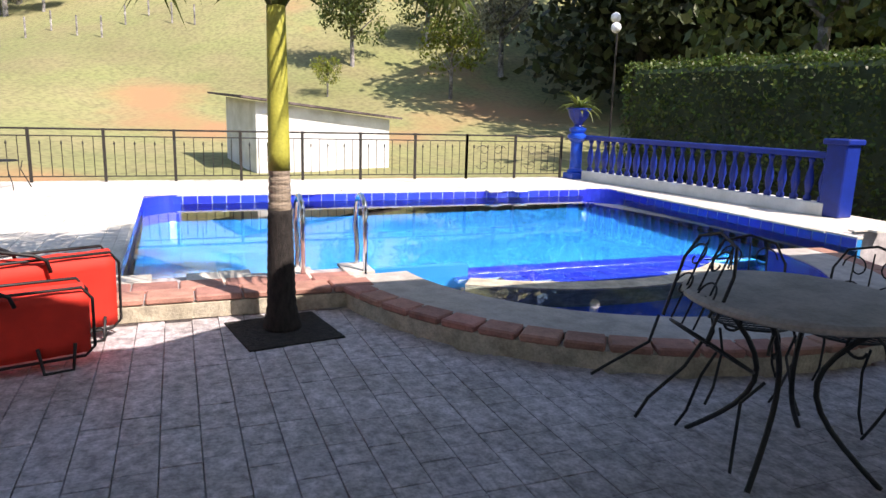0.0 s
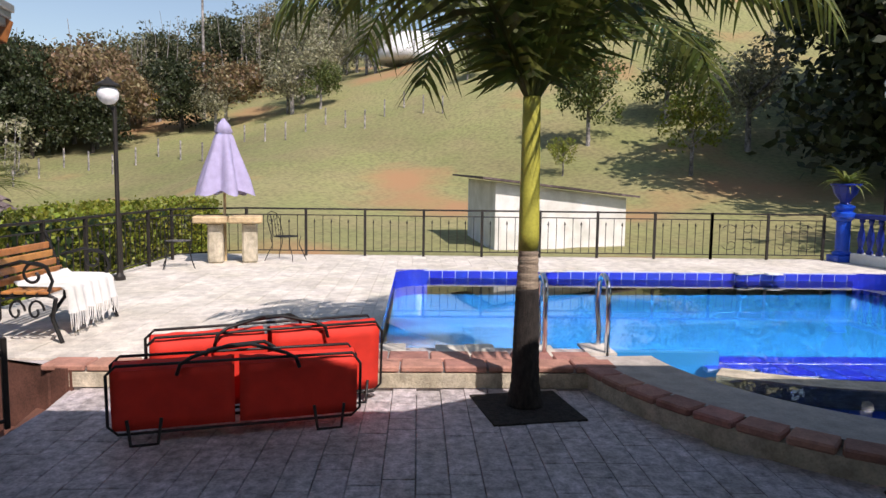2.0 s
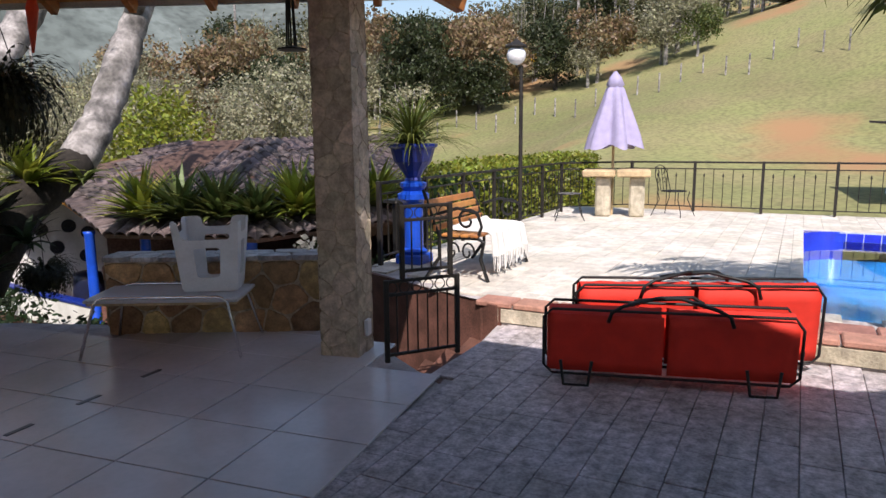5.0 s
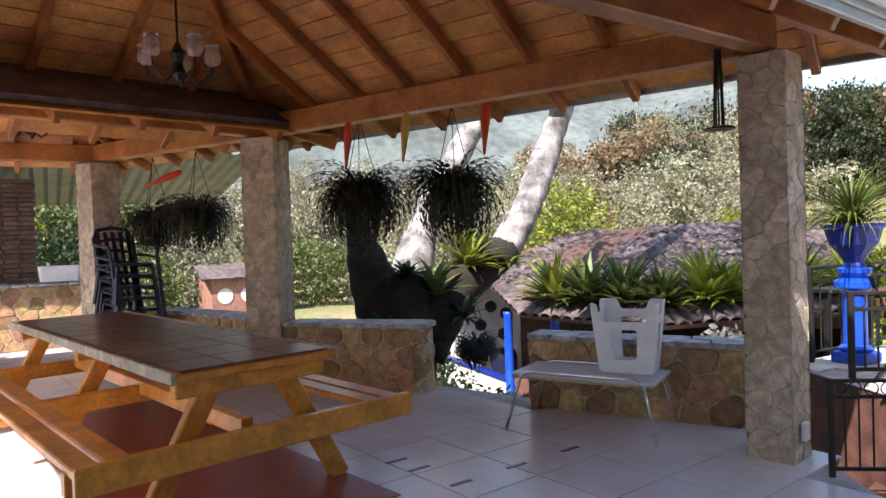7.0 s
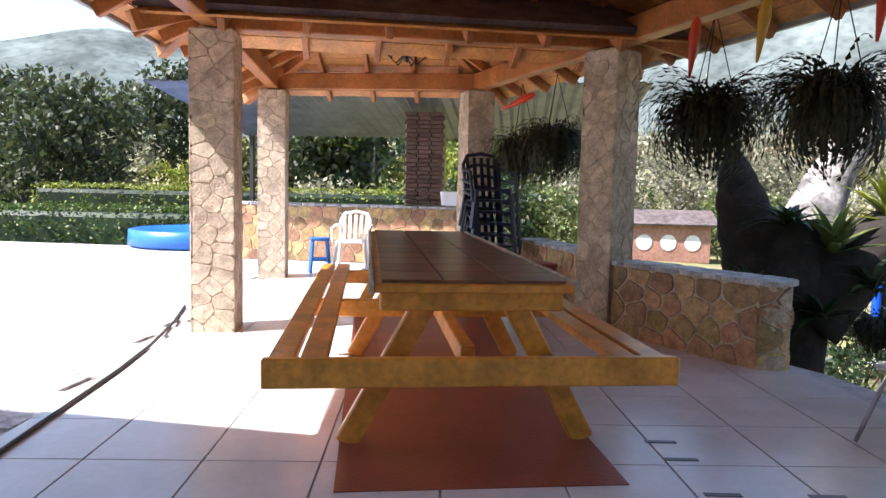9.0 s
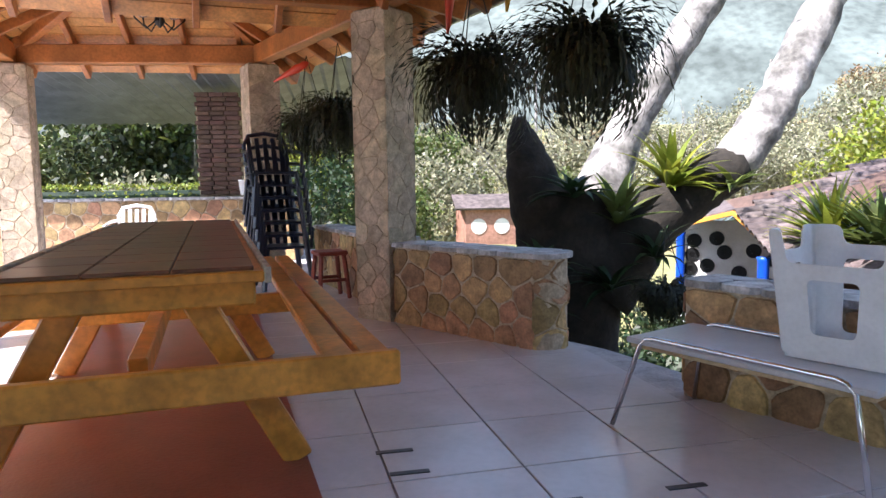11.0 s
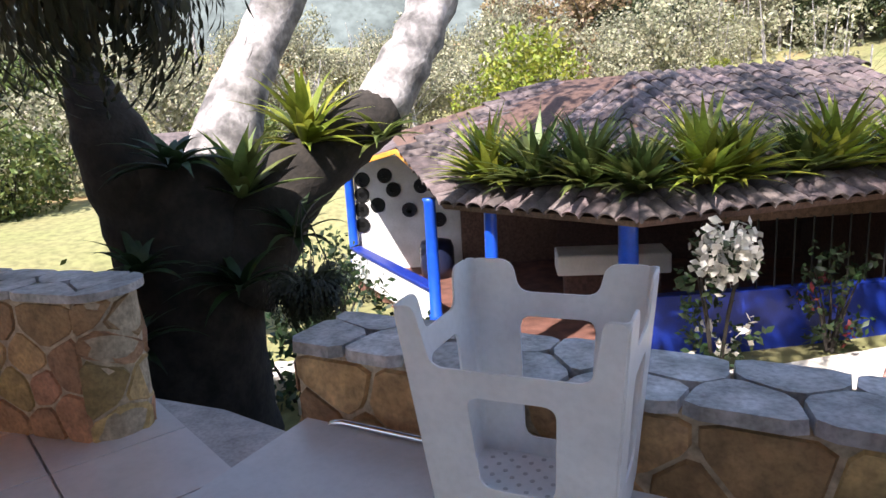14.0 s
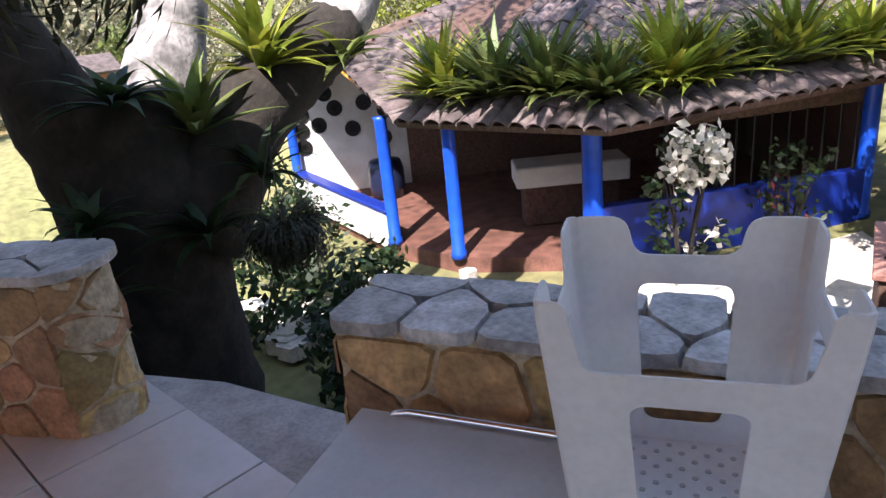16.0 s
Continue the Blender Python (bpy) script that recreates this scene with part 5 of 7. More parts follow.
def park_bench():
    host = thing("park_bench", "bench with orange wooden slats and black cast iron scroll ends", "bench")
    host.matrix_basis = pose(5.62, -0.60, FZ, 0, 0, 182)
    L = 1.15
    for k in range(4):
        g = Geo()
        box(g, (0, -0.02 - 0.03 * k, 0.47 + 0.075 * k), (L, 0.022, 0.06), 0, 0.008)
        part("back_slat", g, BENCHWOOD, host)
    for k in range(4):
        g = Geo()
        box(g, (0, 0.09 + 0.095 * k, 0.41), (L, 0.075, 0.025), 0, 0.008)
        part("seat_slat", g, BENCHWOOD, host)
    for s in (-1, 1):
        x = s * (L / 2 - 0.03)
        g = Geo()
        ring_path(g, [(x, -0.14, 0.82), (x, -0.03, 0.5), (x, 0.02, 0.39), (x, 0.4, 0.39), (x, 0.46, 0.36), (x, 0.43, 0.2), (x, 0.5, 0.0)], 0.018, 8)
        ring_path(g, [(x, 0.02, 0.39), (x, 0.02, 0.2), (x, -0.12, 0)], 0.018, 8)
        pts = []
        for i in range(18):
            a = i * 0.42
            rr = 0.12 * (1 - i / 21)
            pts.append((x, 0.3 + rr * math.cos(a), 0.55 + rr * math.sin(a)))
        ring_path(g, pts, 0.013, 6)
        ring_path(g, [(x, 0.0, 0.6), (x, 0.2, 0.66), (x, 0.4, 0.62), (x, 0.44, 0.5), (x, 0.4, 0.4)], 0.015, 6)
        for yy in (0.15, 0.3):
            pts = [(x, yy + 0.07 * (1 - i / 18) * math.cos(i * 0.5), 0.26 + 0.1 * (1 - i / 18) * math.sin(i * 0.5)) for i in range(15)]
            ring_path(g, pts, 0.01, 6)
        part("end_frame", g, IRON, host)
    return host


park_bench()


def bench_throw():
    """A white fringed cloth over the bench seat, hanging down in front."""
    host = thing("throw_blanket", "white fringed cloth draped over the bench seat", "blanket")
    host.matrix_basis = pose(5.72, -0.60, FZ, 0, 0, 182)
    prof = [(0.04, 0.47), (0.08, 0.432), (0.2, 0.432), (0.34, 0.432), (0.425, 0.43), (0.452, 0.40), (0.462, 0.30), (0.47, 0.2)]
    g = Geo()
    nx = 40
    vs = []
    for i in range(nx + 1):
        x = -0.46 + 0.92 * i / nx
        for k, (y, z) in enumerate(prof):
            w = max(0, k - 4) * 0.007 * math.sin(i * 0.9 + 0.4 * math.sin(i * 0.37))
            vs.append((x, y + w + max(0, k - 4) * 0.008, z + 0.004 * math.sin(i * 0.5 + k)))
    m = len(prof)
    fs = [(i * m + k, (i + 1) * m + k, (i + 1) * m + k + 1, i * m + k + 1) for i in range(nx) for k in range(m - 1)]
    n = len(vs)
    vs += [(x, y - 0.006, z - 0.006) for x, y, z in vs]
    fs += [tuple(reversed([q + n for q in f])) for f in fs]
    g.add(vs, fs)
    part("cloth", g, WHITEWALL, host, smooth=True)
    g = Geo()
    r = np.random.default_rng(77)
    for i in range(60):
        x = -0.455 + 0.91 * i / 59
        y = 0.494 + 0.02 * math.sin(i * 0.6)
        ring_path(g, [(x, y, 0.21), (x + r.uniform(-0.01, 0.01), y + 0.004, 0.13), (x + r.uniform(-0.02, 0.02), y + r.uniform(-0.01, 0.01), r.uniform(0.05, 0.09))], 0.004, 4)
    tagged(part("fringe", g, WHITEWALL, host, "hanging cotton fringe"), kind="stuff")


bench_throw()


def ladder():
    host = thing("pool_ladder", "polished steel pool ladder at the deck edge", "ladder")
    for y in (-5.48, -4.98):
        g = Geo()
        pts = [(4.86, y, FZ - 0.02), (4.87, y, 0.55)] + [(5.02 - 0.15 * math.cos(a), y, 0.62 + 0.14 * math.sin(a)) for a in np.linspace(0.3, 2.6, 8)] + [(5.2, y, 0.5), (5.13, y, 0.3), (5.14, y, -0.7)]
        ring_path(g, pts, 0.021, 10)
        part("rail", g, CHROME, host, smooth=True)
    for z in (-0.05, -0.3, -0.55):
        g = Geo()
        box(g, (5.14, -5.23, z), (0.07, 0.5, 0.02), 0, 0.005)
        part("tread", g, CHROME, host)


ladder()


# ---------------------------------------------------------------- shed on the meadow
def shed():
    host = thing("shed", "small whitewashed field shed with a sloping tiled roof", "shed")
    z = -0.88
    A, B = np.array([16.25, -5.85]), np.array([16.9, -9.28])
    d = (B - A)
    yaw = math.atan2(d[1], d[0])
    L = np.linalg.norm(d)
    host.matrix_basis = pose(A[0], A[1], z, 0, 0, math.degrees(yaw))
    g = Geo()
    W, h0, h1 = 2.6, 2.42, 2.06
    # back wall stands away from the pool
    vs = [(0, 0, 0), (L, 0, 0), (L, W, 0), (0, W, 0), (0, 0, h0), (L, 0, h1), (L, W, h1 + 0.1), (0, W, h0 + 0.1)]
    g.add(vs, [(3, 2, 1, 0), (4, 5, 6, 7), (0, 1, 5, 4), (1, 2, 6, 5), (2, 3, 7, 6), (3, 0, 4, 7)])
    part("wall", g, WHITEWALL, host)
    for k in range(18):
        g = Geo()
        x0 = -0.4 + (L + 0.6) * k / 18
        x1 = -0.4 + (L + 0.6) * (k + 1) / 18
        z0 = h0 + 0.03 + (h1 - h0) * x0 / L
        z1 = h0 + 0.03 + (h1 - h0) * x1 / L
        slab(g, [(x0, -0.25, z0 + 0.05), (x1 + 0.05, -0.25, z1 + 0.05), (x1 + 0.05, W + 0.25, z1 + 0.15), (x0, W + 0.25, z0 + 0.15)], 0.05)
        part("roof_sheet", g, CLAYROOF, host)


shed()

# ---------------------------------------------------------------- unseen roof behind the walker, added to shade the terrace
def add_shade_roof():
    host = thing("veranda_roof", "plain unseen roof added to shade the terrace", "roof", kind="structure")
    g = Geo()
    # Edge bent so that its shadow line falls at the step and loungers.
    edge = [(2.45, -15), (2.45, -6.3), (1.7, -5.2), (1.7, -1.35)]
    for (xa, ya), (xb, yb) in zip(edge, edge[1:]):
        slab(g, [(-7.5, ya, 4.3), (xa, ya, 3.0 + (2.34 - xa) * 0.132), (xb, yb, 3.0 + (2.34 - xb) * 0.132), (-7.5, yb, 4.3)], 0.12)
    part("cover", g, CLAYROOF, host)
    # Unseen white wall and posts that complete the added roof.
    g = Geo()
    box(g, (-7.6, -9, 2.1), (0.3, 12.5, 4.2), 0, 0.01)
    part("unseen_wall", g, WHITEWALL, host)
    for y in (-14.6, -9.4):
        g = Geo()
        box(g, (1.5, y, 1.5), (0.3, 0.3, 3.0), 0, 0.02)
        part("post", g, WHITEWALL, host)


add_shade_roof()


# ---------------------------------------------------------------- the big tree beside the kiosk
def big_tree():
    host = thing("tree", "old leaning tree, its shaded trunk coloured darker than its pale sunlit limbs", "tree")
    r = np.random.default_rng(3)

    def limb(name, pts, radii, mat, label="", bumps=0.12):
        g = Geo()
        P, R = [], []
        for i in range(len(pts) - 1):
            for k in range(6):
                t = k / 6
                P.append(Vector(pts[i]).lerp(Vector(pts[i + 1]), t))
                R.append((radii[i] + (radii[i + 1] - radii[i]) * t) * (1 + r.uniform(-bumps, bumps)))
        P.append(Vector(pts[-1]))
        R.append(radii[-1])
        P = [P[0]] + [(P[i - 1] + P[i] * 2 + P[i + 1]) / 4 for i in range(1, len(P) - 1)] + [P[-1]]
        ring_path(g, P, R, 16)
        part(name, g, mat, host, label, True)

    # Shaded trunk and low limbs get darker bark than the sunlit ones.
    limb("trunk", [(3.05, 4.15, -2.3), (3.05, 4.1, -1.4), (3.08, 4.0, -0.4), (3.1, 3.95, 0.5), (3.12, 3.95, 1.0)], [0.85, 0.62, 0.5, 0.46, 0.4], BARKDARK, "trunk in bark darkened for shade", 0.05)
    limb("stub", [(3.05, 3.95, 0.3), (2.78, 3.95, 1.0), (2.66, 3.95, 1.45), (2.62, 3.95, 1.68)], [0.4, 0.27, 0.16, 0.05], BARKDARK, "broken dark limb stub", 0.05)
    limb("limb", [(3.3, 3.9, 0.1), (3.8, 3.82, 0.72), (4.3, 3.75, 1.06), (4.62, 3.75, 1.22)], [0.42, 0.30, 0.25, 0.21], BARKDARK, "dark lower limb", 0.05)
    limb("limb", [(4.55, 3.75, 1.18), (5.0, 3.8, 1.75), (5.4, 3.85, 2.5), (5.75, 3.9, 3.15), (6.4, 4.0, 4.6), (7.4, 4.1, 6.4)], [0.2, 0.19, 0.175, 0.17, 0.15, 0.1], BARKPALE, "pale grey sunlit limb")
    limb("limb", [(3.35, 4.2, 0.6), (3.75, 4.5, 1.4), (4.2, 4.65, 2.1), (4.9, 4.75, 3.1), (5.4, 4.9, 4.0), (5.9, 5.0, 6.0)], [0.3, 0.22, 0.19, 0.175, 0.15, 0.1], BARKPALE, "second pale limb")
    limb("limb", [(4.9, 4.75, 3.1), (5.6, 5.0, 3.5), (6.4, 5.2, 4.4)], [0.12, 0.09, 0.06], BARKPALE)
    # Crown out of view, widened to shade the lower house roof.
    g = Geo()
    pts = np.concatenate([clumps(r, (6.9, 4.4, 7.0), (3.0, 3.0, 1.3), 70, 30, 0.35), clumps(r, (5.0, 5.2, 6.6), (2.4, 2.4, 1.0), 40, 30, 0.3), clumps(r, (5.6, 2.6, 7.2), (2.6, 2.2, 1.1), 75, 30, 0.33), clumps(r, (8.5, 2.0, 7.4), (2.2, 2.0, 1.0), 50, 30, 0.33)])
    leaves(g, pts, 0.16, r)
    part("crown", g, LEAF, host)
    # Unseen limb and crown, added over the kiosk to shade the house front.
    limb("limb", [(5.6, 3.88, 2.95), (5.2, 2.6, 5.0), (4.4, 1.2, 6.4), (3.6, 0.3, 7.2)], [0.11, 0.1, 0.08, 0.05], BARKPALE)
    g = Geo()
    leaves(g, clumps(r, (3.9, 0.5, 7.4), (2.4, 1.5, 0.8), 120, 30, 0.3), 0.17, r)
    part("crown", g, LEAF, host)


big_tree()
blade_plant("bromeliad", "bright yellow-green bromeliad growing on the tree", (3.95, 3.66, 1.0), 60, 0.62, BROMELIA, 31, 0.55, 0.032, 1.0)
blade_plant("bromeliad", "dark green bromeliad in the tree fork", (3.42, 3.55, 0.72), 36, 0.55, LEAF, 32, 0.5, 0.035, 1.1)
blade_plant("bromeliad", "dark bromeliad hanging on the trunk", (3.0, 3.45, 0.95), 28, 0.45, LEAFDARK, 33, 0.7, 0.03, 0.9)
blade_plant("bromeliad", "green bromeliad low on the limb", (4.45, 3.5, 1.0), 22, 0.4, LEAF, 34, 0.8, 0.03, 0.8)


# Shade on these is painted by the dark leaf colour.
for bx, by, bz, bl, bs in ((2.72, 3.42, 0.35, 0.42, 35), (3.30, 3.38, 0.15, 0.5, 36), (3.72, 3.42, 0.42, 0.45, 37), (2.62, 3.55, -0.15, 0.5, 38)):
    blade_plant("bromeliad", "bromeliad growing on the trunk, its leaves coloured dark for shade", (bx, by, bz), 26, bl, LEAFDARK, bs, 0.75, 0.026, 0.9)


# ---------------------------------------------------------------- hanging baskets and ornaments under the beam
def hanging_fern(c, top, R, seed, label):
    host = thing("hanging_fern", label, "hanging plant", "hanging baskets under the kiosk beam")
    r = np.random.default_rng(seed)
    host.matrix_basis = pose(*c)
    g = Geo()
    lathe(g, (0, 0, -0.14), [(0.08, 0), (0.16, 0.05), (0.19, 0.14), (0.2, 0.16), (0.17, 0.16)], 16)
    part("basket", g, BARKDARK, host)
    for k in range(3):
        a = k * 2.1
        g = Geo()
        ring_path(g, [(0.19 * math.cos(a), 0.19 * math.sin(a), 0), (0, 0, top - c[2])], 0.004, 5)
        part("chain", g, IRON, host)
    g = Geo()
    for k in range(700):
        az, e = r.uniform(0, 2 * math.pi), r.uniform(-0.5, 1.5)
        L = R * r.uniform(0.45, 1.5)
        p = Vector((0.06 * math.cos(az), 0.06 * math.sin(az), 0.0))
        for i in range(9):
            d = Vector((math.cos(az) * math.cos(e), math.sin(az) * math.cos(e), math.sin(e)))
            q = p + d * (L / 9)
            side = Vector((-math.sin(az), math.cos(az), 0))
            w = 0.014 * (1 - i / 11) * r.uniform(0.5, 1.6)
            for s in (-1, 1):
                tip = p.lerp(q, 0.5) + side * s * w * 1.5 + Vector((0, 0, -w * 0.8))
                g.add([tuple(p), tuple(q), tuple(tip)], [(0, 1, 2)])
            p = q
            e -= r.uniform(0.12, 0.5)
    part("foliage", g, FERNLEAF, host)
    return host


hanging_fern((1.95, 2.22, 1.80), 2.5, 0.50, 1, "dark bushy fern in a hanging basket")
hanging_fern((2.46, 1.46, 1.80), 2.5, 0.48, 2, "dark hanging fern with dry tips")
hanging_fern((0.98, 4.55, 1.75), 2.45, 0.45, 3, "large dark fern hanging at the far bay")
hanging_fern((0.62, 5.25, 1.7), 2.45, 0.42, 4, "dark fern hanging beside the far post")


hanging_fern((3.62, 3.02, 0.16), 0.72, 0.26, 6, "small dark plant in a pot hung from the tree limb")


def ornament(c, mat, label, tilt=0, yaw=0):
    g = Geo()
    lathe(g, (0, 0, 0), [(0.008, -0.26), (0.02, -0.16), (0.032, -0.05), (0.04, 0.02), (0.03, 0.07), (0.034, 0.10), (0.02, 0.135), (0.004, 0.15)], 10)
    ob = tagged(new("hanging_ornament", g.mesh("hanging_ornament", mat, True)), label, "ornament", "painted ornaments under the beam")
    ob.matrix_basis = pose(*c, tilt, 0, yaw)
    return ob


REDPAINT = material("red_ornament_paint", (0.70, 0.06, 0.02), 0.4, vary=0.1)
OCHRE = material("ochre_ornament_paint", (0.60, 0.36, 0.04), 0.4, vary=0.1)
ornament((1.78, 2.08, 2.28), REDPAINT, "red painted wooden ornament hanging from the beam", 8, 20)
ornament((2.05, 1.52, 2.28), OCHRE, "ochre painted wooden ornament hanging from the beam", 6, 60)
ornament((2.45, 0.95, 2.28), REDPAINT, "red painted wooden ornament with long tail on the beam", 5, 100)
ornament((0.62, 4.1, 2.12), REDPAINT, "red painted ornament slung below the far beam", 70, 60)


def chandelier(c):
    host = thing("chandelier", "dark iron chandelier with clear glass shades", "lamp", "chandeliers of the kiosk")
    host.matrix_basis = pose(*c)
    g = Geo()
    ring_path(g, [(0, 0, 1.0), (0, 0, 0.1)], 0.008, 6)
    lathe(g, (0, 0, -0.12), [(0.01, 0), (0.05, 0.05), (0.03, 0.12), (0.05, 0.18), (0.015, 0.26)], 12)
    part("stem", g, IRON, host)
    for k in range(5):
        a = k * 2 * math.pi / 5
        g = Geo()
        ring_path(g, [(0.02 * math.cos(a), 0.02 * math.sin(a), -0.05), (0.12 * math.cos(a), 0.12 * math.sin(a), -0.14), (0.22 * math.cos(a), 0.22 * math.sin(a), -0.06), (0.23 * math.cos(a), 0.23 * math.sin(a), 0.0)], 0.008, 6)
        part("arm", g, IRON, host)
        g = Geo()
        lathe(g, (0.23 * math.cos(a), 0.23 * math.sin(a), 0.0), [(0.025, 0), (0.05, 0.02), (0.06, 0.06), (0.045, 0.11), (0.055, 0.14)], 12)
        part("shade", g, GLASS, host, "clear glass shade", True)


GLASS = material("clear_shade_glass", (0.9, 0.9, 0.9), 0.05, vary=0.02, bump=0, trans=0.85)
chandelier((0.33, 1.55, 2.66))
chandelier((-0.62, 4.4, 2.66))


def wind_chime():
    host = thing("wind_chime", "small black iron wind chime hanging by the post", "ornament")
    host.matrix_basis = pose(2.98, -0.74, 0)
    g = Geo()
    lathe(g, (0, 0, 1.98), [(0.02, 0), (0.09, 0.005), (0.09, 0.015), (0.02, 0.03)], 14)
    part("disc", g, IRON, host)
    for k in range(5):
        a = k * 1.257
        g = Geo()
        ring_path(g, [(0.03 * math.cos(a), 0.03 * math.sin(a), 2.0), (0.015 * math.cos(a), 0.015 * math.sin(a), 2.46)], 0.006, 5)
        part("rod", g, IRON, host)


wind_chime()


# ---------------------------------------------------------------- chairs and stools at the far end
def plastic_chair(name, label, mat, c, yaw, z=0.0, group=""):
    host = thing(name, label, "chair", group)
    host.matrix_basis = pose(c[0], c[1], z, 0, 0, yaw)
    for sx in (-1, 1):
        for y0, y1 in ((0.2, 0.24), (-0.19, -0.25)):
            g = Geo()
            beam(g, (sx * 0.2, y0, 0.43), (sx * 0.25, y1, 0), 0.05, 0.035, 0.008)
            part("leg", g, mat, host)
        g = Geo()
        ring_path(g, [(sx * 0.25, 0.22, 0.0 + 0.42), (sx * 0.27, 0.2, 0.62), (sx * 0.27, -0.05, 0.65), (sx * 0.24, -0.24, 0.66)], 0.018, 8)
        part("armrest", g, mat, host)
    g = Geo()
    box(g, (0, 0, 0.43), (0.44, 0.43, 0.03), 0, 0.012)
    part("seat", g, mat, host)
    for k in range(-2, 3):
        g = Geo()
        beam(g, (k * 0.08, -0.2, 0.44), (k * 0.085, -0.30, 0.80), 0.045, 0.012, 0.004)
        part("back_slat", g, mat, host)
    g = Geo()
    ring_path(g, [(-0.21, -0.19, 0.43), (-0.22, -0.28, 0.72), (-0.17, -0.31, 0.82), (0, -0.32, 0.85), (0.17, -0.31, 0.82), (0.22, -0.28, 0.72), (0.21, -0.19, 0.43)], 0.022, 8)
    part("back_frame", g, mat, host)
    return host


for k in range(7):
    plastic_chair("stacking_chair", "navy blue plastic chair in a tall stack on the floor", NAVYPL, (0.33 - 0.012 * k, 5.02 - 0.012 * k), 200, 0.018 + 0.128 * k, "stack of navy chairs")
plastic_chair("plastic_chair", "white plastic armchair in front of the stone counter", WHITEPL, (-1.75, 6.75), 185, -0.001)


def stool(c, h, w, mat, label, z=0.0):
    host = thing("stool", label, "stool")
    host.matrix_basis = pose(c[0], c[1], z, 0, 0, 20)
    g = Geo()
    box(g, (0, 0, h - 0.02), (w, w, 0.04), 0, 0.01)
    part("seat", g, mat, host)
    for sx in (-1, 1):
        for sy in (-1, 1):
            g = Geo()
            beam(g, (sx * w * 0.38, sy * w * 0.38, h - 0.03), (sx * w * 0.52, sy * w * 0.52, 0), 0.035, 0.035, 0.005)
            part("leg", g, mat, host)
    for s in (-1, 1):
        g = Geo()
        beam(g, (-w * 0.46, s * w * 0.46, h * 0.4), (w * 0.46, s * w * 0.46, h * 0.4), 0.022, 0.03, 0.004)
        part("rung", g, mat, host)
    return host


stool((-2.12, 6.35), 0.5, 0.26, BLUEPL, "bright blue plastic stool near the stone counter", -0.001)
stool((0.86, 4.25), 0.45, 0.28, REDWOOD, "dark red wooden stool by the low wall", 0.018)


def counter():
    stone_wall("stone_counter", (-4.3, 8.15), (0.2, 8.15), 0.95, 0.7, 9, "stone barbecue counter with grey top")
    host = thing("chimney", "sooty dark brick chimney above the barbecue counter", "chimney")
    g = Geo()
    box(g, (-0.95, 8.5, 1.05), (0.62, 0.5, 2.5), 0, 0.02)
    part("core", g, MORTAR, host)
    q = Geo()
    q.add(*chamfered(0.2, 0.09, 0.06, 0.006))
    me = q.mesh("brick", BRICK)
    for j in range(22):
        for i in range(3):
            ob = part("brick", me, BRICK, host)
            ob.location = (-1.16 + i * 0.21 + (0.0 if j % 2 else 0.03), 8.22, 0.99 + j * 0.068)
    tray = thing("plastic_crate", "white plastic crate on the barbecue counter", "crate")
    g = Geo()
    out = rounded(0.55, 0.36, 0.05)
    inn = rounded(0.51, 0.32, 0.04)
    n = len(out)
    vs = [(x * 0.9, y * 0.9, 0) for x, y in out] + [(x, y, 0.22) for x, y in out] + [(x, y, 0.22) for x, y in inn] + [(x * 0.9, y * 0.9, 0.02) for x, y in inn]
    fs = [tuple(range(n - 1, -1, -1)), tuple(range(3 * n, 4 * n))]
    for k in range(3):
        fs += [(k * n + j, k * n + (j + 1) % n, (k + 1) * n + (j + 1) % n, (k + 1) * n + j) for j in range(n)]
    g.add(vs, fs)
    part("tub", g, WHITEPL, tray)
    tray.matrix_basis = pose(-0.35, 8.0, 0.951)
    # low zinc roof over the barbecue
    roof = thing("zinc_roof", "corrugated zinc roof over the barbecue corner", "roof", kind="structure")
    g = Geo()
    vs, fs = [], []
    nx = 120
    for i in range(nx + 1):
        x = -5.0 + 7.4 * i / nx
        zz = 0.02 * math.sin(i * math.pi / 1.5)
        vs += [(x, 6.9, 2.72 + zz), (x, 10.8, 2.22 + zz), (x, 6.9, 2.735 + zz), (x, 10.8, 2.235 + zz)]
    for i in range(nx):
        a = i * 4
        fs += [(a, a + 4, a + 5, a + 1), (a + 2, a + 3, a + 7, a + 6)]
    g.add(vs, fs)
    part("sheet", g, METALROOF, roof)
    for x in (-4.8,):
        g = Geo()
        box(g, (x, 10.6, 0.3), (0.08, 0.08, 3.8), 0, 0.005)
        part("post", g, FENCEIRON, roof)


counter()


# ---------------------------------------------------------------- the lower house with the tiled roof
HZ = -1.75
A, B, C, D, E_ = (11.0, 2.75), (8.0, 4.45), (7.0, 5.75), (6.8, 6.85), (7.15, 10.2)


def blue_post(c, z0, z1, rr, label):
    g = Geo()
    lathe(g, (*c, z0), [(rr * 1.2, 0), (rr * 1.2, 0.08), (rr, 0.1), (rr * 0.94, z1 - z0 - 0.05), (rr * 1.15, z1 - z0)], 14)
    return tagged(new("house_post", g.mesh("house_post", BLUEPAINT, True)), label, "post", "blue posts of the lower house", "structure")


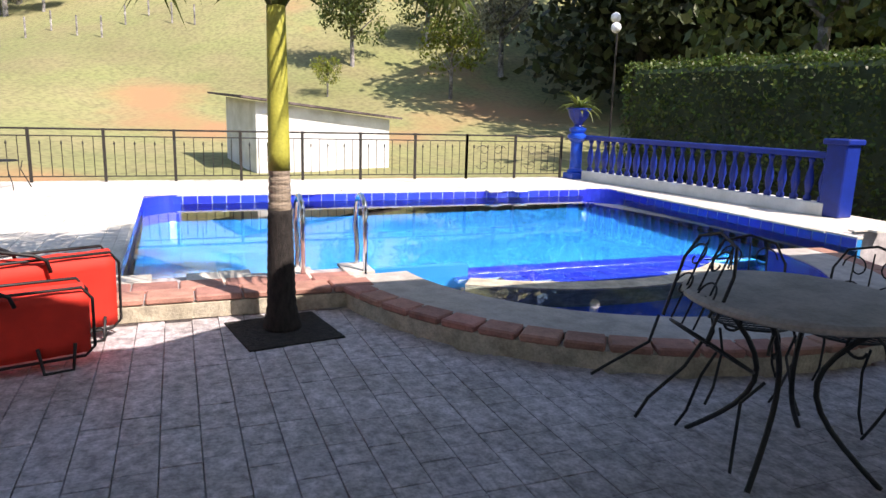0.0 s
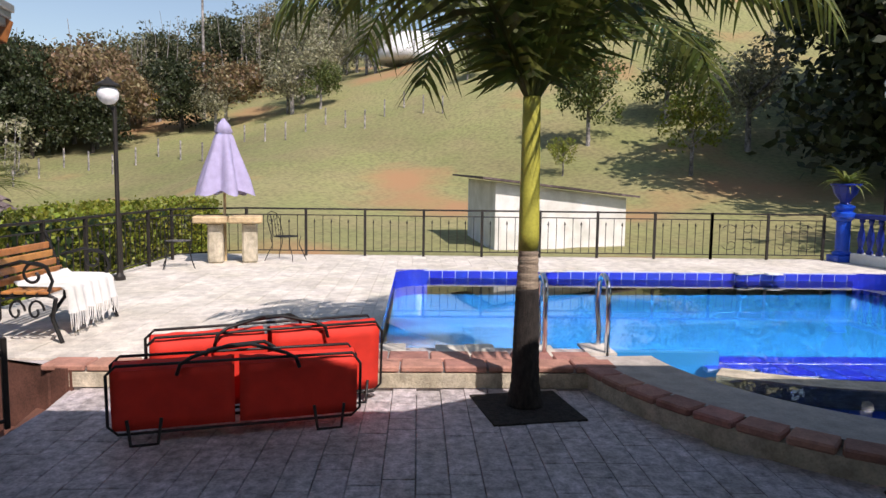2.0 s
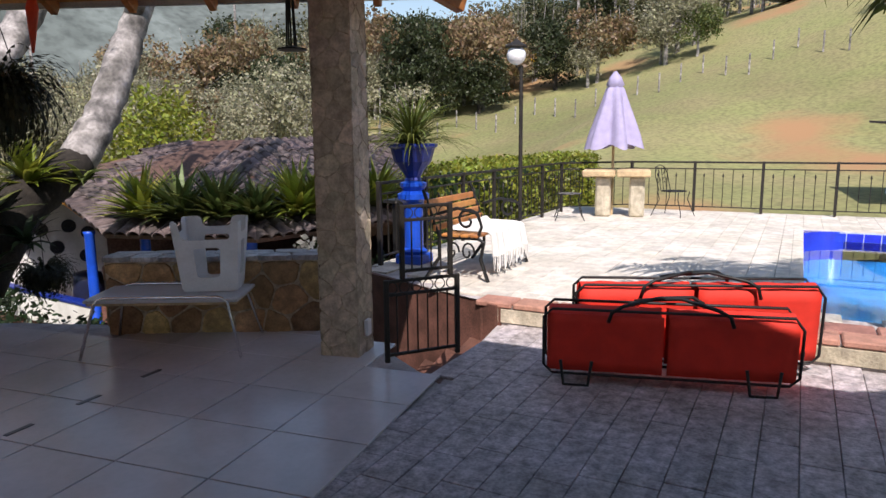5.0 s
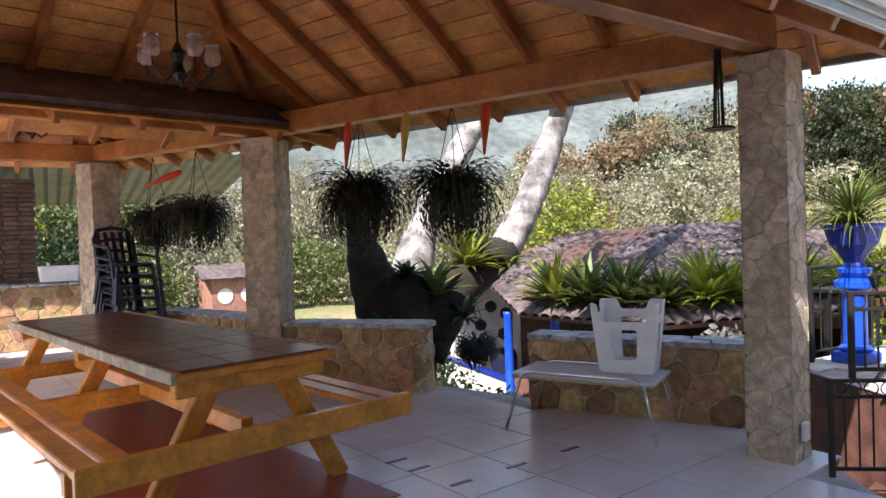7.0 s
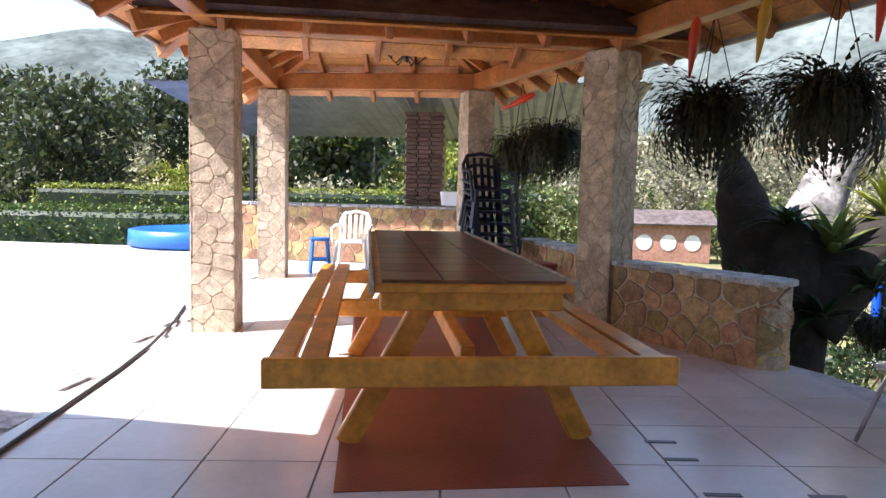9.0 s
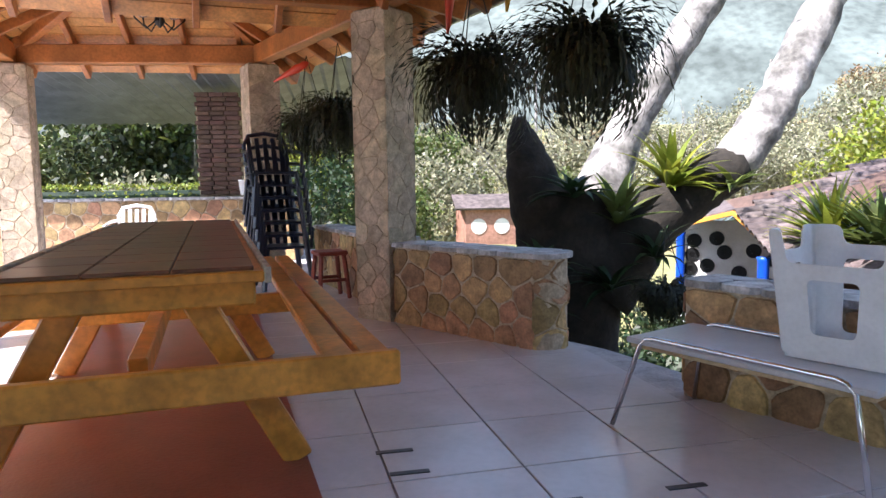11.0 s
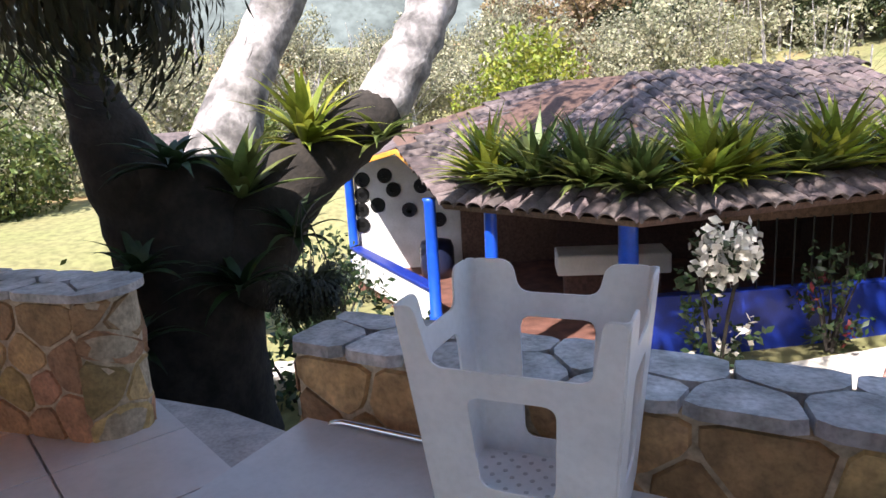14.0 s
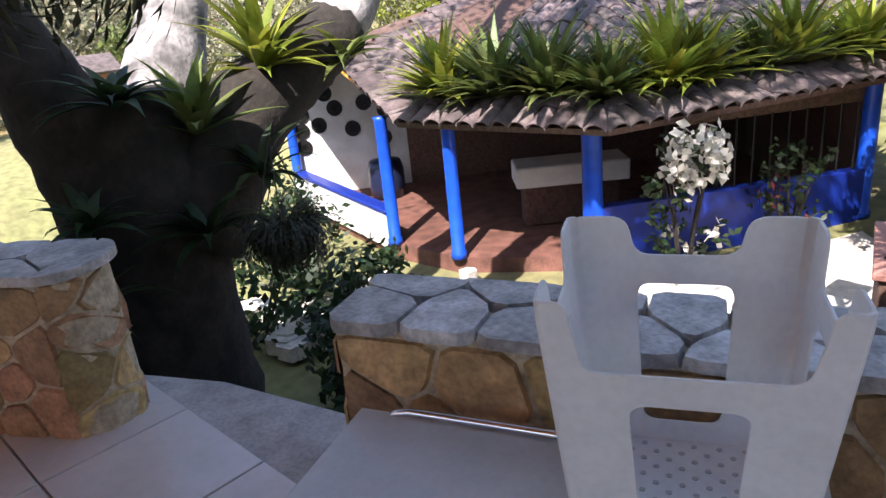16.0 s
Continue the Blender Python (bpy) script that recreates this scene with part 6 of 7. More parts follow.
def lower_house():
    host = thing("house", "low white and blue house with an old clay tile roof", "house")
    # Dark red floor colour, chosen to hold the interior shade.
    g = Geo()
    prism(g, [A, (14.5, 6.2), (11.2, 12.8), (7.6, 11.2), E_, D, C, B], HZ - 0.5, HZ)
    part("floor_slab", g, DARKFLOOR, host)
    g = Geo()
    # white back wall with the round discs, and side walls
    beam(g, (7.3, 10.3, HZ + 1.0), (8.9, 9.32, HZ + 1.0), 0.15, 2.1, 0.01)
    part("wall", g, WHITEWALL, host)
    # Remaining walls get dark brick to paint in the interior shade.
    for a, b in (((8.9, 9.32), (10.4, 8.4)), ((10.4, 8.4), (13.4, 5.5)), ((13.4, 5.5), (11.2, 2.9))):
        g = Geo()
        beam(g, (*a, HZ + 1.0), (*b, HZ + 1.0), 0.15, 2.1, 0.01)
        part("wall", g, BRICK, host, "back wall coloured dark for the shaded interior")
    r = np.random.default_rng(5)
    DISC = material("black_disc", (0.012, 0.012, 0.012), 0.3, vary=0.1)
    d = Vector((3.1, -1.9, 0)).normalized()
    nrm = Vector((-d.y, d.x, 0)) * -1
    spots = [(0.16, 1.67), (0.13, 1.40), (0.1, 1.13), (0.1, 0.85), (0.40, 1.2), (0.56, 1.72), (0.70, 1.46), (0.96, 1.08), (1.54, 1.34), (1.48, 0.87), (1.2, 1.5)]
    for u, z in spots:
        p = Vector((7.3, 10.3, HZ)) + d * u + nrm * 0.085 + Vector((0, 0, z))
        q = Geo()
        lathe(q, (0, 0, 0), [(0.055, 0), (0.135, 0), (0.135, 0.012), (0.055, 0.012), (0.055, 0)], 20)
        ob = part("wall_disc", q, DISC, host, "round black disc hung on the wall")
        ob.matrix_basis = Matrix.Translation(p) @ nrm.to_track_quat("Z", "Y").to_matrix().to_4x4()
    # low front walls: white with blue cap, blue dado on the other side
    for a, b in ((E_, D),):
        g = Geo()
        beam(g, (*a, HZ + 0.18), (*b, HZ + 0.18), 0.16, 0.5, 0.01)
        part("low_wall", g, WHITEWALL, host)
        g = Geo()
        beam(g, (*a, HZ + 0.46), (*b, HZ + 0.46), 0.2, 0.06, 0.01)
        part("wall_cap", g, DEEPBLUE, host)
    # Dado blue is darkened to stand for its shade.
    g = Geo()
    beam(g, (*B, HZ + 0.15), (*A, HZ + 0.15), 0.16, 0.95, 0.01)
    part("dado_wall", g, DEEPBLUE, host, "cobalt blue painted dado wall, darkened for shade")
    g = Geo()
    beam(g, (9.0, 3.95, HZ + 1.55), (A[0] + 0.2, A[1], HZ + 1.55), 0.1, 0.25)
    part("lintel", g, BRICK, host)
    for t in np.linspace(0.25, 0.95, 12):
        p = lerp(B, A, t)
        g = Geo()
        ring_path(g, [(*p, HZ + 0.6), (*p, HZ + 1.45)], 0.012, 6)
        part("window_bar", g, IRON, host)
    # roof
    roofs = [((6.95, 7.85, 0.56), (6.55, 6.1, 0.0), (10.5, 6.7, 1.45), (9.9, 8.2, 1.42)), ((6.55, 6.1, 0.0), (7.35, 3.7, -0.04), (10.5, 6.7, 1.45), (10.5, 6.7, 1.45)), ((7.35, 3.7, -0.04), (11.7, 2.0, 0.05), (14.0, 5.2, 1.35), (10.5, 6.7, 1.45))]
    rest = Geo()
    shape = Geo()
    n = 6
    vs, fs = [], []
    for j, (yy, rr) in enumerate(((0, 0.115), (0.42, 0.09))):
        for i in range(n + 1):
            a = math.pi * i / n
            vs.append((rr * math.cos(a), yy, rr * math.sin(a) * 0.75))
    for i in range(n):
        fs.append((i, i + 1, n + 2 + i, n + 1 + i))
    m = len(vs)
    vs += [(x * 0.84, y, z * 0.8) for x, y, z in vs]
    fs += [tuple(reversed([k + m for k in f])) for f in fs[:n]]
    fs += [(i + 1, i, i + m, i + 1 + m) for i in range(n)]
    shape.add(vs, fs)
    me = shape.mesh("roof_tile", CLAYROOF, True)
    base = np.array(vs)
    count = 0
    under = Geo()
    for q in roofs:
        a, b, c, d_ = map(Vector, q)
        under = Geo()
        slab(under, [tuple(a), tuple(b), tuple(c), tuple(d_)] if (c - d_).length > 1e-3 else [tuple(a), tuple(b), tuple(c)], 0.07)
        part("roof_deck", under, BRICK, host)
        along = (b - a)
        cols = int(along.length / 0.21)
        nrm_ = along.cross(d_ - a).normalized()
        if nrm_.z < 0:
            nrm_ = -nrm_
        upd = nrm_.cross(along.normalized())
        if upd.z < 0:
            upd = -upd
        width_top = (c - d_).length
        poly2 = [(p.x, p.y) for p in ((a, b, c, d_) if width_top > 1e-3 else (a, b, c))]
        for j in range(14):
            for i in range(-14, cols + 16):
                p = a + along.normalized() * ((i + 0.5) * 0.21) + upd * (j * 0.34)
                pc = p + upd * 0.2
                if not in_poly(pc.x, pc.y, poly2):
                    continue
                p = p - upd * 0.06 + nrm_ * (0.012 + r.uniform(-0.008, 0.012))
                yaw_j = r.uniform(-0.06, 0.06)
                mt = Matrix((along.normalized(), upd, nrm_)).transposed().to_4x4()
                mt = Matrix.Translation(p) @ mt @ Matrix.Rotation(yaw_j, 4, "Z")
                if j < 5 and count < 300:
                    ob = part("roof_tile", me, CLAYROOF, host)
                    ob.matrix_basis = mt
                    count += 1
                else:
                    w_ = np.array(mt)
                    rest.add(base @ w_[:3, :3].T + w_[:3, 3], fs)
    tagged(part("upper_roof_tiles", rest, CLAYROOF, host), kind="stuff")
    # Unseen back slopes, added to keep light out of the interior.
    for q in (((9.9, 8.2, 1.42), (10.5, 6.7, 1.45), (15.5, 10.5, 0.2), (11.0, 13.0, 0.2)), ((10.5, 6.7, 1.45), (14.0, 5.2, 1.35), (16.0, 7.5, 0.2), (15.5, 10.5, 0.2)), ((6.95, 7.85, 0.58), (9.9, 8.2, 1.42), (11.0, 13.0, 0.3), (6.9, 11.2, 0.36)), ((14.0, 5.2, 1.35), (11.7, 2.0, 0.05), (16.0, 7.5, 0.2))):
        under = Geo()
        slab(under, q, 0.07)
        part("roof_deck", under, BRICK, host)
    # small entrance gable
    g = Geo()
    beam(g, (6.38, 8.40, 0.36), (6.9, 7.82, 0.56), 0.12, 0.07)
    beam(g, (7.05, 7.1, 0.10), (6.9, 7.82, 0.56), 0.12, 0.07)
    part("gable_trim", g, TABLEWOOD, host, "orange wooden gable edge")
    g = Geo()
    slab(g, [(6.33, 8.46, 0.40), (6.9, 7.80, 0.62), (7.7, 9.6, 0.70), (6.9, 9.9, 0.48)], 0.05)
    part("gable_roof", g, CLAYROOF, host)
    # white counter block inside
    g = Geo()
    box(g, (8.9, 5.6, HZ + 0.72), (1.5, 0.6, 0.28), radians(-38), 0.02)
    part("bar_top", g, WHITEWALL, host)
    g = Geo()
    box(g, (8.95, 5.65, HZ + 0.29), (1.3, 0.42, 0.58), radians(-38), 0.02)
    part("bar_base", g, BRICK, host)
    g = Geo()
    lathe(g, (8.1, 8.9, HZ), [(0.27, 0), (0.3, 0.2), (0.3, 0.5), (0.26, 0.62), (0.1, 0.66)], 18)
    ob = tagged(new("water_barrel", g.mesh("water_barrel", NAVYPL, True)), "dark plastic barrel against the white house wall", "barrel")


lower_house()
for c, rr in ((E_, 0.085), (D, 0.085), (C, 0.085), (B, 0.12), (A, 0.1)):
    blue_post(c, HZ, -0.03 if c != E_ else 0.08, rr, "bright blue round wooden post of the lower house")
k = 0
for t in (0.12, 0.42, 0.70):
    p = lerp((6.75, 6.0, 0.12), (7.55, 3.95, 0.08), t)
    blade_plant("roof_bromeliad", "green bromeliad rooted on the clay tile eave", (p[0] + 0.25, p[1] + 0.1, p[2] + 0.08), 120, 1.0, LEAF if k % 3 else BROMELIA, 60 + k, 0.45, 0.042, 1.05)
    k += 1
for t in (0.0, 0.17, 0.25, 0.45, 0.54, 0.76, 0.93):
    p = lerp((7.65, 3.8, 0.08), (11.8, 2.3, 0.14), t)
    blade_plant("roof_bromeliad", "yellow-green bromeliad rooted on the clay tile eave", (p[0] + 0.1, p[1] + 0.25, p[2] + 0.08), 120, (0.82, 1.08, 0.95)[k % 3], BROMELIA if k % 3 else LEAF, 60 + k, 0.45, 0.044, 1.05)
    k += 1


def shrub(name, label, c, radii, n, size, mats, seed, category="shrub", stem=True):
    host = thing(name, label, category)
    host.matrix_basis = pose(*c)
    r = np.random.default_rng(seed)
    if stem:
        for j in range(6):
            a = r.uniform(0, 6.28)
            g = Geo()
            ring_path(g, [(0.03 * math.cos(a), 0.03 * math.sin(a), 0), (radii[0] * 0.3 * math.cos(a), radii[1] * 0.3 * math.sin(a), radii[2] * 0.8), (radii[0] * 0.6 * math.cos(a), radii[1] * 0.6 * math.sin(a), radii[2] * 1.5)], [0.02, 0.014, 0.005], 6)
            part("stem", g, BARKDARK, host)
    for m, share in mats:
        g = Geo()
        cnt = max(4, int(n * share / 14))
        leaves(g, clumps(r, (0, 0, radii[2]), radii, cnt, 14, min(radii) * 0.16), size, r, 0.5)
        part("foliage" if m not in (PETALWHITE, PETALRED) else "blossom", g, m, host)
    return host


shrub("flowering_shrub", "shrub with white and pink blossom before the lower house", (8.15, 3.35, -1.8), (0.42, 0.42, 0.85), 900, 0.11, ((LEAFDARK, 0.5), (PETALWHITE, 0.0)), 70)
g = Geo()
rr = np.random.default_rng(71)
leaves(g, clumps(rr, (8.0, 3.15, -0.38), (0.30, 0.28, 0.34), 26, 12, 0.06), 0.11, rr, 0.7)
ob = tagged(new("blossom_cluster", g.mesh("blossom_cluster", PETALWHITE)), "cluster of white blossom on the shrub top", "flower", kind="stuff")
shrub("red_shrub", "dark shrub with dull red leaves beside the blue wall", (9.7, 3.0, -1.8), (0.5, 0.4, 0.62), 520, 0.1, ((PETALRED, 0.12), (LEAFDARK, 0.8)), 72)
# LEAFDARK puts the garden's shade into most of these shrubs.
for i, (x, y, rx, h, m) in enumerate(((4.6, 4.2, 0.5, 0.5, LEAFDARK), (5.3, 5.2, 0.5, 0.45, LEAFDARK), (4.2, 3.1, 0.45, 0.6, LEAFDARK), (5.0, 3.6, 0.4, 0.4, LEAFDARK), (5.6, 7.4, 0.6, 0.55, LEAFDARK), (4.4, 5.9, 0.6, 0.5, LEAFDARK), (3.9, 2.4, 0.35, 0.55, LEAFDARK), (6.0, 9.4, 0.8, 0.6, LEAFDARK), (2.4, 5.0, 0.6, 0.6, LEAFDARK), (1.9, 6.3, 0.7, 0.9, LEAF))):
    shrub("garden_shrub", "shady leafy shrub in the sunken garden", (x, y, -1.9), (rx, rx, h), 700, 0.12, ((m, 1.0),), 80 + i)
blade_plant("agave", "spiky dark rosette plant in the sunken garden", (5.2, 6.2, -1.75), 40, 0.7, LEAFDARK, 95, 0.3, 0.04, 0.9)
blade_plant("agave", "large blue-grey agave beyond the tree", (9.2, 13.6, -0.4), 60, 1.7, AGAVELEAF, 96, 0.25, 0.07, 0.8)

# raised tiled landing with an iron lantern post
g = Geo()
box(g, (7.28, 0.78, -1.25), (1.0, 0.86, 1.22), radians(20), 0.01)
landing = thing("landing", "raised dark masonry landing with red tiled top", "landing", kind="structure")
part("base", g, BRICK, landing)
g = Geo()
box(g, (7.28, 0.78, -0.615), (1.08, 0.94, 0.05), radians(20), 0.008)
part("tiled_top", g, COPING, landing)
lantern = thing("lantern_post", "black iron post with flat cap on the tiled landing", "lamp post")
lantern.matrix_basis = pose(6.98, 1.0, -0.592)
for nm, c_, s_ in (("base_plate", (0, 0, 0.01), (0.16, 0.16, 0.02)), ("pole", (0, 0, 0.62), (0.06, 0.06, 1.22)), ("crossbar", (0.2, -0.05, 0.98), (0.4, 0.03, 0.03)), ("cap", (0.12, -0.04, 1.25), (0.42, 0.34, 0.04))):
    g = Geo()
    box(g, c_, s_, 0, 0.006)
    part(nm, g, IRON, lantern)

# pale flagstones and gravel of the garden path
g = Geo()
rr = np.random.default_rng(9)
for i in range(90):
    t = rr.uniform(0, 1)
    x, y = lerp((4.4, 6.6), (6.6, 4.2), t)
    x, y = x + rr.normal() * 0.35, y + rr.normal() * 0.35
    s = rr.uniform(0.10, 0.26)
    pts = [(x + s * math.cos(a) * rr.uniform(0.7, 1.2), y + s * math.sin(a) * rr.uniform(0.7, 1.2)) for a in np.linspace(0, 6.28, 7)[:-1]]
    prism(g, pts, -1.95, -1.80 + rr.uniform(0, 0.05))
tagged(new("garden_stones", g.mesh("garden_stones", DECK)), "pale flat stones of the sunken garden path", "stones", kind="stuff")
g = Geo()
prism(g, [(6.2, 4.0), (7.0, 1.2), (12.0, 0.8), (12.2, 2.0), (8.6, 3.2), (7.4, 4.0)], -2.0, -1.78)
tagged(new("gravel_path", g.mesh("gravel_path", DECK)), "pale gravel path along the lower house", "path", kind="structure")


# ---------------------------------------------------------------- woods, far trees and mountains
def tree_kind(name, label, mat, h, R, n, size, seed, bark=BARKPALE, squash=0.7, low=0.55):
    host = thing(name, label, "tree", "trees of the surrounding hills")
    r = np.random.default_rng(seed)
    g = Geo()
    ring_path(g, [(0, 0, -0.6), (0.1, 0, h * 0.35), (0.0, 0.1, h * 0.75)], [h * 0.03, h * 0.022, h * 0.01], 8)
    for j in range(7):
        a, z = r.uniform(0, 6.28), r.uniform(0.3, 0.6) * h
        ring_path(g, [(0.05, 0, z), (R * 0.45 * math.cos(a), R * 0.45 * math.sin(a), z + h * 0.15), (R * 0.8 * math.cos(a), R * 0.8 * math.sin(a), z + h * 0.25)], [h * 0.012, h * 0.007, h * 0.003], 6)
    part("trunk", g, bark, host)
    g = Geo()
    pts = np.concatenate([clumps(r, (R * 0.5 * math.cos(a), R * 0.5 * math.sin(a), h * z), (R * 0.62, R * 0.62, R * 0.62 * squash), max(3, n // 70), 14, R * 0.09) for a, z in zip(r.uniform(0, 6.28, 8), r.uniform(low, 0.85, 8))])
    leaves(g, pts, size, r, 0.55)
    part("crown", g, mat, host)
    return host


kinds = [tree_kind("tree", "leafy green hillside tree", LEAF, 7, 3.0, 2600, 0.32, 1, low=0.4), tree_kind("tree", "dark green dense hillside tree", leafmat("dark_hillside_leaf", (0.065, 0.085, 0.034)), 8, 3.2, 3600, 0.34, 2, BARKDARK, 0.8, 0.28), tree_kind("tree", "sparse grey-green hillside tree", LEAFGREY, 7.5, 2.8, 1900, 0.26, 3, low=0.35), tree_kind("tree", "dry tree with brown leaves", LEAFDRY, 6, 3.0, 2000, 0.32, 4), tree_kind("tree", "thin bright green young tree", LEAFLIGHT, 4, 1.8, 1200, 0.2, 5)]
homes = [(74, 8), (84, 6), (72, 16), (58, 30), (-3, 26)]
for kd, (x, y) in zip(kinds, homes):
    kd.matrix_basis = pose(x, y, ground_z(x, y))
r = np.random.default_rng(50)


def plant(idx, x, y, s):
    m = pose(x, y, ground_z(x, y) - 0.1, 0, 0, r.uniform(0, 360)) @ Matrix.Diagonal((s, s, s * r.uniform(0.85, 1.2), 1))
    o = copy_thing(kinds[idx], m)
    return o


def polar(bearing, dist):
    return -0.4 + dist * math.cos(radians(bearing)), -3.9 + dist * math.sin(radians(bearing))


for i in range(112):
    x, y = polar(r.uniform(3, 46), r.uniform(50, 112))
    plant(int(r.choice([1, 2, 2, 2, 3])), x, y, r.uniform(0.5, 0.95))


def brush(name, label, mat, count, b0, b1, d0, d1, h, size, seed):
    """Close-grown far brushwood: uneven heaps of leaves on thin pale stems."""
    q = np.random.default_rng(seed)
    host = thing(name, label, "woods", kind="stuff")
    crowns, stems = Geo(), Geo()
    for i in range(count):
        x, y = polar(q.uniform(b0, b1), q.uniform(d0, d1))
        z, k = ground_z(x, y), h * q.uniform(0.6, 1.3)
        leaves(crowns, clumps(q, (x, y, z + k * 0.55), (k * 0.42, k * 0.42, k * 0.5), 26, 14, k * 0.07), size, q, 0.5)
        for j in range(3):
            dx, dy = q.normal(size=2) * k * 0.15
            ring_path(stems, [(x + dx, y + dy, z - 0.2), (x + dx * 1.6, y + dy * 1.6, z + k * q.uniform(0.8, 1.15))], [0.06, 0.02], 4)
    part("foliage", crowns, mat, host)
    part("stems", stems, BARKPALE, host)


OLIVE = leafmat("olive_brush_leaf", (0.13, 0.135, 0.06))
brush("far_woods", "close olive-green woods along the ridge", OLIVE, 170, 2, 46, 62, 112, 6.0, 0.38, 201)
brush("dry_brushwood", "pale grey-green brushwood on the slope", LEAFGREY, 170, 30, 98, 40, 78, 3.6, 0.26, 202)
for i in range(16):
    x, y = polar(r.uniform(22, 52), r.uniform(52, 66))
    plant(3, x, y, r.uniform(0.7, 1.1))
for i in range(90):
    x, y = polar(r.uniform(34, 92), r.uniform(36, 74))
    plant(int(r.choice([2, 2, 2, 2, 2, 2, 2, 3, 4])), x, y, r.uniform(0.45, 0.85))
for i in range(30):
    x, y = polar(r.uniform(92, 140), r.uniform(28, 55))
    plant(int(r.choice([0, 1, 2, 4])), x, y, r.uniform(0.7, 1.1))
for i in range(18):
    x, y = polar(r.uniform(-58, -34), r.uniform(27, 42))
    plant(1, x, y, r.uniform(1.1, 1.7))
for b, dist, idx, s in ((-14, 34, 0, 0.55), (-20, 37, 0, 0.7), (-22, 30, 4, 0.8), (-12, 30, 4, 0.35), (8, 52, 0, 0.5), (-26, 34, 2, 0.7), (-4, 48, 0, 0.3), (-17, 50, 1, 0.35), (-9, 56, 0, 0.3)):
    x, y = polar(b, dist)
    plant(idx, x, y, s)
for (x, y, idx, s) in ((3.0, 29, 0, 0.7), (5.5, 32, 0, 0.7), (0.2, 27, 0, 0.6), (-2, 24, 4, 1.0), (8, 30, 2, 0.8), (12, 31, 2, 0.8), (20, 30, 2, 0.7), (25, 27, 2, 0.6)):
    plant(idx, x, y, s)
for x, y, sc in ((5.4, -18.6, 1.0), (8.6, -19.0, 1.0), (12.0, -18.4, 1.05)):
    plant(0, x, y, sc)
hedge("hedge", "bright green hedge beyond the barbecue corner", (-13, 15.5, 0), (-1.5, 17.5, 0), 1.6, -1.9, 3.0, LEAFLIGHT, 23, 9000)
hedge("hedge", "low dark clipped hedge beside the terrace", (-14, 10.8, 0), (-3.6, 11.8, 0), 0.9, -0.6, 1.25, HEDGELEAF, 24, 7000)


def mountains():
    g = Geo()
    n = 160
    vs = []
    for i in range(n + 1):
        b = -60 + 260 * i / n
        h = 128 + 60 * noise.noise(Vector((b * 0.035, 1.7, 0))) + 14 * noise.noise(Vector((b * 0.15, 4, 0))) + 40 * math.exp(-((b - 38) / 7) ** 2) + 150 * math.exp(-((b - 64) / 15) ** 2) + 110 * math.exp(-((b - 92) / 24) ** 2)
        for k in range(7):
            t = k / 6
            d = 560 + 260 * t
            x, y = polar(b, d)
            vs.append((x, y, -6 + h * (t ** 0.8) + 5 * noise.noise(Vector((x * 0.02, y * 0.02, 7))) * t))
    fs = [(i * 7 + k, (i + 1) * 7 + k, (i + 1) * 7 + k + 1, i * 7 + k + 1) for i in range(n) for k in range(6)]
    g.add(vs, fs)
    # Distance haze is put into the base colour.
    struct("backdrop", g, material("haze_tinted_mountain", (0.15, 0.175, 0.165), 1.0, vary=0.28, scale=0.018, grain=0.12, bump=0, spec=0.0), "blue-grey mountains in the distance, haze put into their colour", True, "mountain")


mountains()


# ---------------------------------------------------------------- road signs, poles, field posts
def road_sign(x, y, label):
    host = thing("road_sign", label, "sign")
    z = ground_z(x, y)
    host.matrix_basis = pose(x, y, z, 0, 0, 20)
    g = Geo()
    ring_path(g, [(0, 0, 0), (0, 0, 2.2)], 0.04, 6)
    part("pole", g, GUTTER, host)
    g = Geo()
    box(g, (-0.05, 0, 2.2), (0.03, 0.7, 0.8), 0, 0.01)
    part("plate", g, material("yellow_sign", (0.75, 0.48, 0.02), 0.5, vary=0.05), host)
    g = Geo()
    beam(g, (-0.075, -0.2, 2.45), (-0.075, 0.15, 2.2), 0.02, 0.12)
    beam(g, (-0.075, 0.15, 2.2), (-0.075, -0.2, 1.95), 0.02, 0.12)
    part("chevron", g, IRON, host, "black chevron bars")


for b in (24.2, 20.5, 29.5):
    x, y = polar(b, 62)
    road_sign(x, y, "yellow roadside chevron sign with black arrow")
for b, dist, h in ((17, 60, 10), (44, 60, 9), (58, 55, 8), (75, 60, 9)):
    x, y = polar(b, dist)
    g = Geo()
    ring_path(g, [(x, y, ground_z(x, y) - 0.5), (x, y, ground_z(x, y) + h)], [0.14, 0.09], 8)
    tagged(new("utility_pole", g.mesh("utility_pole", BARKPALE)), "slim grey wooden utility pole by the road", "pole", "utility poles")
g = Geo()
for b in np.arange(-2, 60, 1.6):
    x, y = polar(b, 44 + 2 * math.sin(b))
    ring_path(g, [(x, y, ground_z(x, y) - 0.3), (x + 0.05, y, ground_z(x, y) + 1.1)], 0.05, 5)
tagged(new("field_posts", g.mesh("field_posts", BARKPALE)), "row of weathered wooden pasture fence posts", "fence posts", kind="stuff")

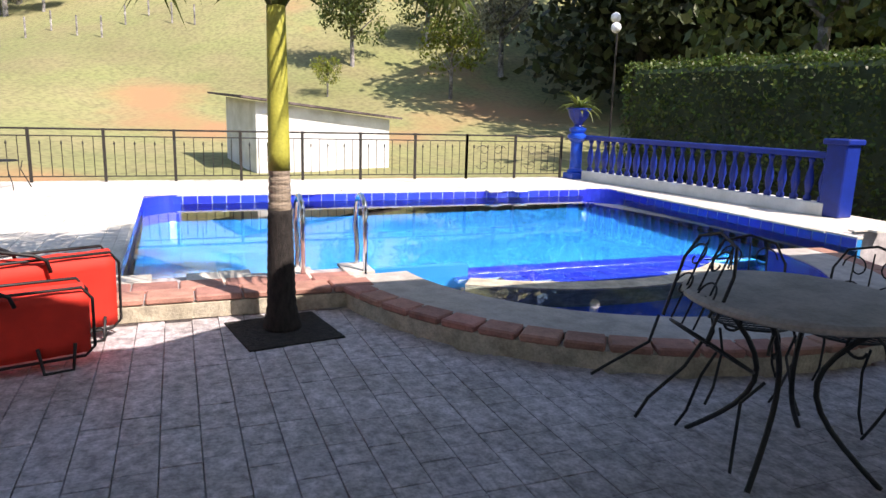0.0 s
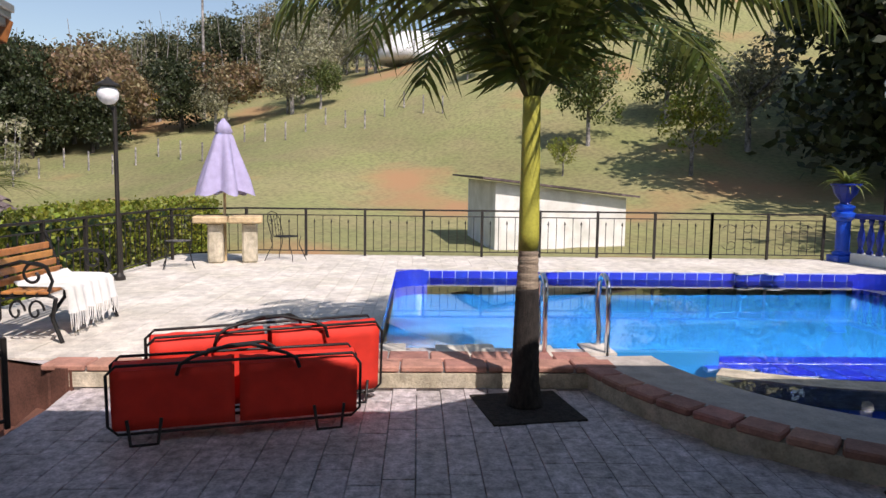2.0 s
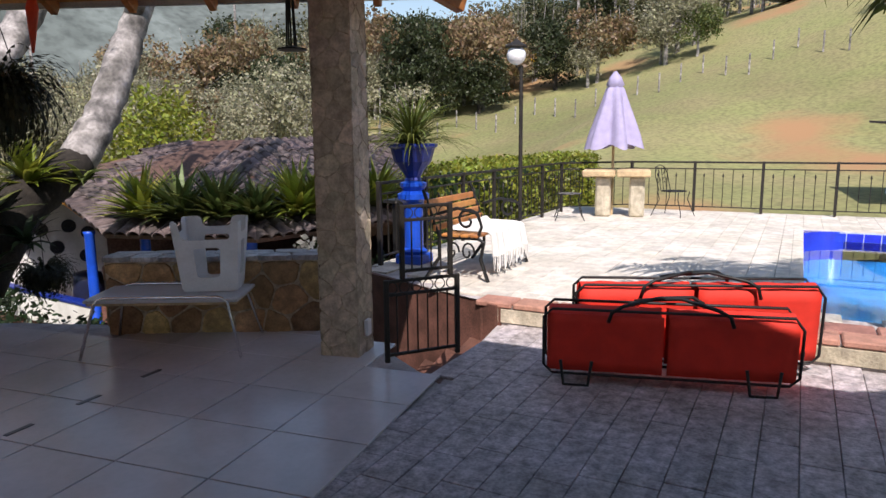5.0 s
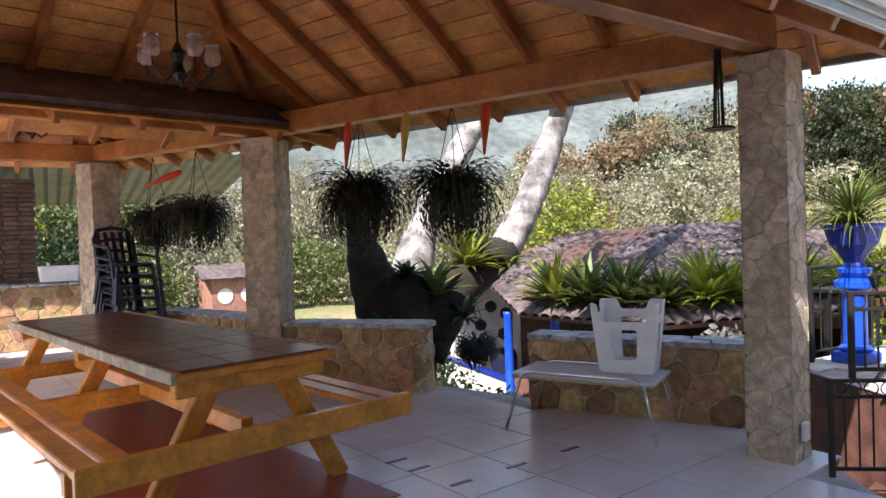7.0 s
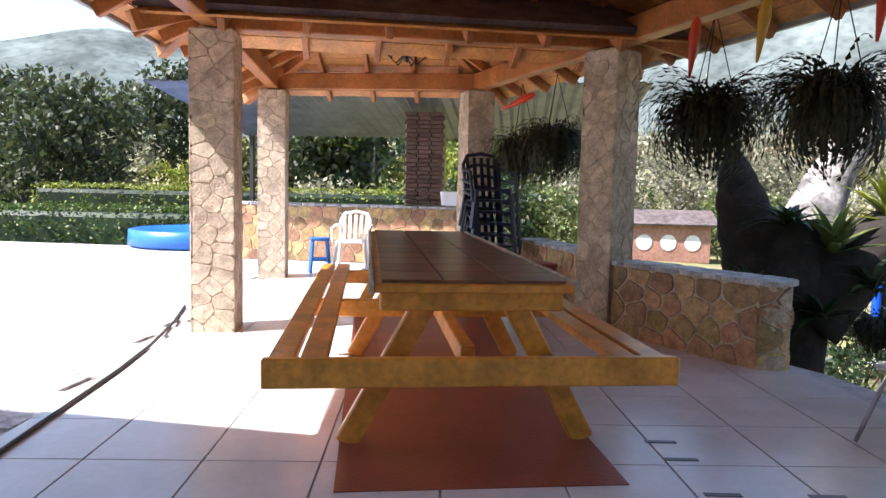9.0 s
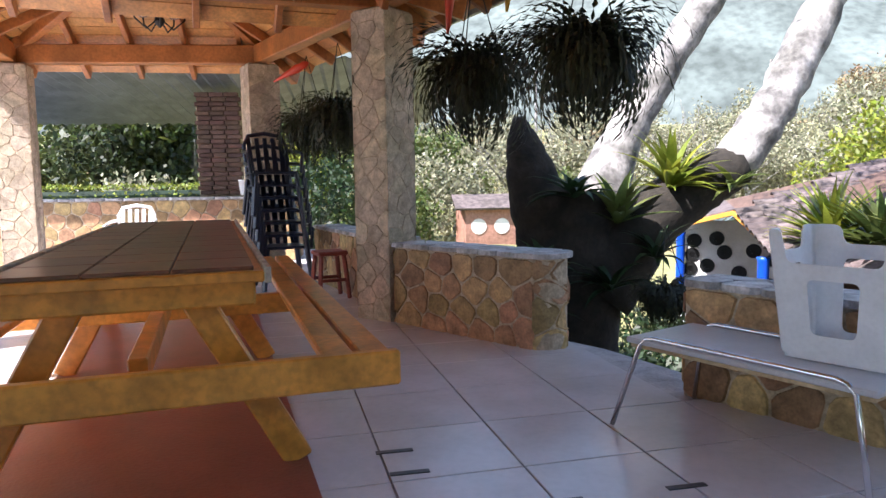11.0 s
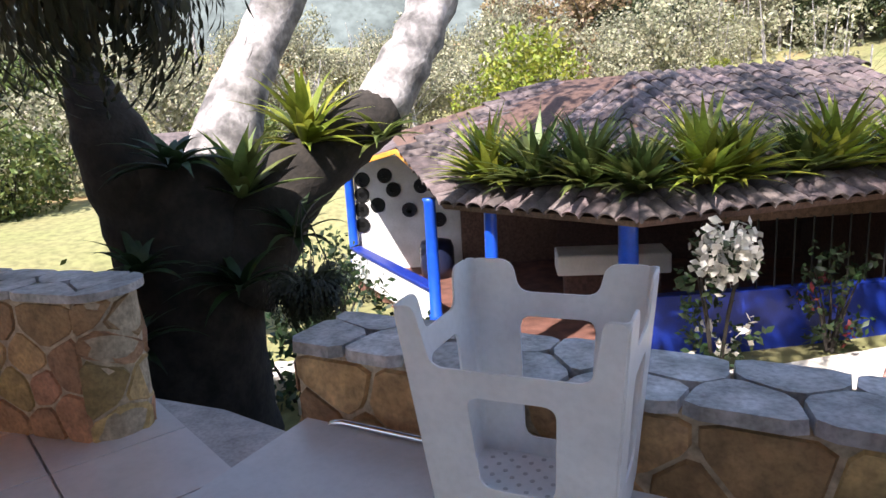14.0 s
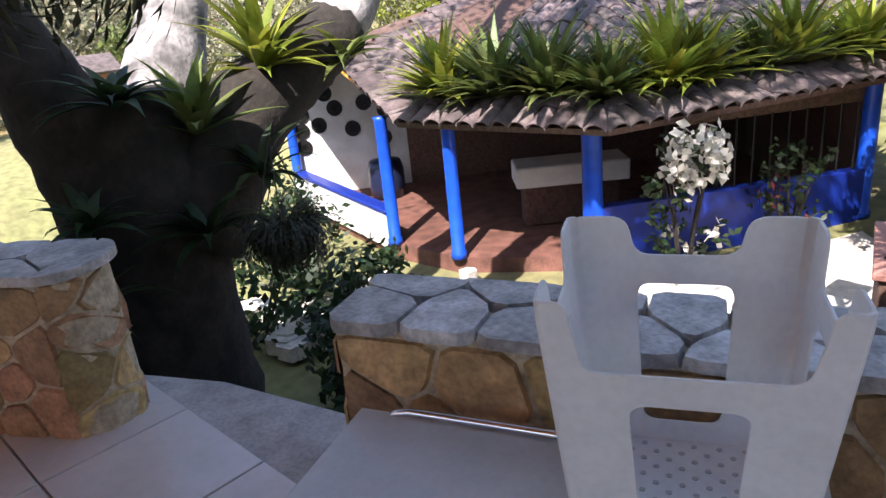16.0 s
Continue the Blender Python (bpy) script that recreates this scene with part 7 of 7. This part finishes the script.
shrub("round_bush", "clipped bright yellow-green bush on the lawn", (16.3, 16.1, ground_z(16.3, 16.1) - 0.1), (1.6, 1.6, 2.35), 4200, 0.2, ((LEAFLIGHT, 1.0),), 97)
for i, (bx, by, brx, bh, bm) in enumerate(((-3.4, 20.5, 1.9, 1.5, LEAF), (-0.6, 21.6, 2.0, 1.7, LEAFDARK), (1.9, 22.2, 1.7, 1.4, LEAF), (3.6, 26.0, 2.3, 1.9, LEAFGREY), (9.6, 25.5, 2.0, 1.5, LEAF), (-6.2, 21.0, 1.8, 1.5, LEAFGREY), (12.4, 24.5, 1.9, 1.3, LEAFGREY))):
    shrub("lawn_bush", "dense leafy bush at the edge of the lawn", (bx, by, ground_z(bx, by) - 0.15), (brx, brx * 0.8, bh), 3600, 0.2, ((bm, 1.0),), 120 + i)
x, y = polar(0.4, 63)
dome = thing("dome_tent", "white domed event tent on the grassy hill", "tent")
dome.matrix_basis = pose(x, y, ground_z(x, y) - 0.2)
DOMECLOTH = material("white_tent_cloth", (0.8, 0.8, 0.8), 0.6, vary=0.04)
g = Geo()
lathe(g, (0, 0, 0), [(3.5, 0), (3.45, 0.7), (3.1, 1.5), (2.3, 2.2), (1.2, 2.6), (0.02, 2.75)], 20)
part("cover", g, DOMECLOTH, dome, smooth=True)
for k in range(5):
    a = k * math.pi / 5
    g = Geo()
    ring_path(g, [(rr_ * math.cos(a), rr_ * math.sin(a), zz_) for rr_, zz_ in ((3.53, 0), (3.48, 0.7), (3.13, 1.52), (2.32, 2.23), (1.2, 2.64), (0, 2.79), (-1.2, 2.64), (-2.32, 2.23), (-3.13, 1.52), (-3.48, 0.7), (-3.53, 0))], 0.05, 6)
    part("rib", g, GUTTER, dome)

# small toy-like brick gazebo on the lawn
g = Geo()
gz = ground_z(6.2, 24)
host = thing("brick_oven_house", "small brick garden shelter with tiled roof on the lawn", "shelter")
box(g, (6.2, 24, gz + 0.7), (3.0, 1.6, 1.4), 0.1, 0.02)
part("wall", g, COPING, host)
g = Geo()
slab(g, [(4.4, 22.8, gz + 1.45), (8.0, 23.1, gz + 1.45), (8.0, 24.3, gz + 1.95), (4.4, 24.1, gz + 1.95)], 0.08)
part("roof", g, CLAYROOF, host)
for k in range(3):
    g = Geo()
    lathe(g, (0, 0, 0), [(0.3, 0), (0.3, 0.04)], 16)
    ob = part("arch", g, WHITEWALL, host)
    ob.matrix_basis = pose(5.3 + 0.9 * k, 23.12 + 0.09 * k, gz + 0.75, 90, 0, 6)

# ---------------------------------------------------------------- small things on the floor
HOSE = material("dark_rubber_hose", (0.03, 0.035, 0.03), 0.5, vary=0.1)
g = Geo()
ring_path(g, [(-1.45, -0.9, 0.03), (-1.60, -0.2, 0.03), (-1.72, 0.4, 0.03), (-1.86, 1.1, 0.03), (-2.02, 1.75, 0.03), (-2.3, 2.6, 0.014), (-2.6, 3.4, 0.014)], 0.012, 8)
tagged(new("garden_hose", g.mesh("garden_hose", HOSE, True)), "thin dark hose lying across the sunlit floor", "hose")
INLAY = material("dark_tile_inlay", (0.07, 0.065, 0.07), 0.3, vary=0.15)
q = Geo()
q.add(*chamfered(0.15, 0.03, 0.004, 0.001))
me = q.mesh("tile_inlay", INLAY)
for x, y in ((0.47, -0.22), (0.94, -0.12), (1.46, -0.15), (1.88, -0.10), (2.34, -0.05), (1.38, 0.20), (1.33, 0.41)):
    ob = part("tile_inlay", me, INLAY, tile_host)
    ob.matrix_basis = pose(x, y, 0.0195, 0, 0, 6)
g = Geo()
box(g, (0, 0, 0), (0.07, 0.03, 0.11), 0, 0.006)
ob = tagged(new("wall_socket", g.mesh("wall_socket", WHITEPL)), "small white electric socket low on the kiosk post", "socket")
ob.matrix_basis = pose(3.27, -1.045, 0.2, 0, 0, 13)
g = Geo()
lathe(g, (-5.6, 9.9, 0.0), [(1.2, 0), (1.3, 0.05), (1.28, 0.32), (1.22, 0.34), (1.15, 0.1), (0.0, 0.1)], 28)
tagged(new("paddling_pool", g.mesh("paddling_pool", BLUEPL, True)), "round blue paddling pool on the far terrace", "pool")

# ---------------------------------------------------------------- paving stones
paving(0.0, STEP_X, -14, -1.0, 0.27, 0.17, 0.0, PAVER, "paver", lambda x, y: in_poly(x, y, TERR) and not in_poly(x, y, KIOSK) and off_wade(x, y, WR + 0.1), lambda x, y: 1.2 < x and -5.6 < y < -1.4, floor_host, "grey stone pavers of the wider terrace")
paving(-12, 0.0, -14, 9.4, 0.42, 0.30, 0.0, PAVER, "slab", lambda x, y: in_poly(x, y, TERR) and not in_poly(x, y, KIOSK), lambda x, y: False, floor_host, "grey stone slabs of the wider terrace")
paving(0.0, 4.0, -1.0, 9.4, 0.42, 0.30, 0.0, PAVER, "slab", lambda x, y: in_poly(x, y, TERR) and not in_poly(x, y, KIOSK), lambda x, y: False, floor_host, "grey stone slabs beyond the kiosk")
paving(STEP_X + 0.2, 12.08, -13.0, 0.3, 0.36, 0.24, DECK_Z, DECK, "deck_slab", lambda x, y: (not (X0 - 0.02 < x < X1 + 0.06 and Y0 - 0.06 < y < Y1 + 0.06)) and off_wade(x, y, WR) and (y > -5.5 or x > 5.5) and not (x < 5.4 and y > -1.35 + (x - 4.43) * 1.7) and not (x < STEP_X + 0.5 and -5.5 < y < -3.0) and (y > -5.45 or y < Y0 or x > X1), lambda x, y: x < 9 and -5.4 < y < -1, deck_host, "cream stone slabs of the pool deck")
